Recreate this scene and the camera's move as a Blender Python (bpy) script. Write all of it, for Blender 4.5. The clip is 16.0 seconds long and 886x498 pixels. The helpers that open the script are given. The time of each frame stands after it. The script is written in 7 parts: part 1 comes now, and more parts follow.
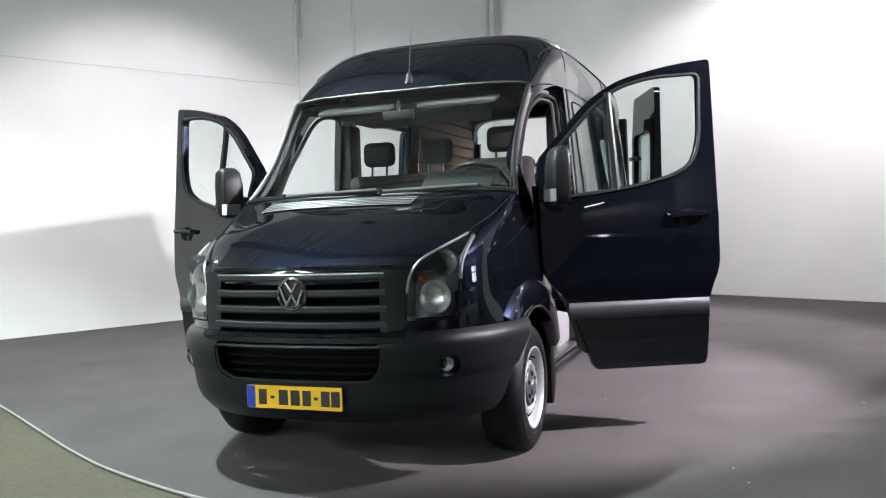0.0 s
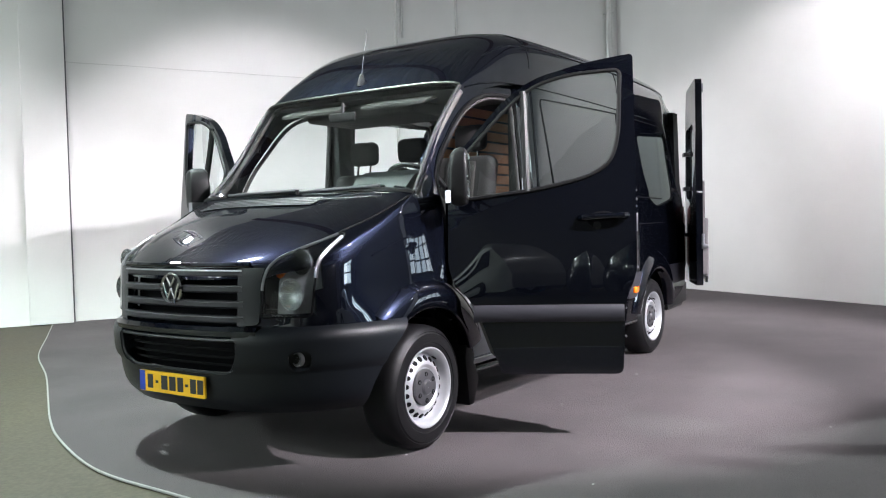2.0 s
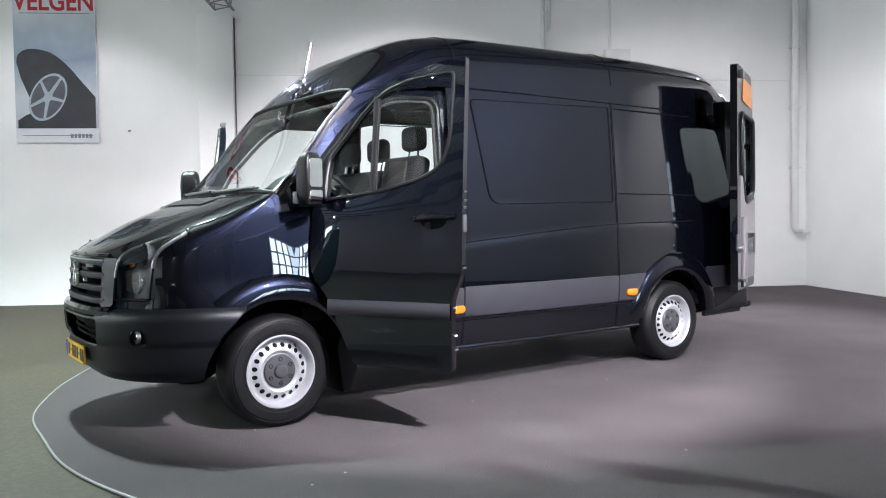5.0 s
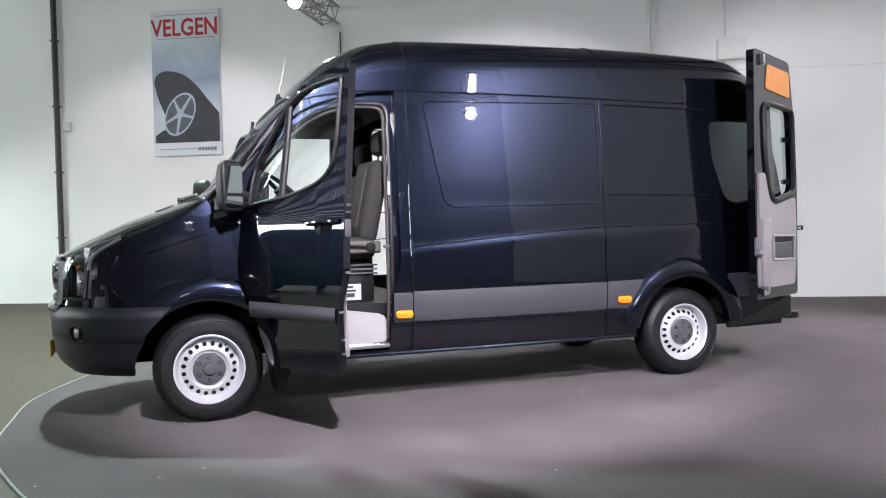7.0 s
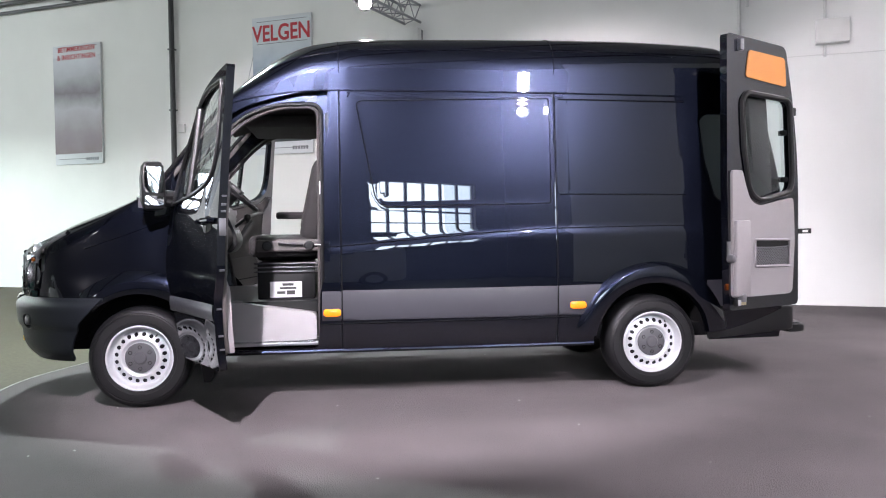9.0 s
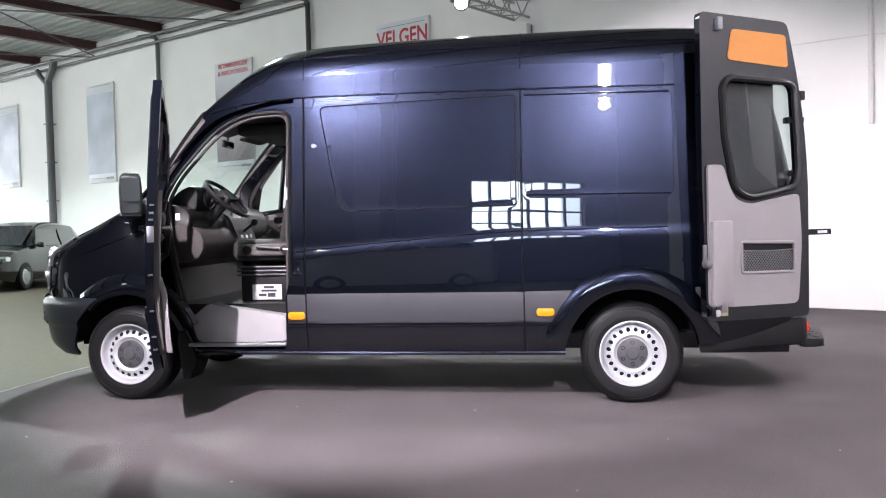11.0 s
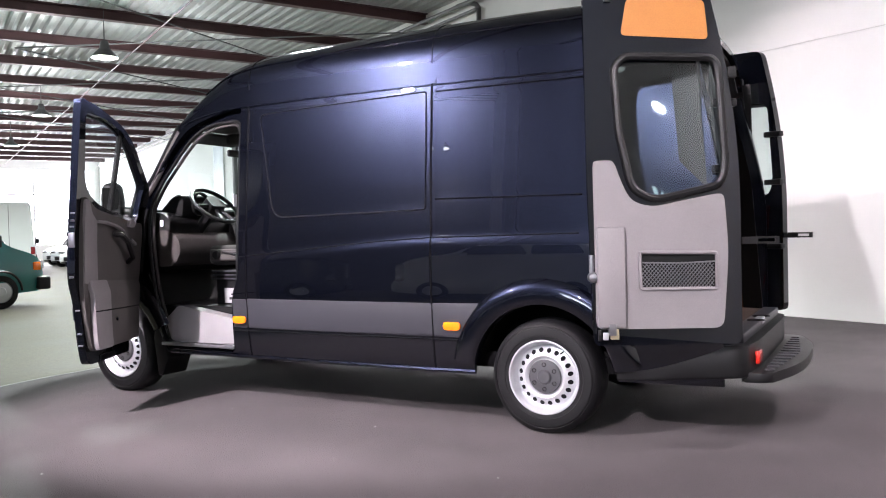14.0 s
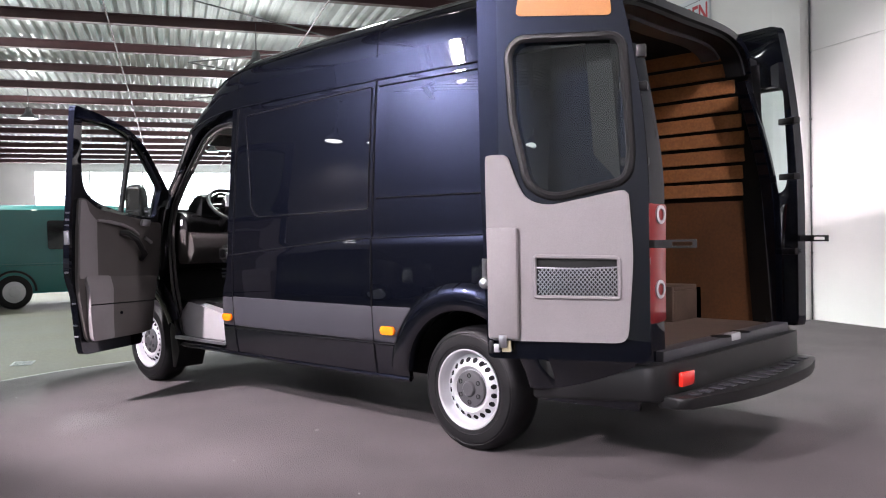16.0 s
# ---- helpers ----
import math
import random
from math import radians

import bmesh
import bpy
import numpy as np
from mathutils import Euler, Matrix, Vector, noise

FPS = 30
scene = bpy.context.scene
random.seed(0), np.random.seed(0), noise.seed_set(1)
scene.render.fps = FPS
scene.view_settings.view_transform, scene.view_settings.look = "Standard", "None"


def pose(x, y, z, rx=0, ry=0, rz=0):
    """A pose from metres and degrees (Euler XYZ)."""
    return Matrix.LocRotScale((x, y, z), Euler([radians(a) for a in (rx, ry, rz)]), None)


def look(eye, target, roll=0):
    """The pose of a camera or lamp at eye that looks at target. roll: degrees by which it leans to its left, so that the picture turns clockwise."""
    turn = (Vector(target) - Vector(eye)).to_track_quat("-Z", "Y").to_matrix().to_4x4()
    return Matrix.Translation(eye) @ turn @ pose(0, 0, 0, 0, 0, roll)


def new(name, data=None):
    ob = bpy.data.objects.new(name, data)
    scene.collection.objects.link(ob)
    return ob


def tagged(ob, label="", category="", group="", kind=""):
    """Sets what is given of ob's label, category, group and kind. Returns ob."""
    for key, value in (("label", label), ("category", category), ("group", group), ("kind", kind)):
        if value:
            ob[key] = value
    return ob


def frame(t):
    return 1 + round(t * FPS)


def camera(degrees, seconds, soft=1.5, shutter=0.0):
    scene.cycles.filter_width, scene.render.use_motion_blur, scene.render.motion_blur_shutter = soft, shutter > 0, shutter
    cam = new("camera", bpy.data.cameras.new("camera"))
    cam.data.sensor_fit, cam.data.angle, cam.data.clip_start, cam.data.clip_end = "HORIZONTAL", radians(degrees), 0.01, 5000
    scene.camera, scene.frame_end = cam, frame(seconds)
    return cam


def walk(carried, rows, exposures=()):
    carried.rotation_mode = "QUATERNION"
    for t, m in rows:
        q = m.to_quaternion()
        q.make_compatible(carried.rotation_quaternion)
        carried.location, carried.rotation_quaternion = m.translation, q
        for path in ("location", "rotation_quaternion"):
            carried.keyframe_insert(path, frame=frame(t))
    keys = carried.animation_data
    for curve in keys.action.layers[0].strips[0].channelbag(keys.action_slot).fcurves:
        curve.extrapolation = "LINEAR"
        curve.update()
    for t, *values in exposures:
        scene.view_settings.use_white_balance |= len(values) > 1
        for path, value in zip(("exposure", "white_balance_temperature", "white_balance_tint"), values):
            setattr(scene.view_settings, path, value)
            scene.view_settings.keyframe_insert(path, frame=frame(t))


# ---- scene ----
cam = camera(56.60, 16.0, 1.1)
PATH = [
    (0, (4.496, 4.821, 1.277), (3.184, 3.313, 1.212), -2.04),
    (0.5, (4.199, 5.120, 1.277), (2.981, 3.535, 1.213), -1.93),
    (1, (3.852, 5.394, 1.270), (2.739, 3.734, 1.207), -1.77),
    (1.5, (3.538, 5.598, 1.280), (2.509, 3.884, 1.211), -1.51),
    (2, (3.164, 5.809, 1.274), (2.244, 4.034, 1.205), -1.35),
    (2.5, (2.774, 6.002, 1.267), (1.970, 4.172, 1.199), -1.19),
    (3, (2.390, 6.166, 1.276), (1.699, 4.291, 1.201), -1.12),
    (3.5, (1.972, 6.388, 1.286), (1.407, 4.471, 1.205), -0.89),
    (4, (1.548, 6.533, 1.281), (1.104, 4.585, 1.202), -0.65),
    (4.5, (1.140, 6.669, 1.280), (0.806, 4.698, 1.198), -0.82),
    (5, (0.714, 6.801, 1.283), (0.492, 4.815, 1.203), -0.81),
    (7.5, (-1.560, 6.629, 1.253), (-1.146, 4.673, 1.195), -1.27),
    (8, (-1.973, 6.464, 1.265), (-1.447, 4.535, 1.203), -1.20),
    (8.5, (-2.407, 6.314, 1.256), (-1.775, 4.417, 1.195), -0.90),
    (9, (-2.831, 6.173, 1.257), (-2.104, 4.311, 1.190), -0.69),
    (11.5, (-4.680, 4.897, 1.279), (-3.392, 3.368, 1.217), -1.41),
    (12, (-4.957, 4.603, 1.278), (-3.593, 3.142, 1.223), -1.43),
    (12.5, (-5.221, 4.293, 1.249), (-3.783, 2.903, 1.210), -1.56),
    (13, (-5.466, 3.883, 1.224), (-3.937, 2.595, 1.194), -0.93),
    (13.5, (-5.698, 3.494, 1.210), (-4.087, 2.310, 1.183), -1.06),
    (14, (-5.892, 3.104, 1.238), (-4.210, 2.022, 1.195), -1.40),
    (14.5, (-6.031, 2.731, 1.206), (-4.289, 1.749, 1.173), -0.99),
    (15, (-6.193, 2.310, 1.227), (-4.388, 1.450, 1.188), -1.08),
    (15.5, (-6.320, 1.907, 1.232), (-4.463, 1.166, 1.193), -1.08),
    (16, (-6.383, 1.502, 1.206), (-4.484, 0.875, 1.174), -1.03),
]
walk(cam, [(t, look(eye, target, roll)) for t, eye, target, roll in PATH],
     [(0.0, 0.20, 6330, 10), (2.0, 0.17, 6300, 10), (5.0, 0.15, 6180, 11), (9.0, 0.28, 6360, 16), (11.5, 0.30, 6440, 17), (16.0, 0.24, 6540, 19)])

# ---- light ----
world = bpy.data.worlds.new("sky")
scene.world = world
world.use_nodes = True
sky = world.node_tree.nodes.new("ShaderNodeTexSky")
sky.sky_type = "NISHITA"
sky.sun_disc = False
sky.sun_elevation = radians(38)
sky.sun_rotation = radians(-30)
background = world.node_tree.nodes["Background"]
background.inputs["Strength"].default_value = 0.12
world.node_tree.links.new(sky.outputs[0], background.inputs["Color"])


def spot_lamp(place, aim, watts, degrees=70, blend=0.5, colour=(1.0, 0.94, 0.98), radius=0.03):
    data = bpy.data.lights.new("spot", "SPOT")
    data.energy, data.spot_size, data.spot_blend, data.color, data.shadow_soft_size = watts, radians(degrees), blend, colour, radius
    ob = new("spot_light", data)
    ob.matrix_world = look(place, aim)
    return ob


def area_lamp(place, aim, watts, width, height, colour=(1, 1, 1)):
    data = bpy.data.lights.new("window_light", "AREA")
    data.shape, data.size, data.size_y, data.energy, data.color = "RECTANGLE", width, height, watts, colour
    ob = new("window_light", data)
    ob.matrix_world = look(place, aim)
    return ob


SPOTS = [
    ((-1.02, 4.8, 3.72), (-0.1, 0.5, 0.75), 2900, 60),
    ((-5.3, 4.8, 3.82), (-2.5, -0.2, 0.7), 2400, 56),
    ((2.66, -4.86, 4.48), (-0.2, -0.6, 1.5), 260, 80),
    ((-5.2, -2.4, 4.6), (-2.6, -1.6, 0.4), 820, 92),
    # Last four: wall washers added to brighten the white walls, their lamps unseen.
    ((-3.0, -1.8, 4.9), (-4.8, -5.9, 0.7), 380, 84),
    ((-4.2, 0.4, 4.9), (-7.3, -1.8, 1.1), 680, 92),
    ((0.2, -2.2, 4.9), (-0.2, -5.9, 1.0), 560, 84),
    ((4.4, -2.5, 4.9), (5.2, -6.3, 0.3), 340, 88),
]
for place, aim, watts, degrees in SPOTS:
    spot_lamp(place, aim, watts, degrees)
area_lamp((47.6, 2.0, 3.4), (30, 2.0, 3.1), 3000, 17.0, 4.2, (0.93, 0.97, 1.0))
area_lamp((-6.8, 10.34, 2.59), (-6.8, 0, 2.3), 190, 3.1, 1.6, (0.70, 0.87, 1.0))
HALL_LAMPS = [(3.2, -0.4), (12.5, -0.4), (21.8, -0.3), (31.0, -0.3), (12.5, 5.6), (21.8, 5.6)]
LOW_LAMPS = [(-1.67, 12.2, 4.5), (3.8, 12.2, 4.5)]
for x, y, z in LOW_LAMPS:
    spot_lamp((x, y, z - 0.05), (x, y, 0), 300, 150, 0.5, (0.97, 0.97, 1.0), 0.2)
for x, y in HALL_LAMPS:
    spot_lamp((x, y, 5.0), (x, y, 0), 2150 if x < 5 else 1700, 118 if x < 5 else 152, 0.35, (0.84, 1.0, 0.93), 0.07)
    glow = bpy.data.lights.new("lamp_glow", "POINT")
    glow.energy, glow.color, glow.shadow_soft_size = 90 if x < 5 else 330, (0.90, 1.0, 0.95), 0.2
    new("lamp_glow", glow).matrix_world = pose(x, y, 4.7)

# ---- materials ----
def material(name, colour, rough=0.5, metal=0.0, vary=0.12, scale=6.0, fine=0.0, fine_scale=120.0, bump=0.0, coat=0.0, rough_vary=0.0, shift=None, spec=0.5):
    """A principled surface: colour varied at two scales, roughness varied, fine relief."""
    m = bpy.data.materials.new(name)
    m.use_nodes = True
    nt = m.node_tree
    bsdf = nt.nodes["Principled BSDF"]
    bsdf.inputs["Roughness"].default_value = rough
    bsdf.inputs["Metallic"].default_value = metal
    bsdf.inputs["Coat Weight"].default_value = coat
    bsdf.inputs["Specular IOR Level"].default_value = spec
    bsdf.inputs["Coat Roughness"].default_value = 0.03
    co = nt.nodes.new("ShaderNodeTexCoord")
    big = nt.nodes.new("ShaderNodeTexNoise")
    big.inputs["Scale"].default_value, big.inputs["Detail"].default_value = scale, 6
    small = nt.nodes.new("ShaderNodeTexNoise")
    small.inputs["Scale"].default_value, small.inputs["Detail"].default_value = fine_scale, 3
    for n in (big, small):
        nt.links.new(co.outputs["Object"], n.inputs["Vector"])
    dark = tuple(c * (1 - vary) for c in colour)
    light = tuple(min(1.0, c * (1 + vary)) for c in (shift or colour))
    mix = nt.nodes.new("ShaderNodeMix")
    mix.data_type = "RGBA"
    mix.inputs["A"].default_value, mix.inputs["B"].default_value = (*dark, 1), (*light, 1)
    nt.links.new(big.outputs["Fac"], mix.inputs["Factor"])
    out = mix.outputs["Result"]
    if fine:
        mul = nt.nodes.new("ShaderNodeMix")
        mul.data_type, mul.blend_type = "RGBA", "OVERLAY"
        mul.inputs["Factor"].default_value = fine
        nt.links.new(out, mul.inputs["A"])
        nt.links.new(small.outputs["Fac"], mul.inputs["B"])
        out = mul.outputs["Result"]
    nt.links.new(out, bsdf.inputs["Base Color"])
    if rough_vary:
        rng = nt.nodes.new("ShaderNodeMapRange")
        rng.inputs["To Min"].default_value, rng.inputs["To Max"].default_value = max(0.0, rough - rough_vary), rough + rough_vary
        nt.links.new(big.outputs["Fac"], rng.inputs["Value"])
        nt.links.new(rng.outputs["Result"], bsdf.inputs["Roughness"])
    if bump:
        bp = nt.nodes.new("ShaderNodeBump")
        bp.inputs["Strength"].default_value, bp.inputs["Distance"].default_value = bump, 0.01
        nt.links.new(small.outputs["Fac"], bp.inputs["Height"])
        nt.links.new(bp.outputs["Normal"], bsdf.inputs["Normal"])
    return m


def glass_material(name, tint, amount, rough=0.0):
    """Thin window glass: a clear pane with a tint, and a mirror-like sheen by Fresnel."""
    m = bpy.data.materials.new(name)
    m.use_nodes = True
    nt = m.node_tree
    nt.nodes.clear()
    out = nt.nodes.new("ShaderNodeOutputMaterial")
    clear = nt.nodes.new("ShaderNodeBsdfTransparent")
    clear.inputs["Color"].default_value = (*tint, 1)
    gloss = nt.nodes.new("ShaderNodeBsdfGlossy")
    gloss.inputs["Roughness"].default_value = rough
    facing = nt.nodes.new("ShaderNodeLayerWeight")
    facing.inputs["Blend"].default_value = 0.5
    power = nt.nodes.new("ShaderNodeMath")
    power.operation, power.inputs[1].default_value = "POWER", 4.0
    fresnel = nt.nodes.new("ShaderNodeMath")
    fresnel.operation, fresnel.inputs[1].default_value, fresnel.inputs[2].default_value = "MULTIPLY_ADD", 0.85, amount
    nt.links.new(facing.outputs["Facing"], power.inputs[0])
    nt.links.new(power.outputs[0], fresnel.inputs[0])
    mix = nt.nodes.new("ShaderNodeMixShader")
    nt.links.new(fresnel.outputs[0], mix.inputs[0])
    nt.links.new(clear.outputs[0], mix.inputs[1])
    nt.links.new(gloss.outputs[0], mix.inputs[2])
    nt.links.new(mix.outputs[0], out.inputs[0])
    return m


def glow_material(name, colour, strength):
    m = bpy.data.materials.new(name)
    m.use_nodes = True
    nt = m.node_tree
    bsdf = nt.nodes["Principled BSDF"]
    bsdf.inputs["Base Color"].default_value = (*colour, 1)
    bsdf.inputs["Emission Color"].default_value = (*colour, 1)
    bsdf.inputs["Emission Strength"].default_value = strength
    return m


def wall_material(name, colour):
    """Painted blockwork: faint joints in relief, soft stains."""
    m = material(name, colour, 0.62, vary=0.09, scale=0.9, fine=0.08, fine_scale=60, rough_vary=0.06)
    nt = m.node_tree
    bsdf = nt.nodes["Principled BSDF"]
    co = nt.nodes.new("ShaderNodeTexCoord")
    turn = nt.nodes.new("ShaderNodeMapping")
    turn.inputs["Rotation"].default_value = (radians(90), 0, 0)
    brick = nt.nodes.new("ShaderNodeTexBrick")
    brick.inputs["Scale"].default_value = 1.0
    brick.inputs["Brick Width"].default_value, brick.inputs["Row Height"].default_value = 0.6, 0.25
    brick.inputs["Mortar Size"].default_value, brick.inputs["Mortar Smooth"].default_value = 0.006, 0.6
    noise_node = nt.nodes.new("ShaderNodeTexNoise")
    noise_node.inputs["Scale"].default_value = 14
    add = nt.nodes.new("ShaderNodeMath")
    add.operation, add.inputs[2].default_value = "MULTIPLY_ADD", 0.0
    add.inputs[1].default_value = 0.0
    bp = nt.nodes.new("ShaderNodeBump")
    bp.inputs["Strength"].default_value, bp.inputs["Distance"].default_value = 0.07, 0.006
    bp.invert = True
    nt.links.new(co.outputs["Object"], turn.inputs["Vector"])
    nt.links.new(turn.outputs[0], brick.inputs["Vector"])
    nt.links.new(co.outputs["Object"], noise_node.inputs["Vector"])
    nt.links.new(noise_node.outputs["Fac"], add.inputs[0])
    nt.links.new(brick.outputs["Fac"], add.inputs[2])
    nt.links.new(add.outputs[0], bp.inputs["Height"])
    nt.links.new(bp.outputs[0], bsdf.inputs["Normal"])
    return m


PAINT = material("midnight_blue_paint", (0.0062, 0.0077, 0.0140), 0.31, 0.85, vary=0.06, scale=2, fine=0.3, fine_scale=900, coat=1.0, spec=0.0)
lacquer = PAINT.node_tree.nodes["Principled BSDF"]
lacquer.inputs["Coat IOR"].default_value = 1.65
lacquer.inputs["Coat Roughness"].default_value = 0.015
lacquer.inputs["Specular Tint"].default_value = (0.10, 0.13, 0.20, 1)
PAINT.node_tree.nodes["Principled BSDF"].inputs["Specular IOR Level"].default_value = 0.2
SEAM = material("panel_gap", (0.003, 0.003, 0.004), 0.6, vary=0.05, spec=0.08)
TRIM = material("grey_plastic_trim", (0.024, 0.024, 0.030), 0.42, vary=0.12, scale=5, fine=0.25, fine_scale=500, bump=0.12)
BLACK = material("black_plastic", (0.0055, 0.0055, 0.006), 0.42, vary=0.15, fine=0.2, fine_scale=400, bump=0.08)
RUBBER = material("tyre_rubber", (0.0045, 0.0045, 0.0052), 0.50, vary=0.25, scale=9, fine=0.3, fine_scale=260, bump=0.15, rough_vary=0.12)
RUBBER.node_tree.nodes["Principled BSDF"].inputs["Specular IOR Level"].default_value = 0.25
for dull in (BLACK,):
    dull.node_tree.nodes["Principled BSDF"].inputs["Specular IOR Level"].default_value = 0.32
STEEL = material("silver_wheel_steel", (0.50, 0.51, 0.53), 0.34, 0.55, vary=0.08, scale=14, rough_vary=0.08)
BUMPER = material("charcoal_bumper_plastic", (0.0050, 0.0064, 0.0090), 0.40, vary=0.15, scale=5, fine=0.25, fine_scale=500, bump=0.10)
BUMPER.node_tree.nodes["Principled BSDF"].inputs["Specular IOR Level"].default_value = 0.35
CAP = material("grey_hub_cap", (0.055, 0.055, 0.060), 0.42, 0.2, vary=0.15, scale=20)
REFLECT = material("lamp_reflector", (0.70, 0.72, 0.74), 0.26, 0.9, vary=0.35, scale=60)
CHROME = material("chrome", (0.72, 0.73, 0.75), 0.12, 1.0, vary=0.04)
LAMP_GREY = material("headlamp_inside", (0.20, 0.21, 0.22), 0.42, 0.4, vary=0.3, scale=25)
SATIN = material("satin_grey_metal", (0.32, 0.32, 0.34), 0.28, 0.9, vary=0.06)
GLASS = glass_material("window_glass", (0.80, 0.87, 0.85), 0.07)
TINTED = glass_material("green_tinted_glass", (0.58, 0.68, 0.66), 0.09)
LENS = glass_material("lamp_lens", (0.92, 0.93, 0.93), 0.06)
MIRROR = material("mirror_silver", (0.85, 0.86, 0.87), 0.02, 1.0, vary=0.01)
ORANGE = material("amber_lens", (0.85, 0.185, 0.006), 0.18, vary=0.08, scale=40, coat=1)
RED = material("red_lens", (0.16, 0.003, 0.004), 0.3, vary=0.1, scale=30, coat=0.3, spec=0.3)
REFLECTOR = material("red_reflector", (0.72, 0.022, 0.012), 0.2, vary=0.15, scale=60, coat=1)
ZINC = material("zinc_plated_steel", (0.62, 0.55, 0.36), 0.4, 0.6, vary=0.1, scale=30)
YELLOW = material("yellow_plate", (0.88, 0.50, 0.01), 0.35, vary=0.05)
BLUE = material("blue_strip", (0.01, 0.05, 0.42), 0.35, vary=0.05)
INK = material("black_ink", (0.012, 0.012, 0.012), 0.5, vary=0.1)
TAUPE = material("taupe_rubber_trim", (0.030, 0.026, 0.026), 0.8, vary=0.1, scale=9)
LINING = material("grey_door_lining", (0.185, 0.172, 0.177), 0.6, vary=0.08, scale=7, fine=0.25, fine_scale=300, bump=0.15)
DARK_LINING = material("taupe_door_lining", (0.062, 0.056, 0.053), 0.62, vary=0.12, scale=7, fine=0.25, fine_scale=300, bump=0.15)
STEP = material("light_grey_step_trim", (0.225, 0.215, 0.225), 0.5, vary=0.08, scale=9, fine=0.15, fine_scale=250, bump=0.1)
FABRIC = material("charcoal_seat_fabric", (0.013, 0.0115, 0.0120), 0.85, vary=0.2, scale=30, fine=0.4, fine_scale=700, bump=0.3)
FABRIC2 = material("taupe_seat_fabric", (0.0360, 0.0312, 0.0294), 0.85, vary=0.2, scale=30, fine=0.4, fine_scale=700, bump=0.3)
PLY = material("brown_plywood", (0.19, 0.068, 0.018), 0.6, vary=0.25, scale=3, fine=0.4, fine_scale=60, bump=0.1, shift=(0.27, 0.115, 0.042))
FLOOR_PLY = material("worn_load_floor", (0.036, 0.022, 0.014), 0.65, vary=0.35, scale=4, fine=0.4, fine_scale=60, bump=0.15, shift=(0.06, 0.038, 0.026))
HOUSING = material("dull_black_felt", (0.003, 0.003, 0.0035), 0.95, vary=0.2, scale=12)
HOUSING.node_tree.nodes["Principled BSDF"].inputs["Specular IOR Level"].default_value = 0.15
# Ply of the lower side boards, darkened to hold the shade they stand in.
SIDE_PLY = material("shaded_side_board", (0.070, 0.026, 0.008), 0.6, vary=0.3, scale=3, fine=0.4, fine_scale=60, bump=0.1, shift=(0.10, 0.038, 0.011))
BOARD = material("orange_hardboard", (0.34, 0.13, 0.022), 0.55, vary=0.1, scale=6, fine=0.2, fine_scale=140)
WHITE_WALL = wall_material("white_painted_wall", (0.80, 0.80, 0.78))
DARK_WALL = wall_material("dark_brick_wall", (0.055, 0.05, 0.048))
LABEL_GREY = material("pale_label_paper", (0.34, 0.34, 0.35), 0.6, vary=0.1, scale=20)
CARPET = material("dark_carpet", (0.066, 0.056, 0.059), 0.93, vary=0.50, scale=1.3, fine=0.95, fine_scale=130, bump=0.8, rough_vary=0.04)
CONCRETE = material("stained_concrete", (0.066, 0.058, 0.042), 0.7, vary=0.60, scale=0.9, fine=0.45, fine_scale=38, bump=0.12, rough_vary=0.18)
CONCRETE.node_tree.nodes["Principled BSDF"].inputs["Specular IOR Level"].default_value = 0.25
EDGE = material("pale_carpet_edge", (0.26, 0.26, 0.25), 0.5, vary=0.2, scale=20)
DECK = material("galvanised_roof_deck", (0.38, 0.39, 0.39), 0.45, 0.05, vary=0.25, scale=1.3, fine=0.2, fine_scale=30)
TEAL = material("teal_paint", (0.002, 0.135, 0.130), 0.35, vary=0.08, scale=2, coat=0.6)
WHITE_PAINT = material("white_car_paint", (0.62, 0.63, 0.62), 0.3, vary=0.05, scale=2, coat=0.6)
SILVER_PAINT = material("silver_car_paint", (0.52, 0.54, 0.55), 0.3, 0.6, vary=0.05, scale=2, coat=0.8)
DARK_PAINT = material("black_car_paint", (0.004, 0.004, 0.005), 0.2, vary=0.05, scale=2, coat=0.9)
DARK_GLASS = material("dark_car_glass", (0.02, 0.022, 0.024), 0.06, vary=0.1, coat=1)
LAMP_GLOW = glow_material("lamp_glow", (0.96, 1.0, 0.98), 14.0)
SPOT_GLOW = glow_material("spot_glow", (1.0, 0.97, 0.95), 140.0)
POSTER_WHITE = material("poster_white", (0.70, 0.72, 0.75), 0.45, vary=0.03)
POSTER_SKY = material("poster_grey_blue", (0.20, 0.26, 0.33), 0.45, vary=0.45, scale=1.2, shift=(0.42, 0.48, 0.55))
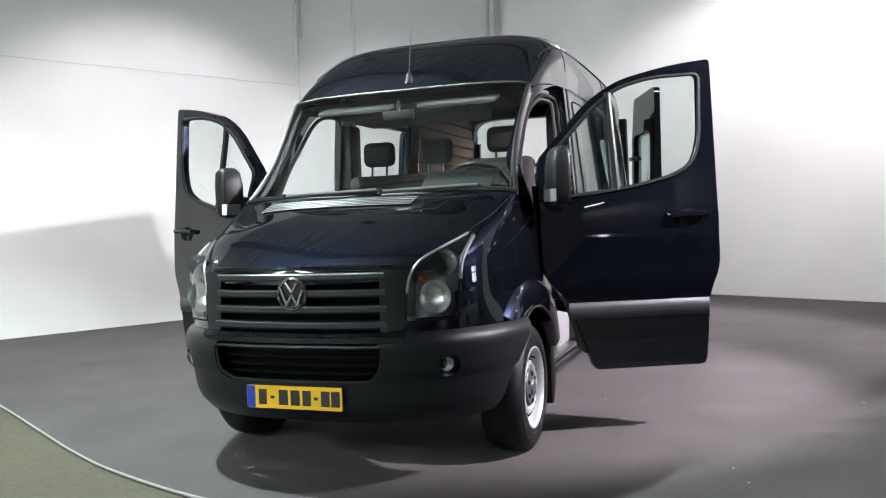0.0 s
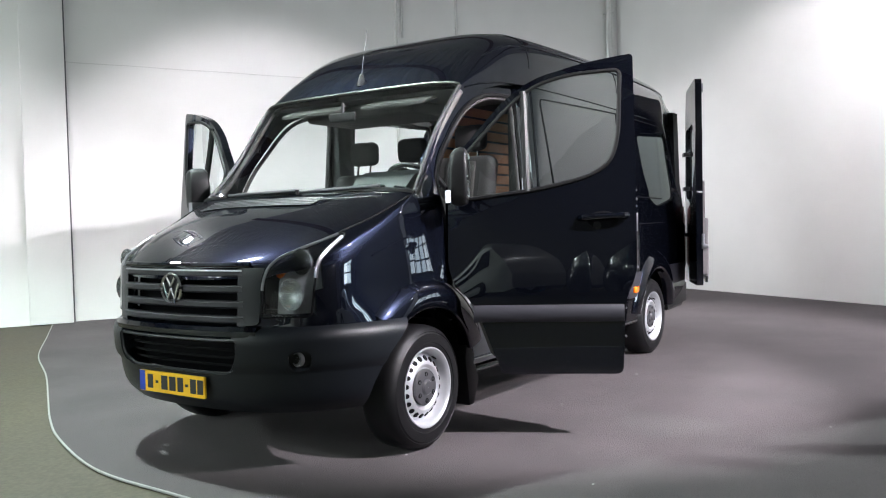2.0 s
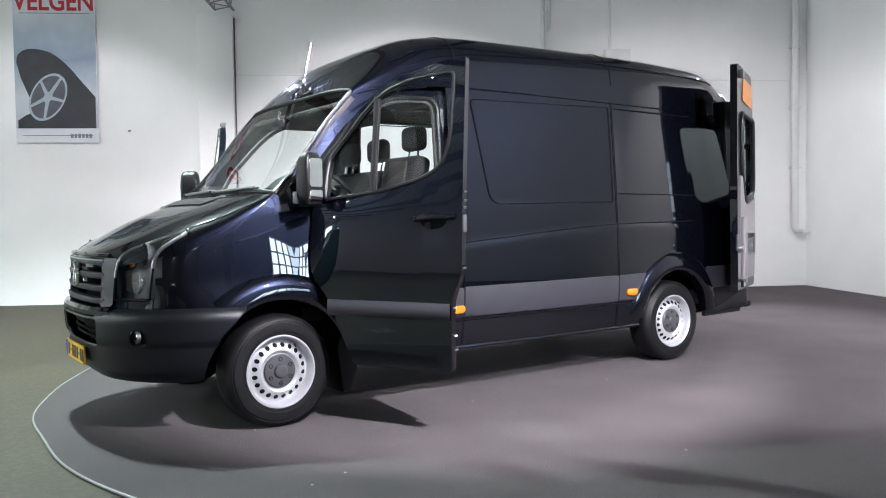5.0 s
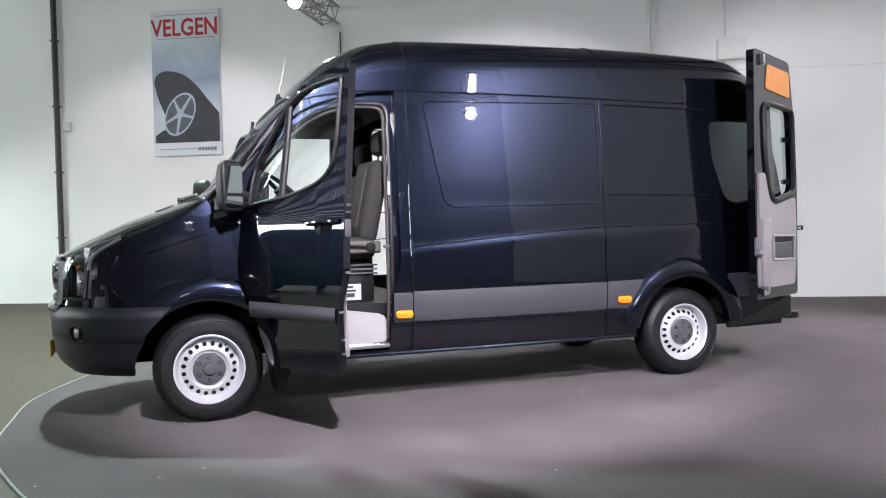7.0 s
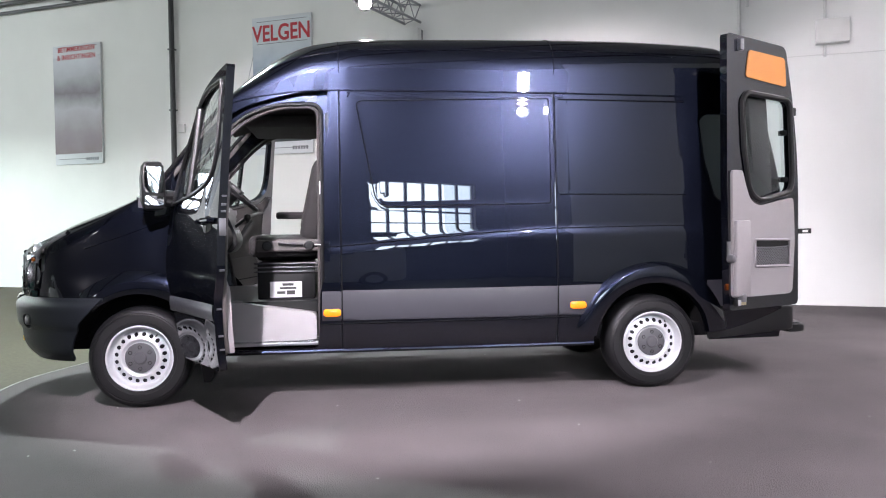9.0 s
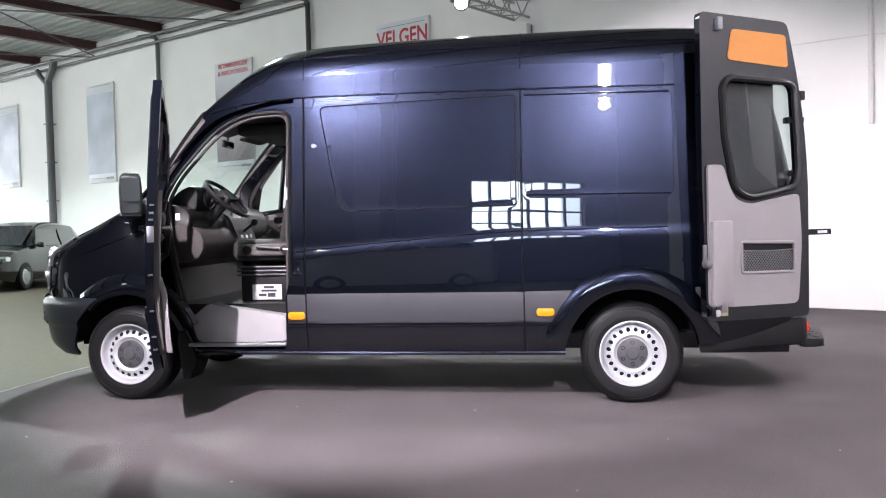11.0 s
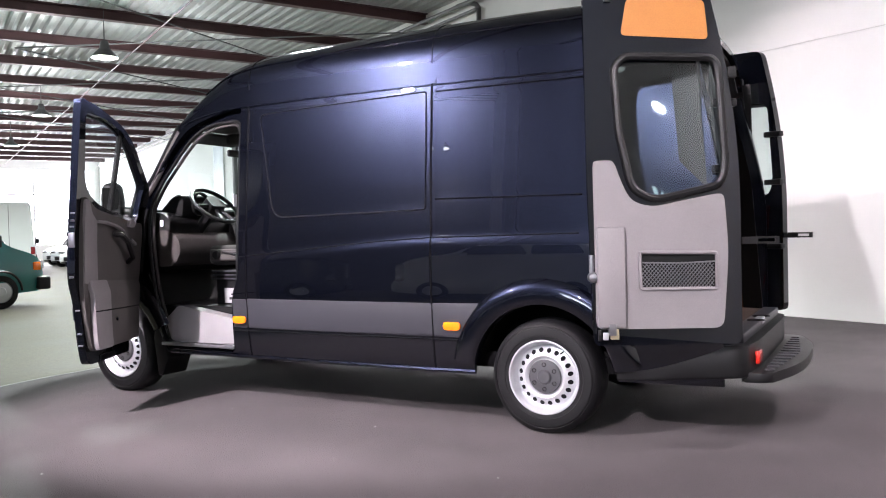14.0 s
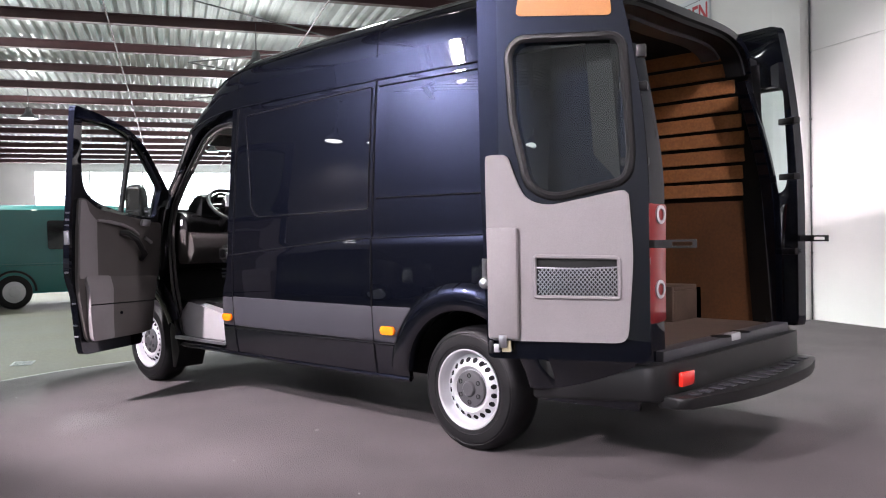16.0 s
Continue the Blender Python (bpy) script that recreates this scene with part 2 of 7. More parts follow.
def printed_sky(name, z0, z1, stops):
    """Print that changes from foot to head of the poster, with a little cloudiness."""
    m = material(name, (0.5, 0.5, 0.5), 0.45, vary=0.1, scale=1.2)
    nt = m.node_tree
    co = nt.nodes.new("ShaderNodeTexCoord")
    cut = nt.nodes.new("ShaderNodeSeparateXYZ")
    cloud = nt.nodes.new("ShaderNodeTexNoise")
    cloud.inputs["Scale"].default_value, cloud.inputs["Detail"].default_value = 3.0, 4
    add = nt.nodes.new("ShaderNodeMath")
    add.operation, add.inputs[1].default_value = "MULTIPLY_ADD", 0.35
    span = nt.nodes.new("ShaderNodeMapRange")
    span.inputs["From Min"].default_value, span.inputs["From Max"].default_value = z0 + 0.17, z1 + 0.17
    ramp = nt.nodes.new("ShaderNodeValToRGB")
    while len(ramp.color_ramp.elements) < len(stops):
        ramp.color_ramp.elements.new(0.5)
    for e, (at, c) in zip(ramp.color_ramp.elements, stops):
        e.position, e.color = at, (*c, 1)
    nt.links.new(co.outputs["Object"], cut.inputs[0])
    nt.links.new(co.outputs["Object"], cloud.inputs["Vector"])
    nt.links.new(cloud.outputs["Fac"], add.inputs[0])
    nt.links.new(cut.outputs["Z"], add.inputs[2])
    nt.links.new(add.outputs[0], span.inputs["Value"])
    nt.links.new(span.outputs["Result"], ramp.inputs["Fac"])
    nt.links.new(ramp.outputs["Color"], nt.nodes["Principled BSDF"].inputs["Base Color"])
    return m


POSTER_CLOUD = printed_sky("poster_cloudy_sky", 2.67, 4.56, [(0.0, (0.42, 0.46, 0.50)), (0.28, (0.50, 0.54, 0.58)), (0.60, (0.20, 0.26, 0.33)), (0.80, (0.38, 0.45, 0.52)), (1.0, (0.66, 0.70, 0.74))])
POSTER_VANS = printed_sky("poster_van_interior", 2.7, 4.65, [(0.0, (0.22, 0.17, 0.19)), (0.25, (0.34, 0.30, 0.33)), (0.45, (0.50, 0.50, 0.54)), (0.62, (0.20, 0.18, 0.20)), (0.8, (0.45, 0.46, 0.50)), (1.0, (0.60, 0.62, 0.66))])
POSTER_DARK = material("poster_charcoal", (0.025, 0.027, 0.032), 0.45, vary=0.4, scale=5)
POSTER_SILVER = material("poster_silver", (0.34, 0.38, 0.44), 0.45, vary=0.25, scale=9)
POSTER_STEEL = material("poster_wheel_grey", (0.075, 0.085, 0.10), 0.45, vary=0.5, scale=7)
POSTER_RED = material("poster_red", (0.46, 0.02, 0.035), 0.45, vary=0.04)
GREY_INK = material("grey_print", (0.20, 0.21, 0.23), 0.5, vary=0.1)
BEAM = material("oxide_red_beam", (0.060, 0.022, 0.024), 0.55, vary=0.2, scale=4, fine=0.2, fine_scale=60)
PIPE = material("dark_grey_pipe", (0.10, 0.10, 0.105), 0.5, vary=0.15, scale=6)
IRON = material("dark_iron_pipe", (0.035, 0.034, 0.036), 0.5, vary=0.2, scale=6)
WHITE_PIPE = material("white_painted_pipe", (0.66, 0.66, 0.64), 0.5, vary=0.06, scale=6)

# ---- building tools ----
def finish(bm, angle=32):
    """Smooth faces with sharp edges beyond the angle."""
    bmesh.ops.recalc_face_normals(bm, faces=bm.faces)
    limit = radians(angle)
    for f in bm.faces:
        f.smooth = True
    for e in bm.edges:
        e.smooth = len(e.link_faces) == 2 and e.calc_face_angle(0) < limit
    return bm


def mesh_of(name, bm, mat, angle=32):
    finish(bm, angle)
    me = bpy.data.meshes.new(name)
    bm.to_mesh(me)
    bm.free()
    for m in mat if isinstance(mat, (list, tuple)) else [mat]:
        me.materials.append(m)
    return me


def part(name, bm, mat, parent, label="", angle=32):
    ob = new(name, mesh_of(name, bm, mat, angle))
    ob.parent = parent
    return tagged(ob, label)


def thing(name, label, category, group="", m=None, kind=""):
    ob = new(name)
    if m is not None:
        ob.matrix_world = m
    return tagged(ob, label, category, group, kind)


def solid(name, bm, mat, label, category, group="", kind="", m=None, angle=32):
    ob = new(name, mesh_of(name, bm, mat, angle))
    if m is not None:
        ob.matrix_world = m
    return tagged(ob, label, category, group, kind)


def block(bm, lo, hi, bevel=0.0, segments=2):
    vs = [bm.verts.new((x, y, z)) for x in (lo[0], hi[0]) for y in (lo[1], hi[1]) for z in (lo[2], hi[2])]
    fs = [bm.faces.new([vs[i] for i in q]) for q in ((0, 1, 3, 2), (4, 6, 7, 5), (0, 4, 5, 1), (2, 3, 7, 6), (0, 2, 6, 4), (1, 5, 7, 3))]
    if bevel:
        edges = {e for f in fs for e in f.edges}
        bmesh.ops.bevel(bm, geom=list(edges), offset=bevel, segments=segments, profile=0.5, affect="EDGES")
    return bm


def prism(bm, outline, axis, lo, hi, bevel=0.0, segments=2):
    """A flat outline of 2D points, drawn out along an axis."""
    def at(p, v):
        return {"x": (v, p[0], p[1]), "y": (p[0], v, p[1]), "z": (p[0], p[1], v)}[axis]
    a = [bm.verts.new(at(p, lo)) for p in outline]
    b = [bm.verts.new(at(p, hi)) for p in outline]
    n = len(a)
    fs = [bm.faces.new(a), bm.faces.new(b[::-1])]
    fs += [bm.faces.new((a[i], b[i], b[(i + 1) % n], a[(i + 1) % n])) for i in range(n)]
    if bevel:
        rim = list(fs[0].edges) + list(fs[1].edges)
        bmesh.ops.bevel(bm, geom=rim, offset=bevel, segments=segments, profile=0.5, affect="EDGES")
    return bm


def rounded(points, radius, steps=5):
    """A closed outline with its corners rounded."""
    out, n = [], len(points)
    for i in range(n):
        p0, p, p1 = Vector(points[i - 1]), Vector(points[i]), Vector(points[(i + 1) % n])
        r = radius[i] if isinstance(radius, (list, tuple)) else radius
        a, b = (p0 - p), (p1 - p)
        r = min(r, a.length * 0.48, b.length * 0.48)
        if r < 1e-4:
            out.append(tuple(p))
            continue
        s, e = p + a.normalized() * r, p + b.normalized() * r
        for k in range(steps + 1):
            t = k / steps
            out.append(tuple(s * (1 - t) ** 2 + p * 2 * t * (1 - t) + e * t * t))
    return out


def dense(points, step, closed=True):
    out, n = [], len(points)
    for i in range(n if closed else n - 1):
        a, b = Vector(points[i]), Vector(points[(i + 1) % n])
        k = max(1, round((b - a).length / step))
        out += [tuple(a.lerp(b, j / k)) for j in range(k)]
    return out if closed else out + [tuple(points[-1])]


def tube(bm, points, radius, sides=8, closed=False):
    """A round bar along a line of points."""
    pts = [Vector(p) for p in points]
    n = len(pts)
    rings, up = [], None
    for i, p in enumerate(pts):
        a = pts[i - 1] if i or closed else p
        b = pts[(i + 1) % n] if i < n - 1 or closed else p
        d = (b - a).normalized()
        if up is None:
            up = d.orthogonal()
        up = (up - d * up.dot(d)).normalized()
        side = d.cross(up)
        r = radius[i] if isinstance(radius, (list, tuple)) else radius
        rings.append([bm.verts.new(p + (up * math.cos(k * math.tau / sides) + side * math.sin(k * math.tau / sides)) * r) for k in range(sides)])
    for i in range(n if closed else n - 1):
        a, b = rings[i], rings[(i + 1) % n]
        for k in range(sides):
            bm.faces.new((a[k], b[k], b[(k + 1) % sides], a[(k + 1) % sides]))
    if not closed:
        bm.faces.new(rings[0][::-1])
        bm.faces.new(rings[-1])
    return bm


def lathe(bm, profile, centre, axis="y", sides=48, sign=1):
    """A profile of (radius, along) turned about an axis through the centre."""
    rings = []
    for r, h in profile:
        ring = []
        for k in range(sides):
            c, s = r * math.cos(k * math.tau / sides), r * math.sin(k * math.tau / sides)
            v = {"y": (c, h * sign, s), "z": (c, s, h * sign), "x": (h * sign, c, s)}[axis]
            ring.append(bm.verts.new(Vector(centre) + Vector(v)))
        rings.append(ring)
    for a, b in zip(rings, rings[1:]):
        for k in range(sides):
            bm.faces.new((a[k], a[(k + 1) % sides], b[(k + 1) % sides], b[k]))
    return rings


def keyed(keys, x):
    """A smooth curve through a few (x, value) keys."""
    if x <= keys[0][0]:
        return keys[0][1]
    if x >= keys[-1][0]:
        return keys[-1][1]
    i = next(k for k in range(len(keys) - 1) if x <= keys[k + 1][0])
    def slope(k):
        if k == 0 or k == len(keys) - 1:
            j = min(k, len(keys) - 2)
            return (keys[j + 1][1] - keys[j][1]) / (keys[j + 1][0] - keys[j][0])
        a = (keys[k][1] - keys[k - 1][1]) / (keys[k][0] - keys[k - 1][0])
        b = (keys[k + 1][1] - keys[k][1]) / (keys[k + 1][0] - keys[k][0])
        return 0 if a * b <= 0 else 2 * a * b / (a + b)
    (x0, y0), (x1, y1) = keys[i], keys[i + 1]
    h = x1 - x0
    t = (x - x0) / h
    return y0 * (1 + 2 * t) * (1 - t) ** 2 + h * slope(i) * t * (1 - t) ** 2 + y1 * t * t * (3 - 2 * t) - h * slope(i + 1) * t * t * (1 - t)


def inside(poly, x, y):
    hit, n = False, len(poly)
    for i in range(n):
        (x0, y0), (x1, y1) = poly[i], poly[i - 1]
        if (y0 > y) != (y1 > y) and x < (x1 - x0) * (y - y0) / (y1 - y0) + x0:
            hit = not hit
    return hit


def nearest(poly, x, y):
    best, place = 1e9, (x, y)
    n = len(poly)
    for i in range(n):
        (x0, y0), (x1, y1) = poly[i - 1], poly[i]
        dx, dy = x1 - x0, y1 - y0
        t = max(0, min(1, ((x - x0) * dx + (y - y0) * dy) / (dx * dx + dy * dy + 1e-12)))
        px, py = x0 + t * dx, y0 + t * dy
        d = (px - x) ** 2 + (py - y) ** 2
        if d < best:
            best, place = d, (px, py)
    return place, math.sqrt(best)


def sstep(t):
    t = max(0.0, min(1.0, t))
    return t * t * (3 - 2 * t)


def sheet(bm, outer, holes, surface, step=0.03, thick=0.0, inward=None):
    """A sheet over a 2D outline with holes, laid on a surface(u, v) -> point; rims are drawn to the outlines."""
    us, vs = [p[0] for p in outer], [p[1] for p in outer]
    u0, u1, v0, v1 = min(us), max(us), min(vs), max(vs)
    nu, nv = max(2, round((u1 - u0) / step)), max(2, round((v1 - v0) / step))
    pos = {(i, j): (u0 + (u1 - u0) * i / nu, v0 + (v1 - v0) * j / nv) for i in range(nu + 1) for j in range(nv + 1)}
    keep = []
    for i in range(nu):
        for j in range(nv):
            cx, cy = u0 + (u1 - u0) * (i + 0.5) / nu, v0 + (v1 - v0) * (j + 0.5) / nv
            if inside(outer, cx, cy) and not any(inside(h, cx, cy) for h in holes):
                keep.append((i, j))
    kept = set(keep)
    moved = {}
    for (i, j) in keep:
        for di, dj in ((0, 0), (1, 0), (1, 1), (0, 1)):
            k = (i + di, j + dj)
            if k in moved:
                continue
            around = [(k[0] - a, k[1] - b) in kept for a in (0, 1) for b in (0, 1)]
            if all(around):
                moved[k] = pos[k]
            else:
                moved[k] = min((nearest(p, *pos[k]) for p in [outer, *holes]), key=lambda r: r[1])[0]
    vert = {k: bm.verts.new(surface(*p)) for k, p in moved.items()}
    faces = [bm.faces.new((vert[i, j], vert[i + 1, j], vert[i + 1, j + 1], vert[i, j + 1])) for i, j in keep]
    if thick:
        bm.normal_update()
        back = {k: bm.verts.new(Vector(surface(*p)) + Vector(inward) * thick) for k, p in moved.items()}
        for i, j in keep:
            bm.faces.new((back[i, j], back[i, j + 1], back[i + 1, j + 1], back[i + 1, j]))
        for i, j in keep:
            for a, b, side in (((i, j), (i + 1, j), (i, j - 1)), ((i + 1, j), (i + 1, j + 1), (i + 1, j)), ((i + 1, j + 1), (i, j + 1), (i, j + 1)), ((i, j + 1), (i, j), (i - 1, j))):
                if side not in kept:
                    bm.faces.new((vert[a], back[a], back[b], vert[b]))
    return bm

# ---- the hall ----
SOUTH, WEST, NORTH, BAY, EAST, TOP, WALL_TOP, BACK = -6.62, -7.1, 13.0, 10.1, 48.0, 6.06, 6.5, -9.4


def spline(points, steps=10):
    out, n = [], len(points)
    for i in range(n - 1):
        p0, p1, p2, p3 = (Vector(points[max(0, min(n - 1, i + k))]) for k in (-1, 0, 1, 2))
        for k in range(steps):
            t = k / steps
            out.append(tuple(0.5 * (2 * p1 + (p2 - p0) * t + (2 * p0 - 5 * p1 + 4 * p2 - p3) * t * t + (3 * p1 - p0 - 3 * p2 + p3) * t ** 3)))
    return out + [tuple(points[-1])]


bm = bmesh.new()
block(bm, (BACK - 0.3, SOUTH - 0.3, -0.25), (EAST + 0.3, NORTH + 0.3, -0.016))
solid("floor", bm, CONCRETE, "stained grey-green concrete floor of the hall", "floor", kind="structure")

RIM = spline([(2.75, SOUTH), (2.88, -5.0), (3.0, -3.5), (2.97, -2.2), (2.99, -1.0), (3.0, -0.3), (2.97, 0.3), (2.83, 1.1), (2.55, 1.72), (2.2, 2.36), (1.7, 2.93), (0.9, 3.6), (-0.3, 4.35), (-1.8, 4.95), (-4.0, 5.3), (WEST, 5.3)], 10)
bm = bmesh.new()
prism(bm, RIM + [(WEST, SOUTH)], "z", -0.016, 0.0)
solid("carpet", bm, CARPET, "dark purplish-grey carpet with a rounded edge on the concrete floor", "carpet", kind="structure")
bm = bmesh.new()
tube(bm, [(x + 0.004, y, -0.004) for x, y in RIM[1:-1]], 0.0075, 6)
solid("trim", bm, EDGE, "pale worn edging strip along the carpet", "trim", kind="structure")


def wall(name, lo, hi, label, mat=WHITE_WALL):
    b = bmesh.new()
    block(b, lo, hi)
    return solid(name, b, mat, label, "wall", kind="structure")


wall("wall_south", (WEST - 0.3, SOUTH - 0.3, -0.016), (EAST, SOUTH, WALL_TOP), "white painted blockwork wall, bright under the spots")
wall("wall_west", (WEST - 0.3, SOUTH, -0.016), (WEST, 5.5, WALL_TOP), "plain white painted wall of the hall")
wall("wall_west_2", (BACK, 5.2, -0.016), (WEST - 0.3, 5.5, WALL_TOP), "short white return of the hall wall")
wall("wall_west_3", (BACK - 0.3, 5.2, -0.016), (BACK, NORTH, WALL_TOP), "dark brick end wall of the hall", DARK_WALL)


def window_wall(name, along, at, lo, hi, sill, head, width, gap, outward, label, surface=WHITE_WALL):
    """A wall with a row of daylight windows, each a pane with bars, and the bright sky behind it."""
    root = thing(name, label, "wall", kind="structure")
    x = lo + gap
    spans = []
    while x + width + gap < hi + 0.01:
        spans.append((x, x + width))
        x += width + gap
    def put(a, b, z0, z1, d0=0.0, d1=0.3):
        p, q = sorted((at + outward * d0, at + outward * d1))
        return ((a, p, z0), (b, q, z1)) if along == "x" else ((p, a, z0), (q, b, z1))
    b = bmesh.new()
    block(b, *put(lo, hi, -0.016, sill))
    block(b, *put(lo, hi, head, WALL_TOP))
    last = lo
    for s, e in spans + [(hi, hi)]:
        if s - last > 0.01:
            block(b, *put(last, s, sill, head))
        last = e
    part("wall", b, surface, root)
    for s, e in spans:
        b = bmesh.new()
        columns = max(2, round((e - s) / (0.5 if e - s < 5 else 3.0)))
        for k in range(columns + 1):
            c = s + (e - s) * k / columns
            block(b, *put(c - 0.035, c + 0.035, sill, head, 0.1, 0.16))
        for k in range(4):
            z = sill + (head - sill) * k / 3
            block(b, *put(s, e, z - 0.03, z + 0.03, 0.1, 0.16))
        part("window_frame", b, PIPE, root, "grey steel window bars")
    return spans


window_wall("wall_north", "x", BAY, BACK, -3.4, 1.78, 3.4, 3.1, 1.05, 1, "dark brick wall with a steel-barred window", DARK_WALL)
wall("wall_north_2", (-3.4, NORTH, -0.016), (EAST, NORTH + 0.3, WALL_TOP), "long dark brick wall of the hall", DARK_WALL)
wall("wall_north_3", (-3.4, BAY + 0.3, -0.016), (-3.1, NORTH, WALL_TOP), "short dark brick return of the hall wall", DARK_WALL)
window_wall("wall_east", "y", EAST, SOUTH, NORTH, 1.0, 5.5, 15.2, 0.6, 1, "far white wall with bright daylight windows")
DAY = glow_material("bright_daylight", (0.93, 0.97, 1.0), 6.0)
bm = bmesh.new()
block(bm, (WEST - 6, NORTH + 1.2, -2), (EAST + 6, NORTH + 1.3, 9))
block(bm, (EAST + 1.2, SOUTH - 4, -2), (EAST + 1.3, NORTH + 1.1, 9))
solid("backdrop", bm, DAY, "bright overcast daylight outside the hall windows", "sky", kind="structure")

bm = bmesh.new()
profile, y = [], SOUTH - 0.3
while y < NORTH + 0.3:
    profile += [(y, 0.0), (y + 0.09, 0.0), (y + 0.125, 0.06), (y + 0.215, 0.06)]
    y += 0.25
rows = [[bm.verts.new((x, py, TOP + h)) for py, h in profile] for x in (BACK - 0.3, EAST + 0.3)]
for i in range(len(profile) - 1):
    bm.faces.new((rows[0][i], rows[0][i + 1], rows[1][i + 1], rows[1][i]))
block(bm, (BACK - 0.3, SOUTH - 0.3, TOP + 0.12), (EAST + 0.3, NORTH + 0.3, TOP + 0.3))
solid("ceiling", bm, DECK, "corrugated galvanised steel roof deck", "ceiling", kind="structure", angle=20)


def roof_beam(x):
    b = bmesh.new()
    y0, y1 = SOUTH, NORTH
    block(b, (x - 0.09, y0, TOP - 0.22), (x + 0.09, y1, TOP - 0.202))
    block(b, (x - 0.09, y0, TOP - 0.02), (x + 0.09, y1, TOP - 0.002))
    block(b, (x - 0.008, y0, TOP - 0.202), (x + 0.008, y1, TOP - 0.02))
    return solid("roof_beam", b, BEAM, "dark oxide-red steel beam under the roof deck", "beam", "roof beams", "structure")


for k in range(19):
    roof_beam(-4.3 + 2.8 * k)


# ---- on the walls ----
bm = bmesh.new()
block(bm, (2.50, SOUTH + 0.002, 0.0), (3.04, SOUTH + 0.16, 4.47), 0.01)
solid("pillar", bm, WHITE_WALL, "white boxed-in wall pillar, bluish in daylight", "pillar", kind="structure")
bm = bmesh.new()
tube(bm, [(x, SOUTH + 0.012, 3.565 - 0.006 * max(0.0, 2.4 - x) + 0.003 * math.sin(x * 5)) for x in [2.49 - 0.25 * k for k in range(38)]], 0.006, 5)
solid("cable", bm, WHITE_PIPE, "thin cable clipped along the white wall", "cable")


def wall_pipe(x, z0, z1, r, mat, label, off=0.05, name="wall_pipe"):
    b = bmesh.new()
    tube(b, [(x, SOUTH + off, z0), (x, SOUTH + off, z1)], r, 10)
    for k in range(1, 5):
        z = z0 + (z1 - z0) * k / 5
        block(b, (x - r * 1.12, SOUTH + 0.002, z - 0.012), (x + r * 1.12, SOUTH + off + r * 1.1, z + 0.012), 0.003)
    return solid(name, b, mat, label, "pipe", "pipes on the wall")


wall_pipe(7.58, 0.0, 5.7, 0.05, IRON, "dark grey vertical pipe on the wall", 0.07)
wall_pipe(12.6, 0.0, 5.7, 0.05, PIPE, "slim grey vertical pipe on the wall", 0.07)
wall_pipe(17.5, 0.0, 5.2, 0.10, PIPE, "thick grey downpipe on the wall", 0.13)
wall_pipe(22.4, 0.0, 5.2, 0.08, PIPE, "thick grey downpipe on the wall", 0.12)
wall_pipe(22.7, 0.0, 5.2, 0.05, PIPE, "slim grey vertical pipe on the wall", 0.07)
wall_pipe(-2.49, 2.4, 6.1, 0.030, WHITE_PIPE, "thin white conduit on the white wall", 0.03)
wall_pipe(-2.60, 4.3, 6.1, 0.020, WHITE_PIPE, "thin white conduit on the white wall", 0.025)
wall_pipe(-3.62, 3.5, 6.1, 0.022, WHITE_PIPE, "white conduit through a junction box", 0.025)
wall_pipe(WEST + 0.25, 1.0, 6.1, 0.06, WHITE_PIPE, "white painted pipe in the corner of the hall", 0.09)
wall_pipe(2.485, 0.0, 4.45, 0.010, PIPE, "thin dark conduit in the corner of the pillar", 0.02)
b = bmesh.new()
tube(b, [(WEST + 0.25, SOUTH + 0.09, 1.02), (WEST + 0.25, SOUTH + 0.12, 0.96), (WEST + 0.18, SOUTH + 0.2, 0.94), (WEST + 0.06, SOUTH + 0.2, 0.94)], 0.045, 10)
solid("pipe_elbow", b, WHITE_PIPE, "white pipe elbow at the foot of the corner pipe", "pipe", "pipes on the wall")
b = bmesh.new()
block(b, (-3.93, SOUTH + 0.002, 3.67), (-3.50, SOUTH + 0.16, 4.00), 0.012)
solid("junction_box", b, WHITE_PIPE, "white junction box fixed high on the wall", "box")
b = bmesh.new()
tube(b, [(4.14, SOUTH + 0.002, 2.68), (4.14, SOUTH + 0.03, 2.68), (4.10, SOUTH + 0.035, 2.685)], 0.010, 6)
solid("wall_hook", b, IRON, "small dark hook in the white wall", "hook")
b = bmesh.new()
block(b, (7.34, SOUTH + 0.002, 2.99), (7.49, SOUTH + 0.07, 3.15), 0.01)
solid("switch_box", b, WHITE_PIPE, "small pale switch box beside the dark pipe", "box")
# pipes under the eaves
for k, (z, off, r, x0) in enumerate(((5.82, 0.24, 0.04, 3.6), (5.66, 0.12, 0.035, 7.6))):
    b = bmesh.new()
    tube(b, [(x0, SOUTH + off, z), (EAST - 1, SOUTH + off, z - 0.1)], r, 8)
    solid("eaves_pipe", b, PIPE, "long grey pipe running under the eaves", "pipe", "pipes on the wall")
for x in (17.5, 22.4):
    b = bmesh.new()
    tube(b, [(x, SOUTH + 0.12, 5.15), (x - 0.02, SOUTH + 0.13, 5.35), (x - 0.4, SOUTH + 0.2, 5.6), (x - 0.5, SOUTH + 0.22, 5.8)], 0.095, 10)
    tube(b, [(x, SOUTH + 0.12, 5.2), (x + 0.35, SOUTH + 0.16, 5.5), (x + 0.45, SOUTH + 0.18, 5.65)], 0.07, 10)
    solid("pipe_fork", b, PIPE, "forked grey downpipe head under the eaves", "pipe", "pipes on the wall")
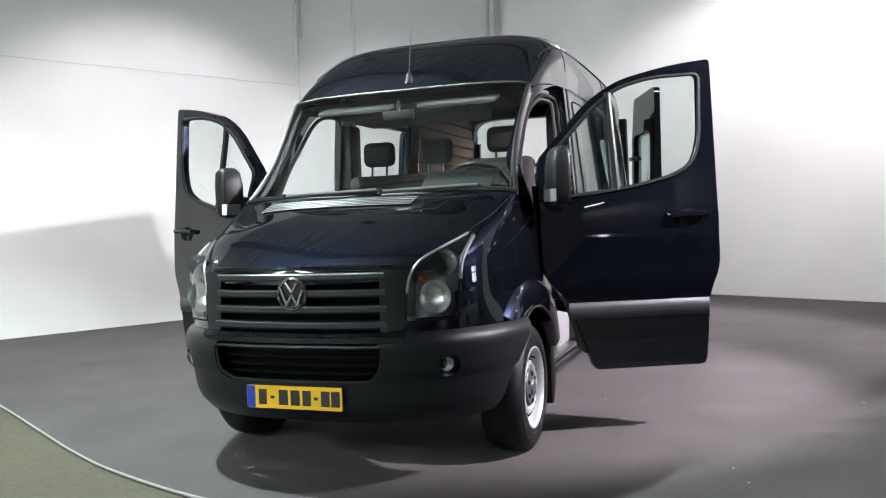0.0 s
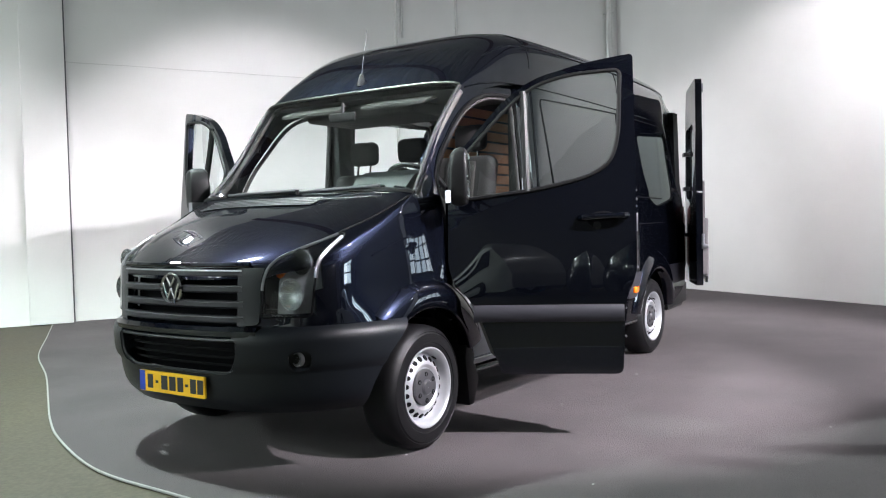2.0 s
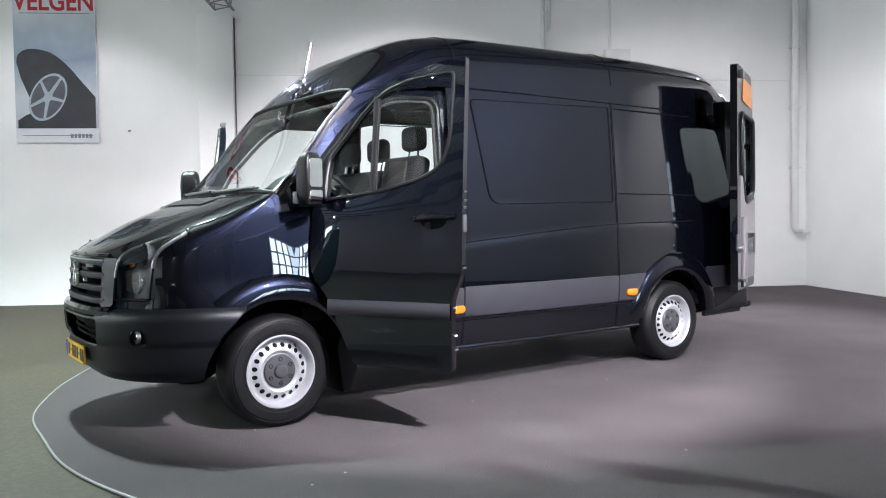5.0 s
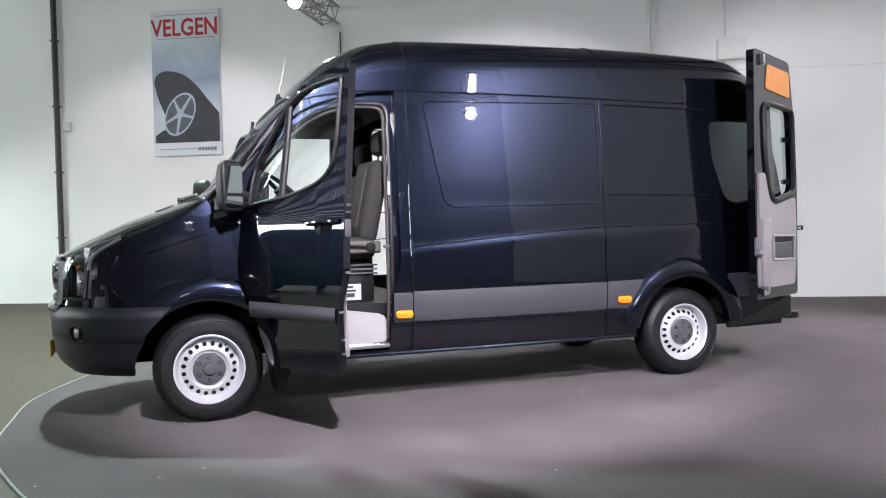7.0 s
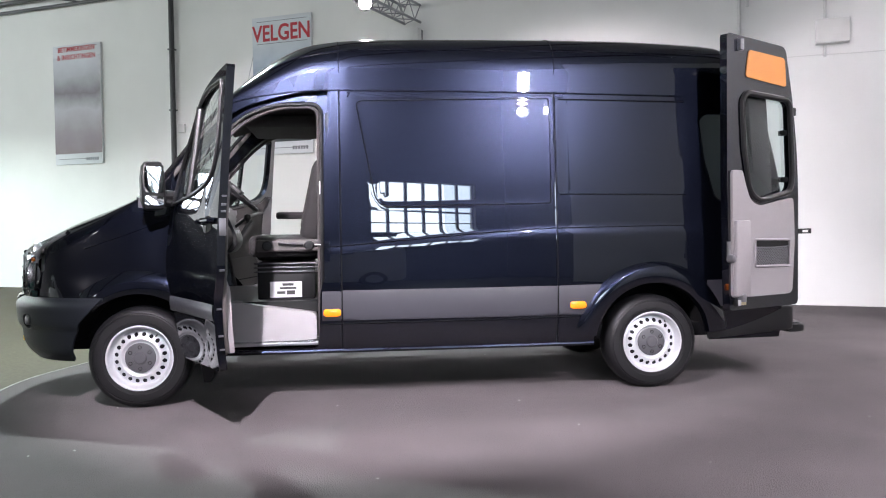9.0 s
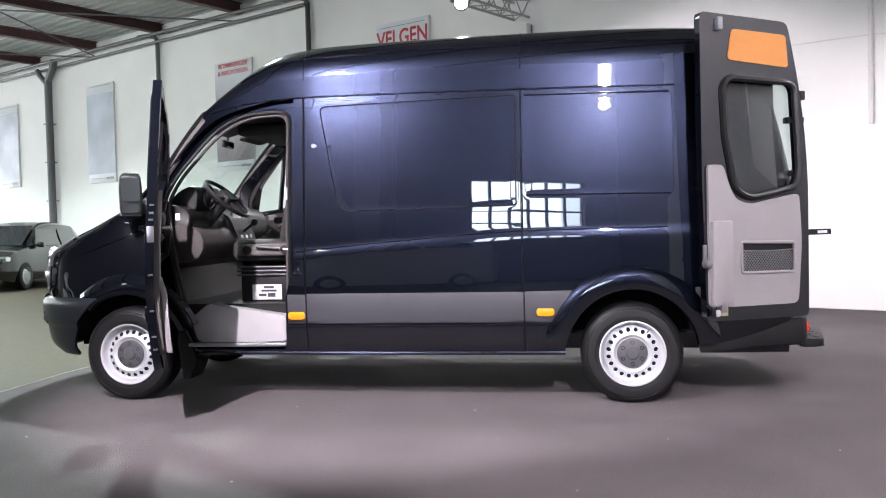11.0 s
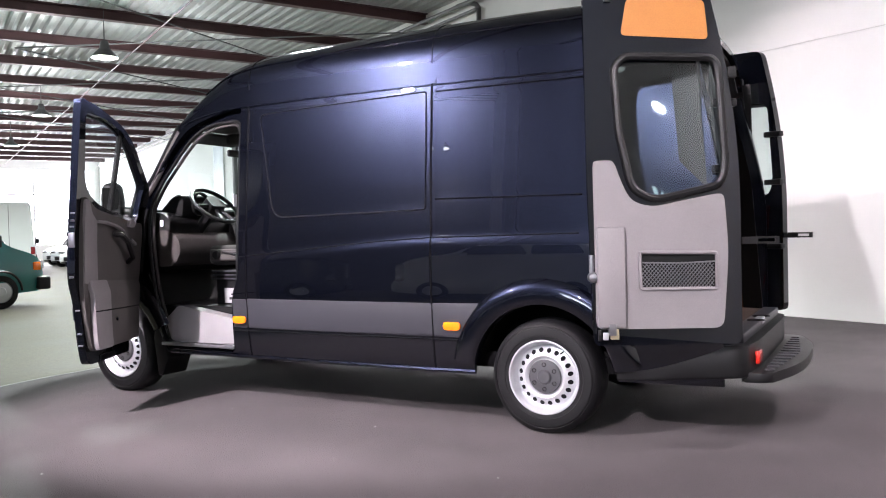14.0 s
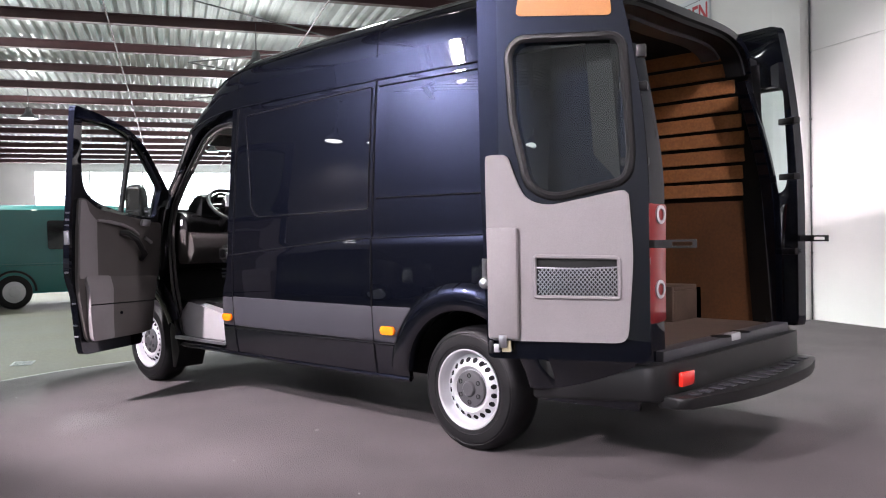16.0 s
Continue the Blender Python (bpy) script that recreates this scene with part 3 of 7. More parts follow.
for x in (7.58, 12.6):
    b = bmesh.new()
    tube(b, [(x, SOUTH + 0.07, 5.68), (x + 0.02, SOUTH + 0.12, 5.76), (x + 0.12, SOUTH + 0.22, 5.80), (x + 0.5, SOUTH + 0.24, 5.81)], 0.05, 10)
    solid("pipe_bend", b, PIPE, "grey pipe bend under the eaves", "pipe", "pipes on the wall")
# crossed wind braces under the roof
for x in (9.7, 15.3, 20.9, 26.5):
    for y0, y1 in ((SOUTH, 1.0), (1.0, SOUTH)):
        b = bmesh.new()
        tube(b, [(x, y0, TOP - 0.38), (x + 5.6, y1, TOP - 0.38)], 0.016, 6)
        solid("wind_brace", b, PIPE, "thin steel wind brace under the beams", "brace", "wind braces")
for y in (-1.4, 2.6):
    b = bmesh.new()
    tube(b, [(4.0, y, TOP - 0.41), (EAST - 1, y, TOP - 0.41)], 0.016, 6)
    solid("conduit", b, BEAM, "grey conduit hung under the roof beams", "conduit", "conduits under the roof")


def lettering(text, x, y, z, height, mat, parent, squeeze=1.0):
    """Flat letters on a wall that faces north."""
    curve = bpy.data.curves.new("letters", "FONT")
    curve.body, curve.size, curve.align_x, curve.extrude, curve.offset = text, height, "CENTER", 0.001, height * 0.022
    temp = bpy.data.objects.new("letters", curve)
    scene.collection.objects.link(temp)
    bpy.context.view_layer.update()
    me = bpy.data.meshes.new_from_object(temp.evaluated_get(bpy.context.evaluated_depsgraph_get()))
    bpy.data.objects.remove(temp)
    me.materials.clear()
    me.materials.append(mat)
    ob = new("lettering", me)
    ob.matrix_world = pose(x, y, z, 90, 0, 180) @ Matrix.Diagonal((squeeze, 1, 1, 1))
    ob.parent = parent
    return tagged(ob, "printed word " + text.lower())


def poster(x0, x1, z0, z1, lines, ink, ground, label):
    root = thing("poster", label, "poster", "posters on the wall")
    y = SOUTH + 0.05
    b = bmesh.new()
    block(b, (x0, SOUTH + 0.004, z0), (x1, y, z1), 0.006)
    part("board", b, POSTER_WHITE, root, "white poster board")
    h = z1 - z0
    b = bmesh.new()
    block(b, (x0 + 0.006, y + 0.0005, z0 + 0.09 * h), (x1 - 0.006, y + 0.003, z1 - (0.02 if len(lines) == 1 else 0.10) * h))
    part("picture", b, ground, root, "printed picture field")
    cx = (x0 + x1) / 2
    for k, (text, size, squeeze) in enumerate(lines):
        lettering(text, cx, y + 0.004, (z1 - 0.174 * h if len(lines) == 1 else z1 - 0.055 * h) - k * size * 1.15, size, ink, root, squeeze)
    for z in ((z1 - 0.033 * h, z1 - 0.194 * h) if len(lines) == 1 else (z1 - 0.02 * h,)) + (z0 + 0.045 * h,):
        b = bmesh.new()
        block(b, (x0 + 0.08, y + 0.0032, z - 0.005), (x1 - 0.10, y + 0.0045, z + 0.005))
        part("small_print", b, GREY_INK, root, "unreadable line of small print")
    b = bmesh.new()
    for k in range(6):
        block(b, (x0 + 0.10 + 0.055 * k, y + 0.0008, z0 + 0.03 * h), (x0 + 0.14 + 0.055 * k, y + 0.003, z0 + 0.055 * h))
    part("maker_mark", b, GREY_INK, root, "row of dark bars")
    return root, y


root, y = poster(4.58, 5.80, 2.50, 4.96, [("VELGEN", 0.40, 0.83)], POSTER_RED, POSTER_CLOUD, "tall poster of a car wheel with a red heading")
def disc(bmx, cx, cz, rx, rz, yy, turn=0.0, inner=0.0, n=48, a0=0.0, a1=1.0):
    def ring(k):
        out = []
        for i in range(n + 1):
            a = math.tau * (a0 + (a1 - a0) * i / n)
            px, pz = rx * k * math.cos(a), rz * k * math.sin(a)
            out.append(bmx.verts.new((cx + px * math.cos(turn) - pz * math.sin(turn), yy, cz + px * math.sin(turn) + pz * math.cos(turn))))
        return out
    o = ring(1.0)
    if inner:
        i2 = ring(inner)
        for k in range(n):
            bmx.faces.new((o[k], o[k + 1], i2[k + 1], i2[k]))
    else:
        bmx.faces.new(o[:-1])
def on_poster(u, v):
    """Across and up the poster's face, from its lower left corner as one looks at it."""
    return (5.80 - u * 1.22, 2.50 + v * 2.46)


b = bmesh.new()
tyre = spline([(0.03, 0.50), (0.05, 0.545), (0.12, 0.575), (0.22, 0.585), (0.36, 0.575), (0.50, 0.545), (0.66, 0.475), (0.80, 0.39), (0.975, 0.285)], 5) + [(0.975, 0.09), (0.03, 0.09), (0.03, 0.14), (0.14, 0.175), (0.27, 0.20), (0.18, 0.28), (0.08, 0.40)]
prism(b, [on_poster(*q) for q in tyre], "y", y + 0.0045, y + 0.0055)
part("printed_tyre", b, POSTER_DARK, root, "printed dark tyre")
cx, cz = on_poster(0.40, 0.285)
b = bmesh.new()
disc(b, cx, cz, 0.245, 0.385, y + 0.006, radians(28))
part("printed_wheel", b, POSTER_STEEL, root, "printed grey wheel")
b = bmesh.new()
disc(b, cx, cz, 0.25, 0.39, y + 0.0068, radians(28), 0.90)
hub = (cx, cz)
disc(b, cx, cz, 0.06, 0.09, y + 0.0072, radians(28))
for a in (100, 172, 244, 316, 28):
    px, pz = 0.232 * math.cos(radians(a)), 0.362 * math.sin(radians(a))
    ct, st = math.cos(radians(28)), math.sin(radians(28))
    tip = (cx + px * ct - pz * st, cz + px * st + pz * ct)
    tx, tz = tip[0] - hub[0], tip[1] - hub[1]
    l = math.hypot(tx, tz)
    nx, nz = -tz / l, tx / l
    b.faces.new([b.verts.new((px, y + 0.0068, pz)) for px, pz in ((hub[0] + nx * 0.032, hub[1] + nz * 0.032), (tip[0] + nx * 0.018, tip[1] + nz * 0.018), (tip[0] - nx * 0.018, tip[1] - nz * 0.018), (hub[0] - nx * 0.032, hub[1] - nz * 0.032))])
part("printed_rim", b, POSTER_SILVER, root, "printed silver spoked rim")
poster(9.33, 10.55, 2.49, 4.87, [("BETIMMERINGEN", 0.136, 0.92), ("& INRICHTINGEN", 0.136, 0.92)], POSTER_RED, POSTER_VANS, "tall poster with a pale van interior picture")
poster(14.55, 15.77, 2.47, 4.98, [], POSTER_RED, POSTER_SKY, "tall pale poster further along the wall")
poster(19.4, 20.6, 2.55, 4.9, [], POSTER_RED, POSTER_SKY, "tall pale poster further along the wall")
poster(23.93, 25.1, 2.5, 4.85, [], POSTER_RED, POSTER_SKY, "tall pale poster further along the wall")

# ---- the lamp truss on the wall ----
truss = thing("lamp_truss", "short steel lattice truss that carries a spotlight", "truss")
ends = [(2.62, SOUTH + 0.1), (2.72, SOUTH + 1.75)]
def on_truss(t, dx, dz):
    return (ends[0][0] + (ends[1][0] - ends[0][0]) * t + dx, ends[0][1] + (ends[1][1] - ends[0][1]) * t, 4.70 + dz)
for dx, dz in ((-0.14, -0.14), (0.14, -0.14), (0.14, 0.14), (-0.14, 0.14)):
    b = bmesh.new()
    tube(b, [on_truss(0, dx, dz), on_truss(1, dx, dz)], 0.022, 8)
    part("chord", b, SATIN, truss)
corners = ((-0.14, -0.14), (0.14, -0.14), (0.14, 0.14), (-0.14, 0.14))
for k in range(8):
    for f in range(4):
        p, q = corners[f], corners[(f + 1) % 4]
        b = bmesh.new()
        a, c = (p, q) if (k + f) % 2 else (q, p)
        tube(b, [on_truss(k / 8, *a), on_truss((k + 1) / 8, *c)], 0.010, 6)
        part("lattice_bar", b, SATIN, truss)


def spotlight(place, aim, label):
    root = thing("spotlight", label, "spotlight", "spotlights under the roof", look(place, aim))
    b = bmesh.new()
    lathe(b, [(0.001, 0.24), (0.06, 0.235), (0.085, 0.18), (0.10, 0.05), (0.115, 0.03), (0.115, 0.012), (0.098, 0.012), (0.09, 0.05)], (0, 0, 0), "z", 24)
    part("housing", b, BLACK, root, "black can housing")
    b = bmesh.new()
    lathe(b, [(0.088, 0.055), (0.001, 0.055)], (0, 0, 0), "z", 24)
    part("lamp", b, SPOT_GLOW, root, "glowing lamp")
    b = bmesh.new()
    tube(b, [(-0.12, 0, 0.12), (-0.12, 0.02, 0.30), (0.12, 0.02, 0.30), (0.12, 0, 0.12)], 0.010, 6)
    part("yoke", b, BLACK, root)
    return root


# The added wall washers get housings as well.
for place, aim, _, _ in SPOTS:
    p, a = Vector(place), Vector(aim)
    spotlight(p - (a - p).normalized() * 0.02, aim, "black spotlight under the roof, switched on, some only added to brighten walls")


def hall_lamp(x, y, z=5.05):
    root = thing("hall_lamp", "round high-bay lamp hung under the roof, switched on", "lamp", "hall lamps", pose(x, y, z))
    b = bmesh.new()
    lathe(b, [(0.07, 0.36), (0.09, 0.30), (0.10, 0.20), (0.20, 0.10), (0.27, 0.0), (0.265, -0.002), (0.19, 0.09), (0.05, 0.15)], (0, 0, 0), "z", 32)
    part("shade", b, PIPE, root, "grey metal shade")
    b = bmesh.new()
    lathe(b, [(0.255, 0.012), (0.001, 0.012)], (0, 0, 0), "z", 32)
    part("diffuser", b, LAMP_GLOW, root, "glowing diffuser")
    b = bmesh.new()
    tube(b, [(0, 0, 0.34), (0, 0, TOP - z)], 0.012, 6)
    part("hanger", b, PIPE, root)


for x, y in HALL_LAMPS:
    hall_lamp(x, y)

for x, y, z in LOW_LAMPS:
    hall_lamp(x, y, z)
b = bmesh.new()
block(b, (2.72, 2.86, -0.014), (3.02, 3.06, -0.008), 0.002)
for k in range(7):
    block(b, (2.74 + 0.038 * k, 2.88, -0.0085), (2.76 + 0.038 * k, 3.04, -0.005))
solid("drain_grate", b, PIPE, "dark iron drain grate in the concrete floor", "drain")

rng = random.Random(4)
b = bmesh.new()
for k in range(46):
    x, y = rng.uniform(-6.0, 2.3), rng.uniform(1.2, 4.0) if k % 3 else rng.uniform(-4.5, 1.0)
    a, r = rng.uniform(0, 6.3), rng.uniform(0.004, 0.010)
    ring = [b.verts.new((x + r * rng.uniform(0.6, 1.4) * math.cos(a + q * 1.257), y + r * rng.uniform(0.6, 1.4) * math.sin(a + q * 1.257), 0.0005)) for q in range(5)]
    tip = b.verts.new((x, y, 0.004))
    b.faces.new(ring)
    for q in range(5):
        b.faces.new((ring[q], ring[(q + 1) % 5], tip))
solid("crumbs", b, EDGE, "pale crumbs and grit scattered on the carpet", "crumbs", kind="stuff")

# ---- the van: its shape ----
VAN = thing("van", "dark blue high-roof panel van with all doors open", "van", m=pose(0, 0, 0, 0, 0, 28.81))
AXLE_F, AXLE_R, HUB = 1.8325, -1.8325, 0.345
W_KEYS = [(0.30, 0.935), (0.42, 0.965), (0.6, 0.984), (0.85, 0.994), (1.2, 0.986), (1.45, 0.968), (2.1, 0.920), (2.25, 0.905), (2.5, 0.888)]
INSET = [(0.4, 0.0), (0.69, 0.012), (0.97, 0.03), (1.284, 0.075), (1.8, 0.19)]
NOSE = [(0.33, 2.72), (0.45, 2.775), (0.6, 2.79), (0.74, 2.80), (0.82, 2.79), (1.05, 2.775), (1.10, 2.745), (1.15, 2.655), (1.225, 2.49), (1.4, 2.35)]
ZS = [(-2.93, 2.17), (0.5, 2.2), (0.69, 2.195), (0.97, 2.165), (1.235, 2.10), (1.29, 2.05), (1.826, 1.42), (1.95, 1.34), (2.3, 1.15), (2.6, 1.035), (2.77, 1.0)]
ZC = [(-2.93, 2.47), (-2.75, 2.55), (-2.5, 2.615), (-1.5, 2.647), (-0.4, 2.637), (0.3, 2.621), (0.6, 2.589), (0.9, 2.48), (1.09, 2.333), (1.235, 2.175), (1.28, 2.12), (1.86, 1.475), (2.0, 1.42), (2.3, 1.315), (2.55, 1.195), (2.7, 1.115), (2.76, 1.08)]
POWER = [(0.3, 4.3), (0.7, 4.1), (1.0, 3.1), (1.3, 3.2), (1.8, 2.7), (2.1, 2.4)]


def plan(x, z):
    """How far the nose closes in at x: 1 along the sides, 0 at the tip."""
    b = keyed(NOSE, z) - 1.9
    return 1.0 if x <= 1.9 else max(0.0, 1 - ((x - 1.9) / b) ** 2) ** (1 / 2.9)


# Pressed fields in the side, between the waist line and the gutter.
CREASE = [(-2.3, 1.21), (-1.09, 1.20), (-0.28, 1.15), (0.5, 1.087)]
FIELDS = [rounded([(0.335, 2.115), (-1.06, 2.14), (-1.06, 1.38), (0.195, 1.365)], [0.05, 0.02, 0.02, 0.10]),
          rounded([(-1.13, 2.135), (-2.1, 2.125), (-2.1, 1.435), (-1.13, 1.445)], [0.02, 0.05, 0.05, 0.02])]


def side_y(x, z, pressed=True):
    y = base_side(x, z, pressed)
    if 1.6 < x < 2.6 and z > 0.6:
        u = x - 1.6
        flat = base_side(1.6, z, pressed) - 0.085 * u - 0.09 * u * u
        k = 0.006
        low = min(y, flat) - k * math.log(1 + math.exp(-abs(y - flat) / k))
        y += sstep((z - 0.60) / 0.35) * sstep(u / 0.10) * (low - y)
    return y


def base_side(x, z, pressed=True):
    y = keyed(W_KEYS, z) - keyed(INSET, x) * sstep((z - 1.25) / 0.8)
    y -= (x + 0.7) ** 2 / 80 if x < 0.8 else 2.25 / 80
    if x < -2.3:
        y -= 0.015 * sstep((-2.3 - x) / 0.63) * (0.4 + 0.6 * sstep((z - 1.0) / 1.2))
    if x > 1.35:
        y -= 0.045 * sstep((x - 1.35) / 0.4) * max(0.0, min(1.0, (z - 0.82) / 0.45)) ** 1.3
    if pressed and x < 0.58:
        crease = keyed(CREASE, x)
        y -= 0.006 * sstep((z - crease + 0.03) / 0.04) * sstep((1.60 - z) / 0.40)
        y += 0.004 * sstep((z - 0.95) / 0.22) * sstep((crease - z) / 0.03)
        for field in FIELDS:
            (_, _), d = nearest(field, x, z) if 1.3 < z < 2.2 else ((0, 0), 1)
            if 1.3 < z < 2.2 and inside(field, x, z):
                y -= 0.0018 * sstep(d / 0.02)
    return y * plan(x, z)


def rear_lean(x, z):
    end = -2.87 + 0.20 * sstep((z - 1.3) / 1.3)
    return x if x > -2.3 else -2.3 + (x + 2.3) * (end + 2.3) / -0.63


def side_point(x, z, side=1, off=0.0, pressed=True):
    return (rear_lean(x, z), side * (side_y(x, z, pressed) + off), z)


def top_point(x, phi, off=0.0):
    zs, zc = keyed(ZS, x), keyed(ZC, x)
    ys = side_y(x, zs, False)
    c, s, n = math.cos(phi), math.sin(phi), keyed(POWER, x)
    z = zs + (zc - zs) * max(0, s) ** (2 / n) + off
    return (rear_lean(x, z), math.copysign(ys * abs(c) ** (2 / n), c), z)


def top_z(x, y):
    zs, zc = keyed(ZS, x), keyed(ZC, x)
    ys = side_y(x, zs, False)
    n = keyed(POWER, x)
    return zs + (zc - zs) * max(0.0, 1 - (abs(y) / ys) ** n) ** (1 / n)


def nose_point(y, z, off=0.0):
    """A point of the front, by its place across and its height."""
    w = keyed(W_KEYS, z)
    b = keyed(NOSE, z) - 1.9
    return (1.9 + b * math.sqrt(max(0.0, 1 - (abs(y) / w) ** 2.9)) + off, y, z)


# the gap round the front door, and the opening inside its jamb
DOOR = rounded([(0.615, 0.375), (0.60, 0.80), (0.530, 0.95), (0.530, 2.20), (0.80, 2.165), (1.11, 2.085), (1.28, 1.97), (1.61, 1.62), (1.61, 0.93), (1.46, 0.78), (1.31, 0.375)],
               [0.04, 0.1, 0.1, 0.025, 0.2, 0.12, 0.1, 0.06, 0.12, 0.2, 0.03], 6)
ENTRY = rounded([(0.585, 0.425), (0.575, 2.105), (0.90, 2.10), (1.10, 2.025), (1.25, 1.905), (1.475, 1.655), (1.555, 1.50), (1.535, 1.28), (1.425, 0.72), (1.34, 0.425)],
                [0.04, 0.09, 0.2, 0.12, 0.1, 0.08, 0.05, 0.1, 0.2, 0.04], 6)


HEADLIGHT = rounded([(0.555, 0.815), (0.562, 1.00), (0.60, 1.10), (0.76, 1.225), (0.785, 1.215), (0.775, 1.08), (0.758, 0.815)], [0.02, 0.08, 0.08, 0.01, 0.01, 0.1, 0.02], 6)
SLIDE = rounded([(0.22, 2.15), (-0.92, 2.15), (-0.92, 0.47), (0.22, 0.47)], 0.09)
SLIDE_WINDOW = rounded([(0.14, 2.07), (-0.84, 2.07), (-0.84, 1.46), (0.14, 1.46)], 0.08)


DOOR_SKIN = rounded([(0.622, 0.385), (0.607, 0.81), (0.540, 0.955), (0.540, 2.19), (0.80, 2.155), (1.11, 2.073), (1.276, 1.957), (1.60, 1.60), (1.60, 0.94), (1.452, 0.79), (1.303, 0.385)],
                    [0.04, 0.1, 0.1, 0.025, 0.2, 0.12, 0.1, 0.06, 0.12, 0.2, 0.03], 6)


def arch(cx, r):
    return [(cx + r * math.cos(a * math.tau / 64), HUB + r * math.sin(a * math.tau / 64)) for a in range(64)]


def build_body():
    bm = bmesh.new()
    xs = [-2.93 + (1.9 + 2.93) * i / 170 for i in range(171)]
    phis = [math.pi / 2 * k / 30 for k in range(1, 31)]
    rows, tops = 72, 22
    holes = [dense(DOOR, 0.02), arch(AXLE_F, 0.455), arch(AXLE_R, 0.455)]
    grid = []
    for i in range(len(xs) + len(phis)):
        xn = xs[i] if i < len(xs) else 1.9 + 0.87 * math.sin(phis[i - len(xs)])
        zs = keyed(ZS, xn)
        col = []
        for j in range(rows):
            z = 0.345 + (zs - 0.345) * j / (rows - 1)
            x = xn if i < len(xs) else 1.9 + (keyed(NOSE, z) - 1.9) * math.sin(phis[i - len(xs)])
            col.append(["side", x, z, i])
        for k in range(1, tops + 1):
            x = xn if i < len(xs) else 1.9 + (keyed(NOSE, zs) - 1.9) * math.sin(phis[i - len(xs)])
            col.append(["top", x, math.pi / 2 * k / tops, i])
        grid.append(col)

    def screen(x, y):
        f = 1 - (y / 0.85) ** 2
        return 1.25 + 0.01 * f < x < 1.815 + 0.06 * f

    def place(c):
        if c[0] == "side":
            return side_point(c[1], c[2])
        x, y, z = top_point(c[1], c[2])
        return (x, max(0.0, y), z)
    n = rows + tops
    base = [[place(c) for c in col] for col in grid]
    ids = {}
    for s in (1, -1):
        cut = holes if s > 0 else holes + [dense(SLIDE, 0.02)]
        pts = [list(col) for col in base]
        drop = set()
        for i in range(len(grid) - 1):
            for j in range(n - 1):
                q = [base[i][j], base[i + 1][j], base[i + 1][j + 1], base[i][j + 1]]
                cx, cy, cz = (sum(p[k] for p in q) / 4 for k in range(3))
                if j < rows - 1:
                    if any(inside(h, cx, cz) for h in cut) or (cx > 2.16 and cz < 0.75) or (abs(cy) < 0.47 and cx > 2.5 and cz < 1.05) or (cx > 2.2 and inside(HEADLIGHT, cy, cz)):
                        drop.add((i, j))
                elif j >= rows + 1 and screen(cx, cy):
                    drop.add((i, j))
        for i in range(len(grid)):
            for j in range(n):
                around = [((i - a, j - b) in drop) for a in (0, 1) for b in (0, 1) if 0 <= i - a < len(grid) - 1 and 0 <= j - b < n - 1]
                if not any(around) or all(around):
                    continue
                kind, x, z, _ = grid[i][j]
                if kind == "side" and i < len(xs):
                    (px, pz), d = min((nearest(h, x, z) for h in cut), key=lambda r: r[1])
                    if d < 0.045:
                        pts[i][j] = side_point(px, pz)
        def vert(i, j):
            k = (i, j, 1 if j == n - 1 else s)
            if k not in ids:
                x, y, z = pts[i][j]
                ids[k] = bm.verts.new((x, s * y if j < n - 1 else 0.0, z))
            return ids[k]
        for i in range(len(grid) - 1):
            for j in range(n - 1):
                if (i, j) not in drop:
                    vs = [vert(i, j), vert(i + 1, j), vert(i + 1, j + 1), vert(i, j + 1)]
                    bm.faces.new(vs if s < 0 else vs[::-1])
    bmesh.ops.remove_doubles(bm, verts=bm.verts, dist=0.0008)
    ob = part("body", bm, PAINT, VAN, "glossy dark blue painted bodywork", 40)
    sol = ob.modifiers.new("thickness", "SOLIDIFY")
    sol.thickness, sol.offset = 0.03, -1
    return ob


body = build_body()


def windscreen():
    b = bmesh.new()
    us, vs = 26, 14
    ids = []
    for i in range(us + 1):
        phi = math.pi * (0.035 + 0.93 * i / us)
        row = []
        for j in range(vs + 1):
            f = math.sin(phi) ** 1.0
            x = (1.238 + 0.01 * f) + (0.587 + 0.05 * f) * j / vs
            row.append(b.verts.new(top_point(x, phi, -0.006)))
        ids.append(row)
    for i in range(us):
        for j in range(vs):
            b.faces.new((ids[i][j], ids[i + 1][j], ids[i + 1][j + 1], ids[i][j + 1]))
    glass = part("windscreen", b, GLASS, VAN, "large clear windscreen")
    glass.visible_shadow = False
    b = bmesh.new()
    line = [top_point(1.247 + 0.01 * math.sin(math.pi * (0.03 + 0.94 * i / us)), math.pi * (0.03 + 0.94 * i / us), 0.0) for i in range(us + 1)]
    low = [top_point(1.818 + 0.06 * math.sin(math.pi * (0.03 + 0.94 * i / us)), math.pi * (0.03 + 0.94 * i / us), 0.0) for i in range(us + 1)]
    tube(b, line, 0.012, 6)
    tube(b, low, 0.016, 6)
    for phi in (math.pi * 0.03, math.pi * 0.97):
        tube(b, [top_point(1.247 + 0.571 * k / 12, phi, 0.0) for k in range(13)], 0.014, 6)
    part("windscreen_seal", b, BLACK, VAN, "black rubber windscreen seal")


windscreen()


# ---- wheels ----
def wheel(cx, side):
    return part("wheel", lathe_mesh(cx, side), RUBBER, VAN, "black tyre on a silver steel rim")


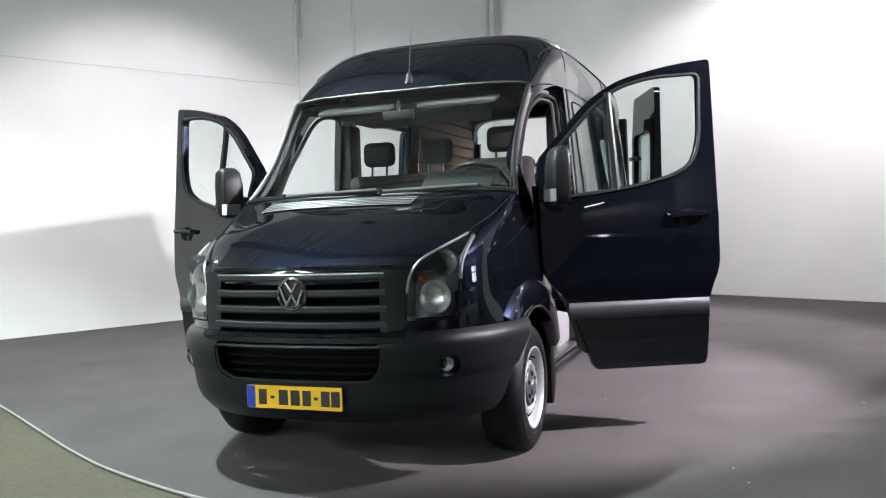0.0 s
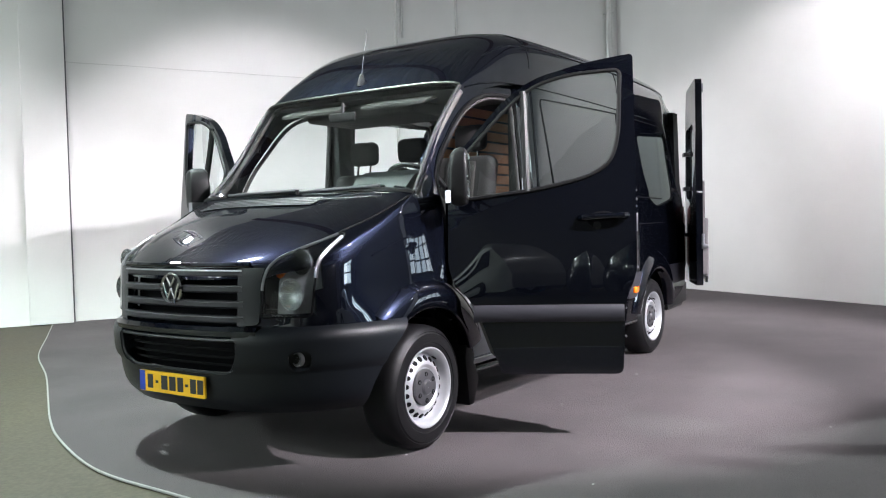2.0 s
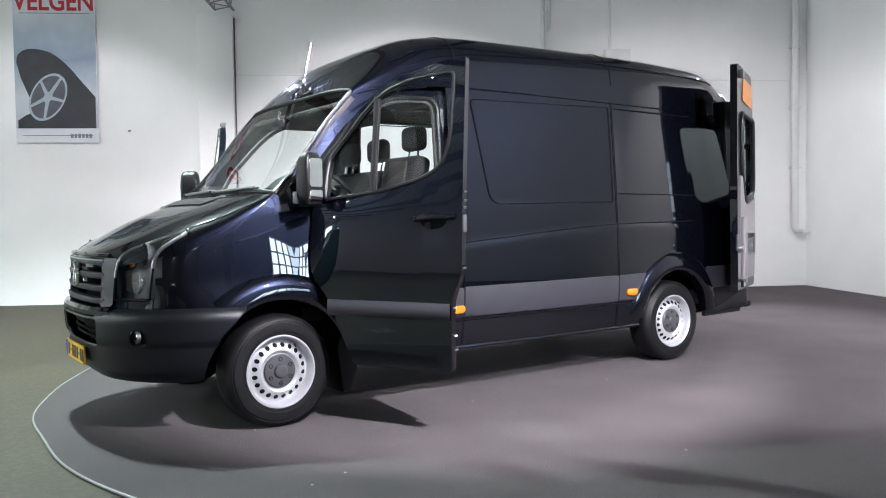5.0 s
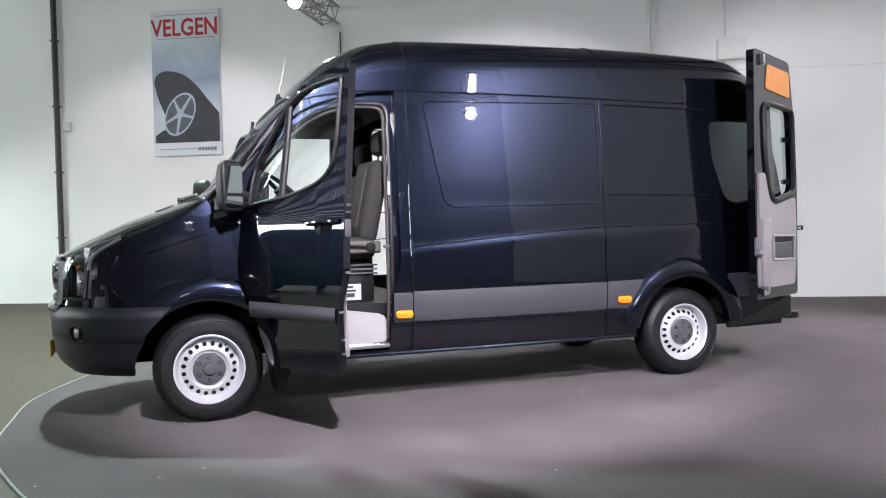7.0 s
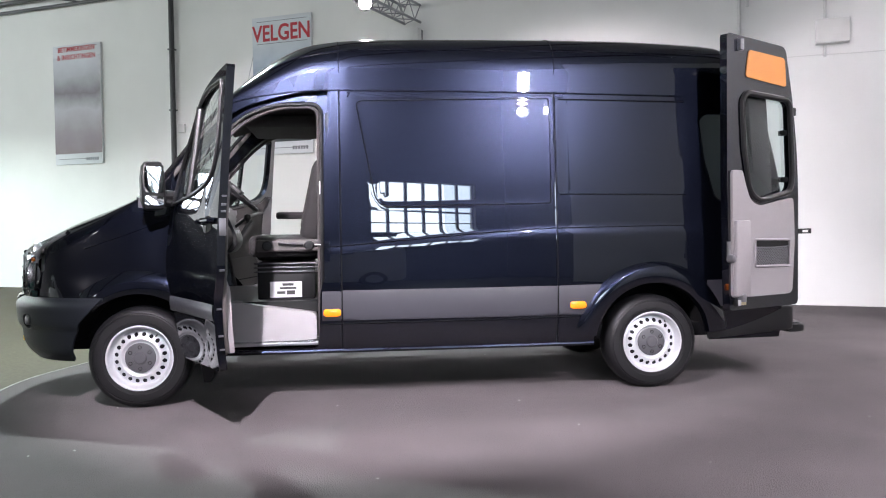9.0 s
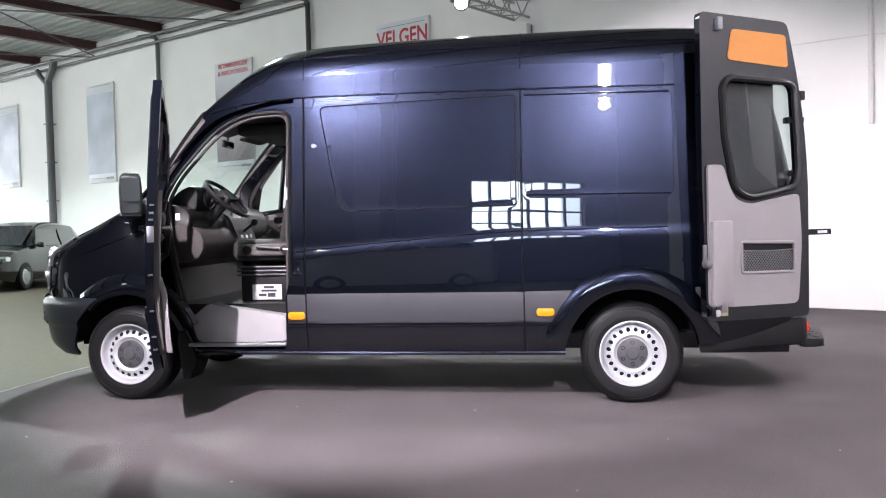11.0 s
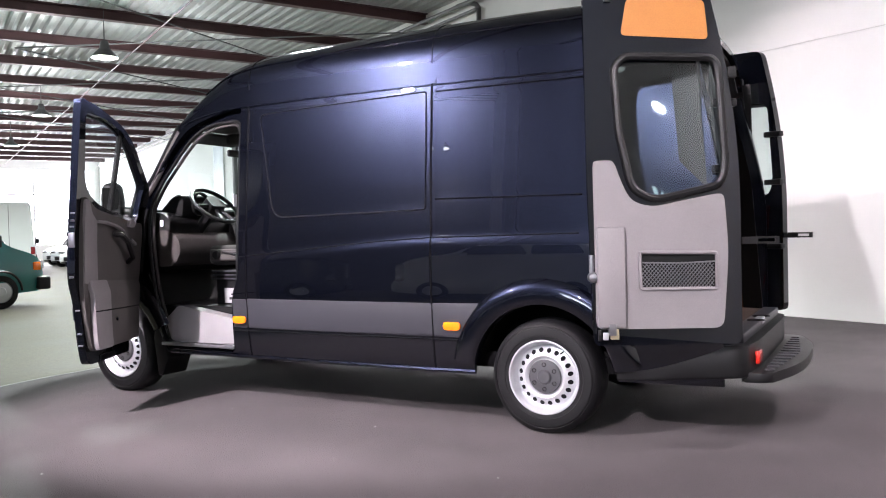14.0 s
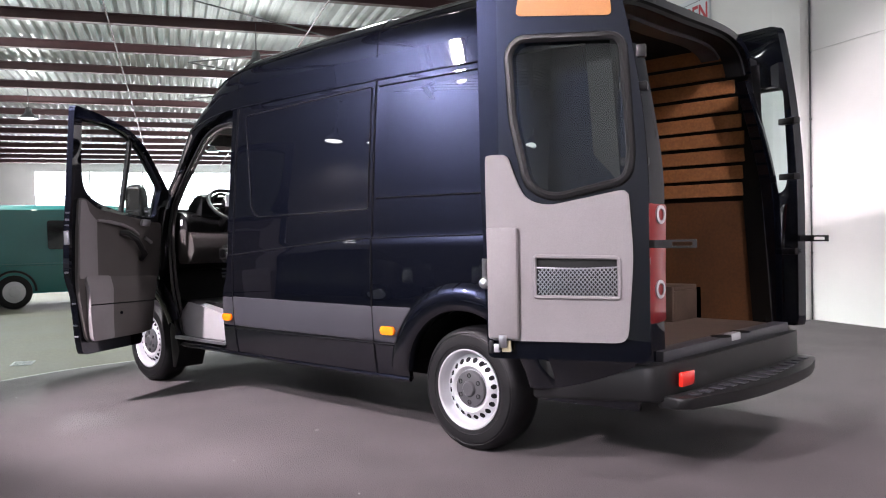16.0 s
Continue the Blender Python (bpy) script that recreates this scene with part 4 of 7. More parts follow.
def lathe_mesh(cx, side):
    b = bmesh.new()
    c = (cx, 0, HUB)
    y1, y0 = 0.945, 0.715
    prof = [(0.215, y0 + 0.01), (0.27, y0 - 0.005), (0.325, y0 + 0.01), (0.342, y0 + 0.03), (0.348, y0 + 0.06), (0.350, (y0 + y1) / 2), (0.348, y1 - 0.06), (0.342, y1 - 0.03), (0.325, y1 - 0.01), (0.312, y1 - 0.002), (0.309, y1 - 0.005), (0.300, y1 + 0.002), (0.27, y1 + 0.005), (0.252, y1 + 0.004), (0.249, y1 + 0.000), (0.240, y1 - 0.001), (0.232, y1 - 0.002), (0.222, y1 - 0.012)]
    lathe(b, prof, c, "y", 64, side)
    return b


def rim(cx, side, parent):
    b = bmesh.new()
    c = (cx, 0, HUB)
    # rolled lip, deep well, then the dished disc with its ring of holes
    prof = [(0.222, 0.74), (0.205, 0.76), (0.20, 0.88), (0.212, 0.925), (0.224, 0.938), (0.226, 0.945), (0.218, 0.946), (0.209, 0.938), (0.203, 0.918), (0.199, 0.896), (0.190, 0.886), (0.180, 0.888), (0.170, 0.896), (0.150, 0.914), (0.138, 0.921), (0.128, 0.923), (0.118, 0.918), (0.110, 0.908), (0.02, 0.905)]
    lathe(b, prof, c, "y", 80, side)
    r = part("rim", b, STEEL, parent, "silver steel rim with a ring of oval holes")
    for k in range(20):
        b = bmesh.new()
        a = (k + 0.5) * math.tau / 20
        out, tan = Vector((math.cos(a), 0, math.sin(a))), Vector((-math.sin(a), 0, math.cos(a)))
        dish = (out * 0.030 + Vector((0, -side * 0.027, 0))).normalized()
        up = dish.cross(tan).normalized()
        up = up if up.y * side > 0 else -up
        cc = Vector((cx, side * 0.906, HUB)) + out * 0.161
        rim_ring, floor_ring = [], []
        for q in range(14):
            d = dish * math.cos(q * math.tau / 14) * 0.0185 + tan * math.sin(q * math.tau / 14) * 0.0145
            rim_ring.append(b.verts.new(cc + d - up * 0.004))
            floor_ring.append(b.verts.new(cc + d * 0.93 + up * 0.0035))
        b.faces.new(floor_ring)
        for q in range(14):
            b.faces.new((rim_ring[q], rim_ring[(q + 1) % 14], floor_ring[(q + 1) % 14], floor_ring[q]))
        part("hole", b, SEAM, parent)
    b = bmesh.new()
    lathe(b, [(0.103, 0.906), (0.104, 0.918), (0.098, 0.926), (0.075, 0.930), (0.046, 0.931), (0.043, 0.938), (0.036, 0.944), (0.020, 0.945), (0.001, 0.944)], c, "y", 40, side)
    cap = part("hub_cap", b, CAP, parent, "dark grey plastic hub cover")
    for k in range(6):
        a = k * math.tau / 6 + 0.52
        b = bmesh.new()
        lathe(b, [(0.0135, 0.926), (0.0135, 0.9325), (0.010, 0.934), (0.009, 0.928), (0.001, 0.928)], (cx + 0.074 * math.cos(a), 0, HUB + 0.074 * math.sin(a)), "y", 12, side)
        part("bolt_hole", b, SEAM, parent)
    # valve
    b = bmesh.new()
    tube(b, [(cx + 0.19 * math.cos(2.2), side * 0.895, HUB + 0.19 * math.sin(2.2)), (cx + 0.178 * math.cos(2.2), side * 0.925, HUB + 0.178 * math.sin(2.2))], 0.005, 6)
    part("valve", b, BLACK, parent)


for cx in (AXLE_F, AXLE_R):
    for side in (1, -1):
        w = wheel(cx, side)
        rim(cx, side, w)


# ---- sides: mouldings, arches, seams ----
def side_strip(name, x0, x1, z0, z1, side, mat, off=0.012, label="", z0b=None, z1b=None):
    """A moulding laid on the side, with rounded edges."""
    b = bmesh.new()
    nx, secs = max(2, round((x1 - x0) / 0.06)), [(0, 0.0), (0.03, 0.75), (0.12, 1.0), (0.5, 1.05), (0.88, 1.0), (0.97, 0.75), (1, 0.0)]
    cols = []
    for i in range(nx + 1):
        t = i / nx
        x = x0 + (x1 - x0) * t
        lo = z0 + ((z0b if z0b is not None else z0) - z0) * t
        hi = z1 + ((z1b if z1b is not None else z1) - z1) * t
        e = 0.0 if i in (0, nx) else 1.0
        cols.append([b.verts.new(side_point(x, lo + (hi - lo) * v, side, off * o * (0.4 + 0.6 * e) - 0.004 * (o == 0), False)) for v, o in secs])
    for a, c in zip(cols, cols[1:]):
        for k in range(len(secs) - 1):
            b.faces.new((a[k], c[k], c[k + 1], a[k + 1]))
    return part(name, b, mat, VAN, label, 50)


def flare(cx, side, a0, a1):
    """The raised body-coloured lip round a wheel."""
    b = bmesh.new()
    prof = [(0.438, -0.05), (0.442, 0.018), (0.450, 0.030), (0.48, 0.036), (0.53, 0.036), (0.565, 0.026), (0.588, 0.010), (0.603, -0.004)]
    cols = []
    n = 40
    for i in range(n + 1):
        a = radians(a0 + (a1 - a0) * i / n)
        col = []
        for r, o in prof:
            x, z = cx + r * math.cos(a), HUB + r * math.sin(a)
            col.append(b.verts.new((x, side * (side_y(x, max(0.34, z), False) + o), z)))
        cols.append(col)
    for a, c in zip(cols, cols[1:]):
        for k in range(len(prof) - 1):
            b.faces.new((a[k], c[k], c[k + 1], a[k + 1]))
    part("wheel_arch", b, PAINT, VAN, "flared body-coloured wheel arch", 60)
    b = bmesh.new()
    rings = []
    for i in range(25):
        a = radians(14 + 152 * i / 24)
        rings.append([b.verts.new((cx + 0.455 * math.cos(a), side * y, HUB + 0.455 * math.sin(a))) for y in (0.915, 0.55)])
    for a, c in zip(rings, rings[1:]):
        b.faces.new((a[0], c[0], c[1], a[1]))
    back = [r[1] for r in rings]
    b.faces.new(back)
    part("wheel_housing", b, HOUSING, VAN, "black inner wheel housing")


for side in (1, -1):
    flare(AXLE_F, side, 48, 158)
    flare(AXLE_R, side, 8, 172)
    side_strip("side_moulding", -1.098, 0.445, 0.565, 0.785, side, TRIM, label="dark grey plastic side moulding")
    side_strip("side_moulding", -1.44, -1.108, 0.565, 0.79, side, TRIM, label="dark grey plastic side moulding", z1b=0.785)
    side_strip("side_moulding", 0.455, 0.59, 0.565, 0.78, side, TRIM, label="dark grey plastic side moulding")
    side_strip("side_moulding", -2.90, -2.25, 0.60, 0.80, side, TRIM, label="dark grey plastic side moulding")
    for x, z in ((0.520, 0.628), (-1.248, 0.641)):
        b = bmesh.new()
        y = side_y(x, z, False) + 0.012
        prism(b, rounded([(x - 0.06, z - 0.026), (x + 0.06, z - 0.026), (x + 0.06, z + 0.026), (x - 0.06, z + 0.026)], 0.022), "y", side * y, side * (y + 0.016), 0.005)
        part("side_marker", b, ORANGE, VAN, "orange side marker lamp")


def seam(points, side, name="panel_seam", mat=SEAM, r=0.005, off=0.002):
    b = bmesh.new()
    tube(b, [side_point(x, z, side, off) for x, z in points], r, 5)
    part(name, b, mat, VAN)


for side in (1, -1):
    seam(dense([(0.450, 0.36), (0.450, 2.19)], 0.05, False), side)
    seam(dense([(-1.102, 0.36), (-1.102, 2.19)], 0.05, False), side)
    for x in (0.459, -1.093):
        seam(dense([(x, 0.36), (x, 2.19)], 0.05, False), side, "panel_edge", PAINT, 0.004, 0.001)
    # Dark lines paint the shade in the pressed field grooves and waist crease.
    seam(dense(FIELDS[0] + FIELDS[0][:1], 0.04, False), side)
    seam(dense([(x, keyed(CREASE, x)) for x in (0.52, 0.1, -0.28, -0.7, -1.09, -1.6, -2.08)], 0.05, False), side, "waist_crease_shade", SEAM, 0.004)
    seam(dense([(-1.13, 2.135), (-2.1, 2.125)], 0.05, False), side)
    seam(dense([(-1.13, 1.445), (-2.1, 1.435)], 0.05, False), side)
    seam(dense([(0.60, 0.545), (-1.4, 0.552)], 0.05, False), side, "sill_seam")
    for z, r in ((2.192, 0.006),):
        b = bmesh.new()
        tube(b, [side_point(1.2 - 4.0 * i / 80, keyed(ZS, 1.2 - 4.0 * i / 80) - 0.01, side, 0.002) for i in range(81)], r, 6)
        part("roof_gutter", b, PAINT, VAN, "pressed roof gutter")
    b = bmesh.new()
    tube(b, [top_point(0.450, math.pi * (0.02 + 0.45 * i / 20) if side > 0 else math.pi * (0.98 - 0.45 * i / 20), 0.001) for i in range(21)], 0.0035, 5)
    part("roof_seam", b, SEAM, VAN)
    b = bmesh.new()
    tube(b, [top_point(-1.102, math.pi * (0.02 + 0.45 * i / 20) if side > 0 else math.pi * (0.98 - 0.45 * i / 20), 0.001) for i in range(21)], 0.0035, 5)
    part("roof_seam", b, SEAM, VAN)
    b = bmesh.new()
    tube(b, [top_point(0.95 - 3.6 * i / 80, math.pi * (0.135 if side > 0 else 0.865), 0.003) for i in range(81)], 0.007, 6)
    part("roof_bead", b, PAINT, VAN, "pressed bead along the roof edge")


# ---- front doors ----
def front_door(side, degrees):
    hx, hy = 1.63, side * 0.93
    def local(p):
        return (p[0] - hx, p[1] - hy, p[2])
    WIN = rounded([(0.612, 2.102), (0.630, 1.72), (0.675, 1.575), (0.80, 1.503), (1.05, 1.442), (1.475, 1.392), (1.50, 1.41), (1.506, 1.646), (1.245, 1.925), (1.10, 2.032), (0.90, 2.088)], [0.04, 0.1, 0.08, 0.1, 0.2, 0.02, 0.02, 0.04, 0.08, 0.08, 0.15], 6)
    b = bmesh.new()
    sheet(b, dense(DOOR_SKIN, 0.02), [dense(WIN, 0.02)], lambda u, v: local(side_point(u, v, side, 0.004, False)), 0.02, 0.05, (0, -side, 0))
    door = part("front_door", b, PAINT, VAN, "open cab door in dark blue with a grey lining", 40)
    door.matrix_local = pose(hx, hy, 0, 0, 0, -side * degrees)
    b = bmesh.new()
    sheet(b, WIN, [], lambda u, v: local(side_point(u, v, side, -0.012, False)), 0.06)
    glass = part("door_window", b, GLASS, door, "clear cab door window")
    glass.visible_shadow = False
    b = bmesh.new()
    ring = dense(WIN, 0.03)
    tube(b, [local(side_point(u, v, side, 0.006, False)) for u, v in ring], 0.012, 6, True)
    tube(b, [local(side_point(1.155 - 0.012 * k / 10, 2.005 - 0.575 * k / 10, side, 0.0, False)) for k in range(11)], 0.022, 8)
    part("window_seal", b, BLACK, door, "black rubber window seal")
    # Dark filler added to block the bright gap between wing and door.
    b = bmesh.new()
    cols = [[b.verts.new(local(side_point(u, 0.97 + 0.50 * k / 10, side, -d, False))) for u, d in ((1.598, 0.045), (1.620, 0.060), (1.60, 0.085), (1.56, 0.085), (1.56, 0.045))] for k in range(11)]
    for a, c in zip(cols, cols[1:]):
        for k in range(5):
            b.faces.new((a[k], c[k], c[(k + 1) % 5], a[(k + 1) % 5]))
    part("hinge_filler", b, HOUSING, door, "dark filler along the hinge edge of the door")
    # lining on the inner face
    inner = [(0.66, 0.47), (0.60, 0.90), (0.60, 1.53), (0.67, 1.53), (0.80, 1.455), (1.48, 1.36), (1.56, 1.36), (1.56, 0.95), (1.46, 0.76), (1.36, 0.47)]
    def lay(u, v, d):
        return local(side_point(u, v, side, -d, False))
    b = bmesh.new()
    sheet(b, dense(rounded(inner, 0.05), 0.03), [], lambda u, v: lay(u, v, 0.055 + 0.02 * sstep((1.45 - v) / 0.2)), 0.04, 0.03, (0, side, 0))
    part("door_lining", b, DARK_LINING, door, "taupe plastic door lining")
    b = bmesh.new()
    sheet(b, dense(rounded([(0.67, 0.485), (0.67, 0.955), (1.50, 0.92), (1.44, 0.75), (1.37, 0.485)], 0.03), 0.03), [], lambda u, v: lay(u, v, 0.085 + 0.03 * sstep((0.96 - v) / 0.12)), 0.04, 0.04, (0, side, 0))
    pocket = part("door_pocket", b, DARK_LINING, door, "taupe door bin")
    b = bmesh.new()
    sheet(b, dense(rounded([(0.665, 0.48), (0.665, 0.962), (0.93, 0.950), (0.895, 0.48)], 0.025), 0.03), [], lambda u, v: lay(u, v, 0.090 + 0.03 * sstep((0.96 - v) / 0.12)), 0.03, 0.03, (0, side, 0))
    part("bin_corner", b, LINING, pocket, "light grey corner of the door bin")
    b = bmesh.new()
    tube(b, [lay(0.67 + 0.75 * k / 8, 0.745 - 0.02 * k / 8, 0.1205) for k in range(9)], 0.005, 5)
    part("bin_gap", b, SEAM, pocket)
    b = bmesh.new()
    tube(b, [lay(1.0, 0.66, 0.116), lay(1.0, 0.66, 0.124)], 0.012, 8)
    part("bin_clip", b, SEAM, pocket)
    b = bmesh.new()
    sheet(b, dense(rounded([(0.612, 0.94), (0.602, 1.515), (0.65, 1.515), (0.70, 1.42), (0.78, 1.365), (0.80, 0.94)], 0.02), 0.03), [], lambda u, v: lay(u, v, 0.082), 0.03, 0.02, (0, side, 0))
    part("lining_edge", b, LINING, door, "light grey edge strip of the door lining")
    b = bmesh.new()
    tube(b, [lay(u, v, d) for u, v, d in ((0.78, 1.365, 0.085), (0.90, 1.358, 0.095), (1.05, 1.335, 0.10), (1.18, 1.30, 0.10), (1.27, 1.26, 0.09))], [0.010, 0.013, 0.014, 0.013, 0.008], 8)
    part("arm_line", b, LINING, door, "light grey arm-rest moulding")
    b = bmesh.new()
    prism(b, rounded([(-0.055, -0.022), (0.05, -0.03), (0.06, 0.02), (-0.04, 0.03)], 0.015), "y", -0.012, 0.012, 0.005)
    for v in b.verts:
        v.co = Vector(lay(1.34 + v.co.x, 1.355 + v.co.z, 0.09 + v.co.y))
    part("window_switch", b, STEP, door, "pale switch panel on the door")
    b = bmesh.new()
    tube(b, [lay(1.36, 1.235, 0.085), lay(1.40, 1.205, 0.10), lay(1.43, 1.195, 0.09)], 0.014, 8)
    part("release_lever", b, STEP, door, "pale inside door release")
    # bolts, buffers and the latch on the door's closing edge
    for z, h in ((0.52, 0.012), (0.60, 0.012), (0.76, 0.012), (0.99, 0.014), (1.33, 0.012), (1.37, 0.016), (1.42, 0.012)):
        b = bmesh.new()
        tube(b, [lay(0.537 if z > 0.95 else 0.604, z, 0.012), lay(0.537 if z > 0.95 else 0.604, z, 0.040)], h * 0.5, 6)
        part("edge_buffer", b, SATIN, door, "bright buffer on the door edge")
    b = bmesh.new()
    block(b, [min(p) for p in zip(lay(0.531, 1.19, 0.008), lay(0.545, 1.29, 0.044))], [max(p) for p in zip(lay(0.531, 1.19, 0.008), lay(0.545, 1.29, 0.044))], 0.004)
    part("door_latch", b, SATIN, door, "metal door latch")
    b = bmesh.new()
    tube(b, [lay(u, v, d) for u, v, d in ((1.32, 1.06, 0.08), (1.30, 1.10, 0.13), (1.18, 1.22, 0.14), (1.08, 1.27, 0.13), (1.05, 1.28, 0.08))], 0.022, 8)
    part("pull_handle", b, BLACK, door, "black inside pull handle")
    b = bmesh.new()
    tube(b, [lay(u, v, -o) for u, v, o in ((0.852, 1.270, 0.004), (0.838, 1.272, 0.030), (0.75, 1.277, 0.038), (0.61, 1.280, 0.032), (0.592, 1.280, 0.004))], 0.017, 10)
    # Flat dark oval on the skin paints the shade of the handle's recess.
    shade_disc = bmesh.new()
    sheet(shade_disc, [(0.725 + 0.085 * math.cos(k * math.tau / 28), 1.258 + 0.050 * math.sin(k * math.tau / 28)) for k in range(28)], [], lambda u, v: lay(u, v, -0.0065), 0.02)
    part("handle_shade", shade_disc, SEAM, door, "flat dark oval painted as the shaded hollow behind the door handle")
    part("door_handle", b, PAINT, door, "body-coloured outside door handle")
    b = bmesh.new()
    lathe(b, [(0.022, 0.0), (0.022, 0.012), (0.001, 0.014)], local(side_point(0.756, 1.228, side, 0.0, False)), "y", 20, side)
    part("lock", b, BLACK, door, "round door lock")
    b = bmesh.new()
    cols = []
    for i in range(15):
        x = 0.615 + (1.46 - 0.615) * i / 14
        lo, hi = 0.685, 0.787
        cols.append([b.verts.new(local(side_point(x, lo + (hi - lo) * v, side, o, False))) for v, o in ((0, 0.0), (0.06, 0.012), (0.5, 0.016), (0.94, 0.012), (1, 0.0))])
    for a, c in zip(cols, cols[1:]):
        for k in range(4):
            b.faces.new((a[k], c[k], c[k + 1], a[k + 1]))
    part("door_moulding", b, TRIM, door, "dark grey plastic door moulding", 60)
    # mirror on its arm
    def mp(x, y, z):
        return local((x, side * y, z))
    b = bmesh.new()
    rings = []
    for z, x0, x1, y0, y1 in ((1.352, 1.50, 1.555, 1.0, 1.10), (1.366, 1.475, 1.575, 0.985, 1.125), (1.42, 1.468, 1.592, 0.978, 1.138), (1.56, 1.468, 1.590, 0.980, 1.142), (1.645, 1.470, 1.575, 0.988, 1.135), (1.672, 1.482, 1.550, 1.0, 1.118), (1.680, 1.50, 1.53, 1.02, 1.09)):
        rings.append([b.verts.new(mp(x, y, z)) for x, y in rounded([(x0, y0), (x1, y0 + 0.012), (x1 - 0.022, y1 - 0.01), (x0, y1)], 0.022, 3)])
    for a, c in zip(rings, rings[1:]):
        for k in range(len(a)):
            b.faces.new((a[k], a[(k + 1) % len(a)], c[(k + 1) % len(a)], c[k]))
    b.faces.new(rings[0][::-1])
    b.faces.new(rings[-1])
    part("mirror_housing", b, BLACK, door, "black plastic wing mirror", 50)
    b = bmesh.new()
    tube(b, [mp(1.54, 0.90, 1.45), mp(1.54, 1.0, 1.46)], 0.035, 10)
    tube(b, [mp(1.55, 0.90, 1.40), mp(1.54, 1.0, 1.42)], 0.03, 10)
    part("mirror_arm", b, BLACK, door)
    for z0, z1 in ((1.470, 1.640), (1.388, 1.450)):
        b = bmesh.new()
        prism(b, [(p[0], p[1]) for p in [(a[1], a[2]) for a in (mp(0, y, z) for y, z in rounded([(0.998, z0), (1.122, z0), (1.122, z1), (0.998, z1)], 0.02))]], "x", 1.466 - hx - 0.004, 1.466 - hx + 0.01)
        part("mirror_glass", b, MIRROR, door, "mirror glass")
    b = bmesh.new()
    rings = [[b.verts.new(mp(x, y, z)) for x, y in ((1.56, 1.02), (1.602, 1.03), (1.590, 1.125), (1.56, 1.14))] for z in (1.372, 1.39, 1.43, 1.44)]
    for a, c in zip(rings, rings[1:]):
        for k in range(4):
            b.faces.new((a[k], a[(k + 1) % 4], c[(k + 1) % 4], c[k]))
    b.faces.new(rings[0][::-1])
    b.faces.new(rings[-1])
    part("indicator", b, SATIN, door, "clear indicator lens on the mirror")
    return door


front_door(1, 62.6)
front_door(-1, 64.5)


# ---- rear doors ----
def rear_door(side, m):
    root_outline = rounded([(0.0, 0.60), (0.78, 0.60), (0.805, 1.5), (0.81, 2.555), (0.158, 2.515), (0.085, 2.2), (0.028, 1.85), (0.0, 1.5)], [0.04, 0.03, 0.1, 0.03, 0.05, 0.2, 0.3, 0.2], 5)
    WIN = rounded([(0.11, 2.125), (0.075, 1.56), (0.10, 1.45), (0.45, 1.375), (0.57, 1.44), (0.61, 1.64), (0.635, 1.75), (0.655, 2.09), (0.60, 2.15)], [0.07, 0.06, 0.08, 0.1, 0.1, 0.06, 0.05, 0.04, 0.04], 5)
    def on(u, v, d=0.0):
        return (u, side * d, v)
    b = bmesh.new()
    sheet(b, dense(root_outline, 0.03), [dense(WIN, 0.02)], lambda u, v: on(u, v), 0.03, 0.06, (0, -side, 0))
    door = part("rear_door", b, PAINT, VAN, "rear door folded back, dark blue with grey lining", 40)
    door.matrix_local = m
    b = bmesh.new()
    sheet(b, WIN, [], lambda u, v: on(u, v, -0.03), 0.08)
    glass = part("door_window", b, TINTED, door, "green tinted rear window")
    glass.visible_shadow = False
    b = bmesh.new()
    tube(b, [on(u, v, 0.004) for u, v in dense(WIN, 0.03)], 0.022, 8, True)
    part("window_seal", b, BLACK, door, "thick black rubber window seal")
    b = bmesh.new()
    grey = [(0.10, 0.69), (0.77, 0.69), (0.775, 1.595), (0.665, 1.595), (0.635, 1.50), (0.58, 1.375), (0.47, 1.34), (0.09, 1.41), (0.07, 1.1)]
    hole = [(0.135, 0.90), (0.535, 0.905), (0.535, 1.10), (0.135, 1.09)]
    sheet(b, dense(rounded(grey, [0.05, 0.04, 0.02, 0.03, 0.06, 0.06, 0.06, 0.04, 0.1]), 0.02), [dense(rounded(hole, 0.015), 0.02)], lambda u, v: on(u, v, 0.022), 0.03, 0.02, (0, -side, 0))
    part("door_lining", b, LINING, door, "scuffed grey plastic door lining")
    b = bmesh.new()
    block(b, on(0.615, 0.70, 0.02), on(0.765, 1.24, 0.055), 0.012) if side > 0 else block(b, on(0.615, 0.70, 0.055), on(0.765, 1.24, 0.02), 0.012)
    part("latch_cover", b, LINING, door, "raised grey latch cover")
    b = bmesh.new()
    tube(b, [on(u, v, 0.026) for u, v in dense(rounded(hole, 0.015), 0.05)], 0.010, 6, True)
    part("pocket_frame", b, LINING, door, "grey pocket frame")
    b = bmesh.new()
    block(b, on(0.135, 0.90, 0.004), on(0.535, 1.10, 0.008)) if side > 0 else block(b, on(0.135, 0.90, 0.008), on(0.535, 1.10, 0.004))
    part("pocket_back", b, BLACK, door)
    b = bmesh.new()
    for k in range(-6, 22):
        for sgn in (1, -1):
            ends = []
            for step in range(14):
                q = step / 13
                u = 0.14 + 0.0195 * k + (0.115 * q if sgn > 0 else 0.115 * (1 - q))
                if 0.142 < u < 0.525:
                    ends.append((u, 0.908 + 0.135 * q, 0.016 + 0.010 * math.sin(q * math.pi) * math.sin((u - 0.135) / 0.4 * math.pi)))
            if len(ends) > 2:
                tube(b, [on(*ends[0]), on(*ends[len(ends) // 2]), on(*ends[-1])], 0.0027, 4)
    tube(b, [on(0.14, 1.045, 0.02), on(0.33, 1.038, 0.026), on(0.53, 1.045, 0.02)], 0.004, 5)
    part("pocket_net", b, SATIN, door, "grey elastic net")
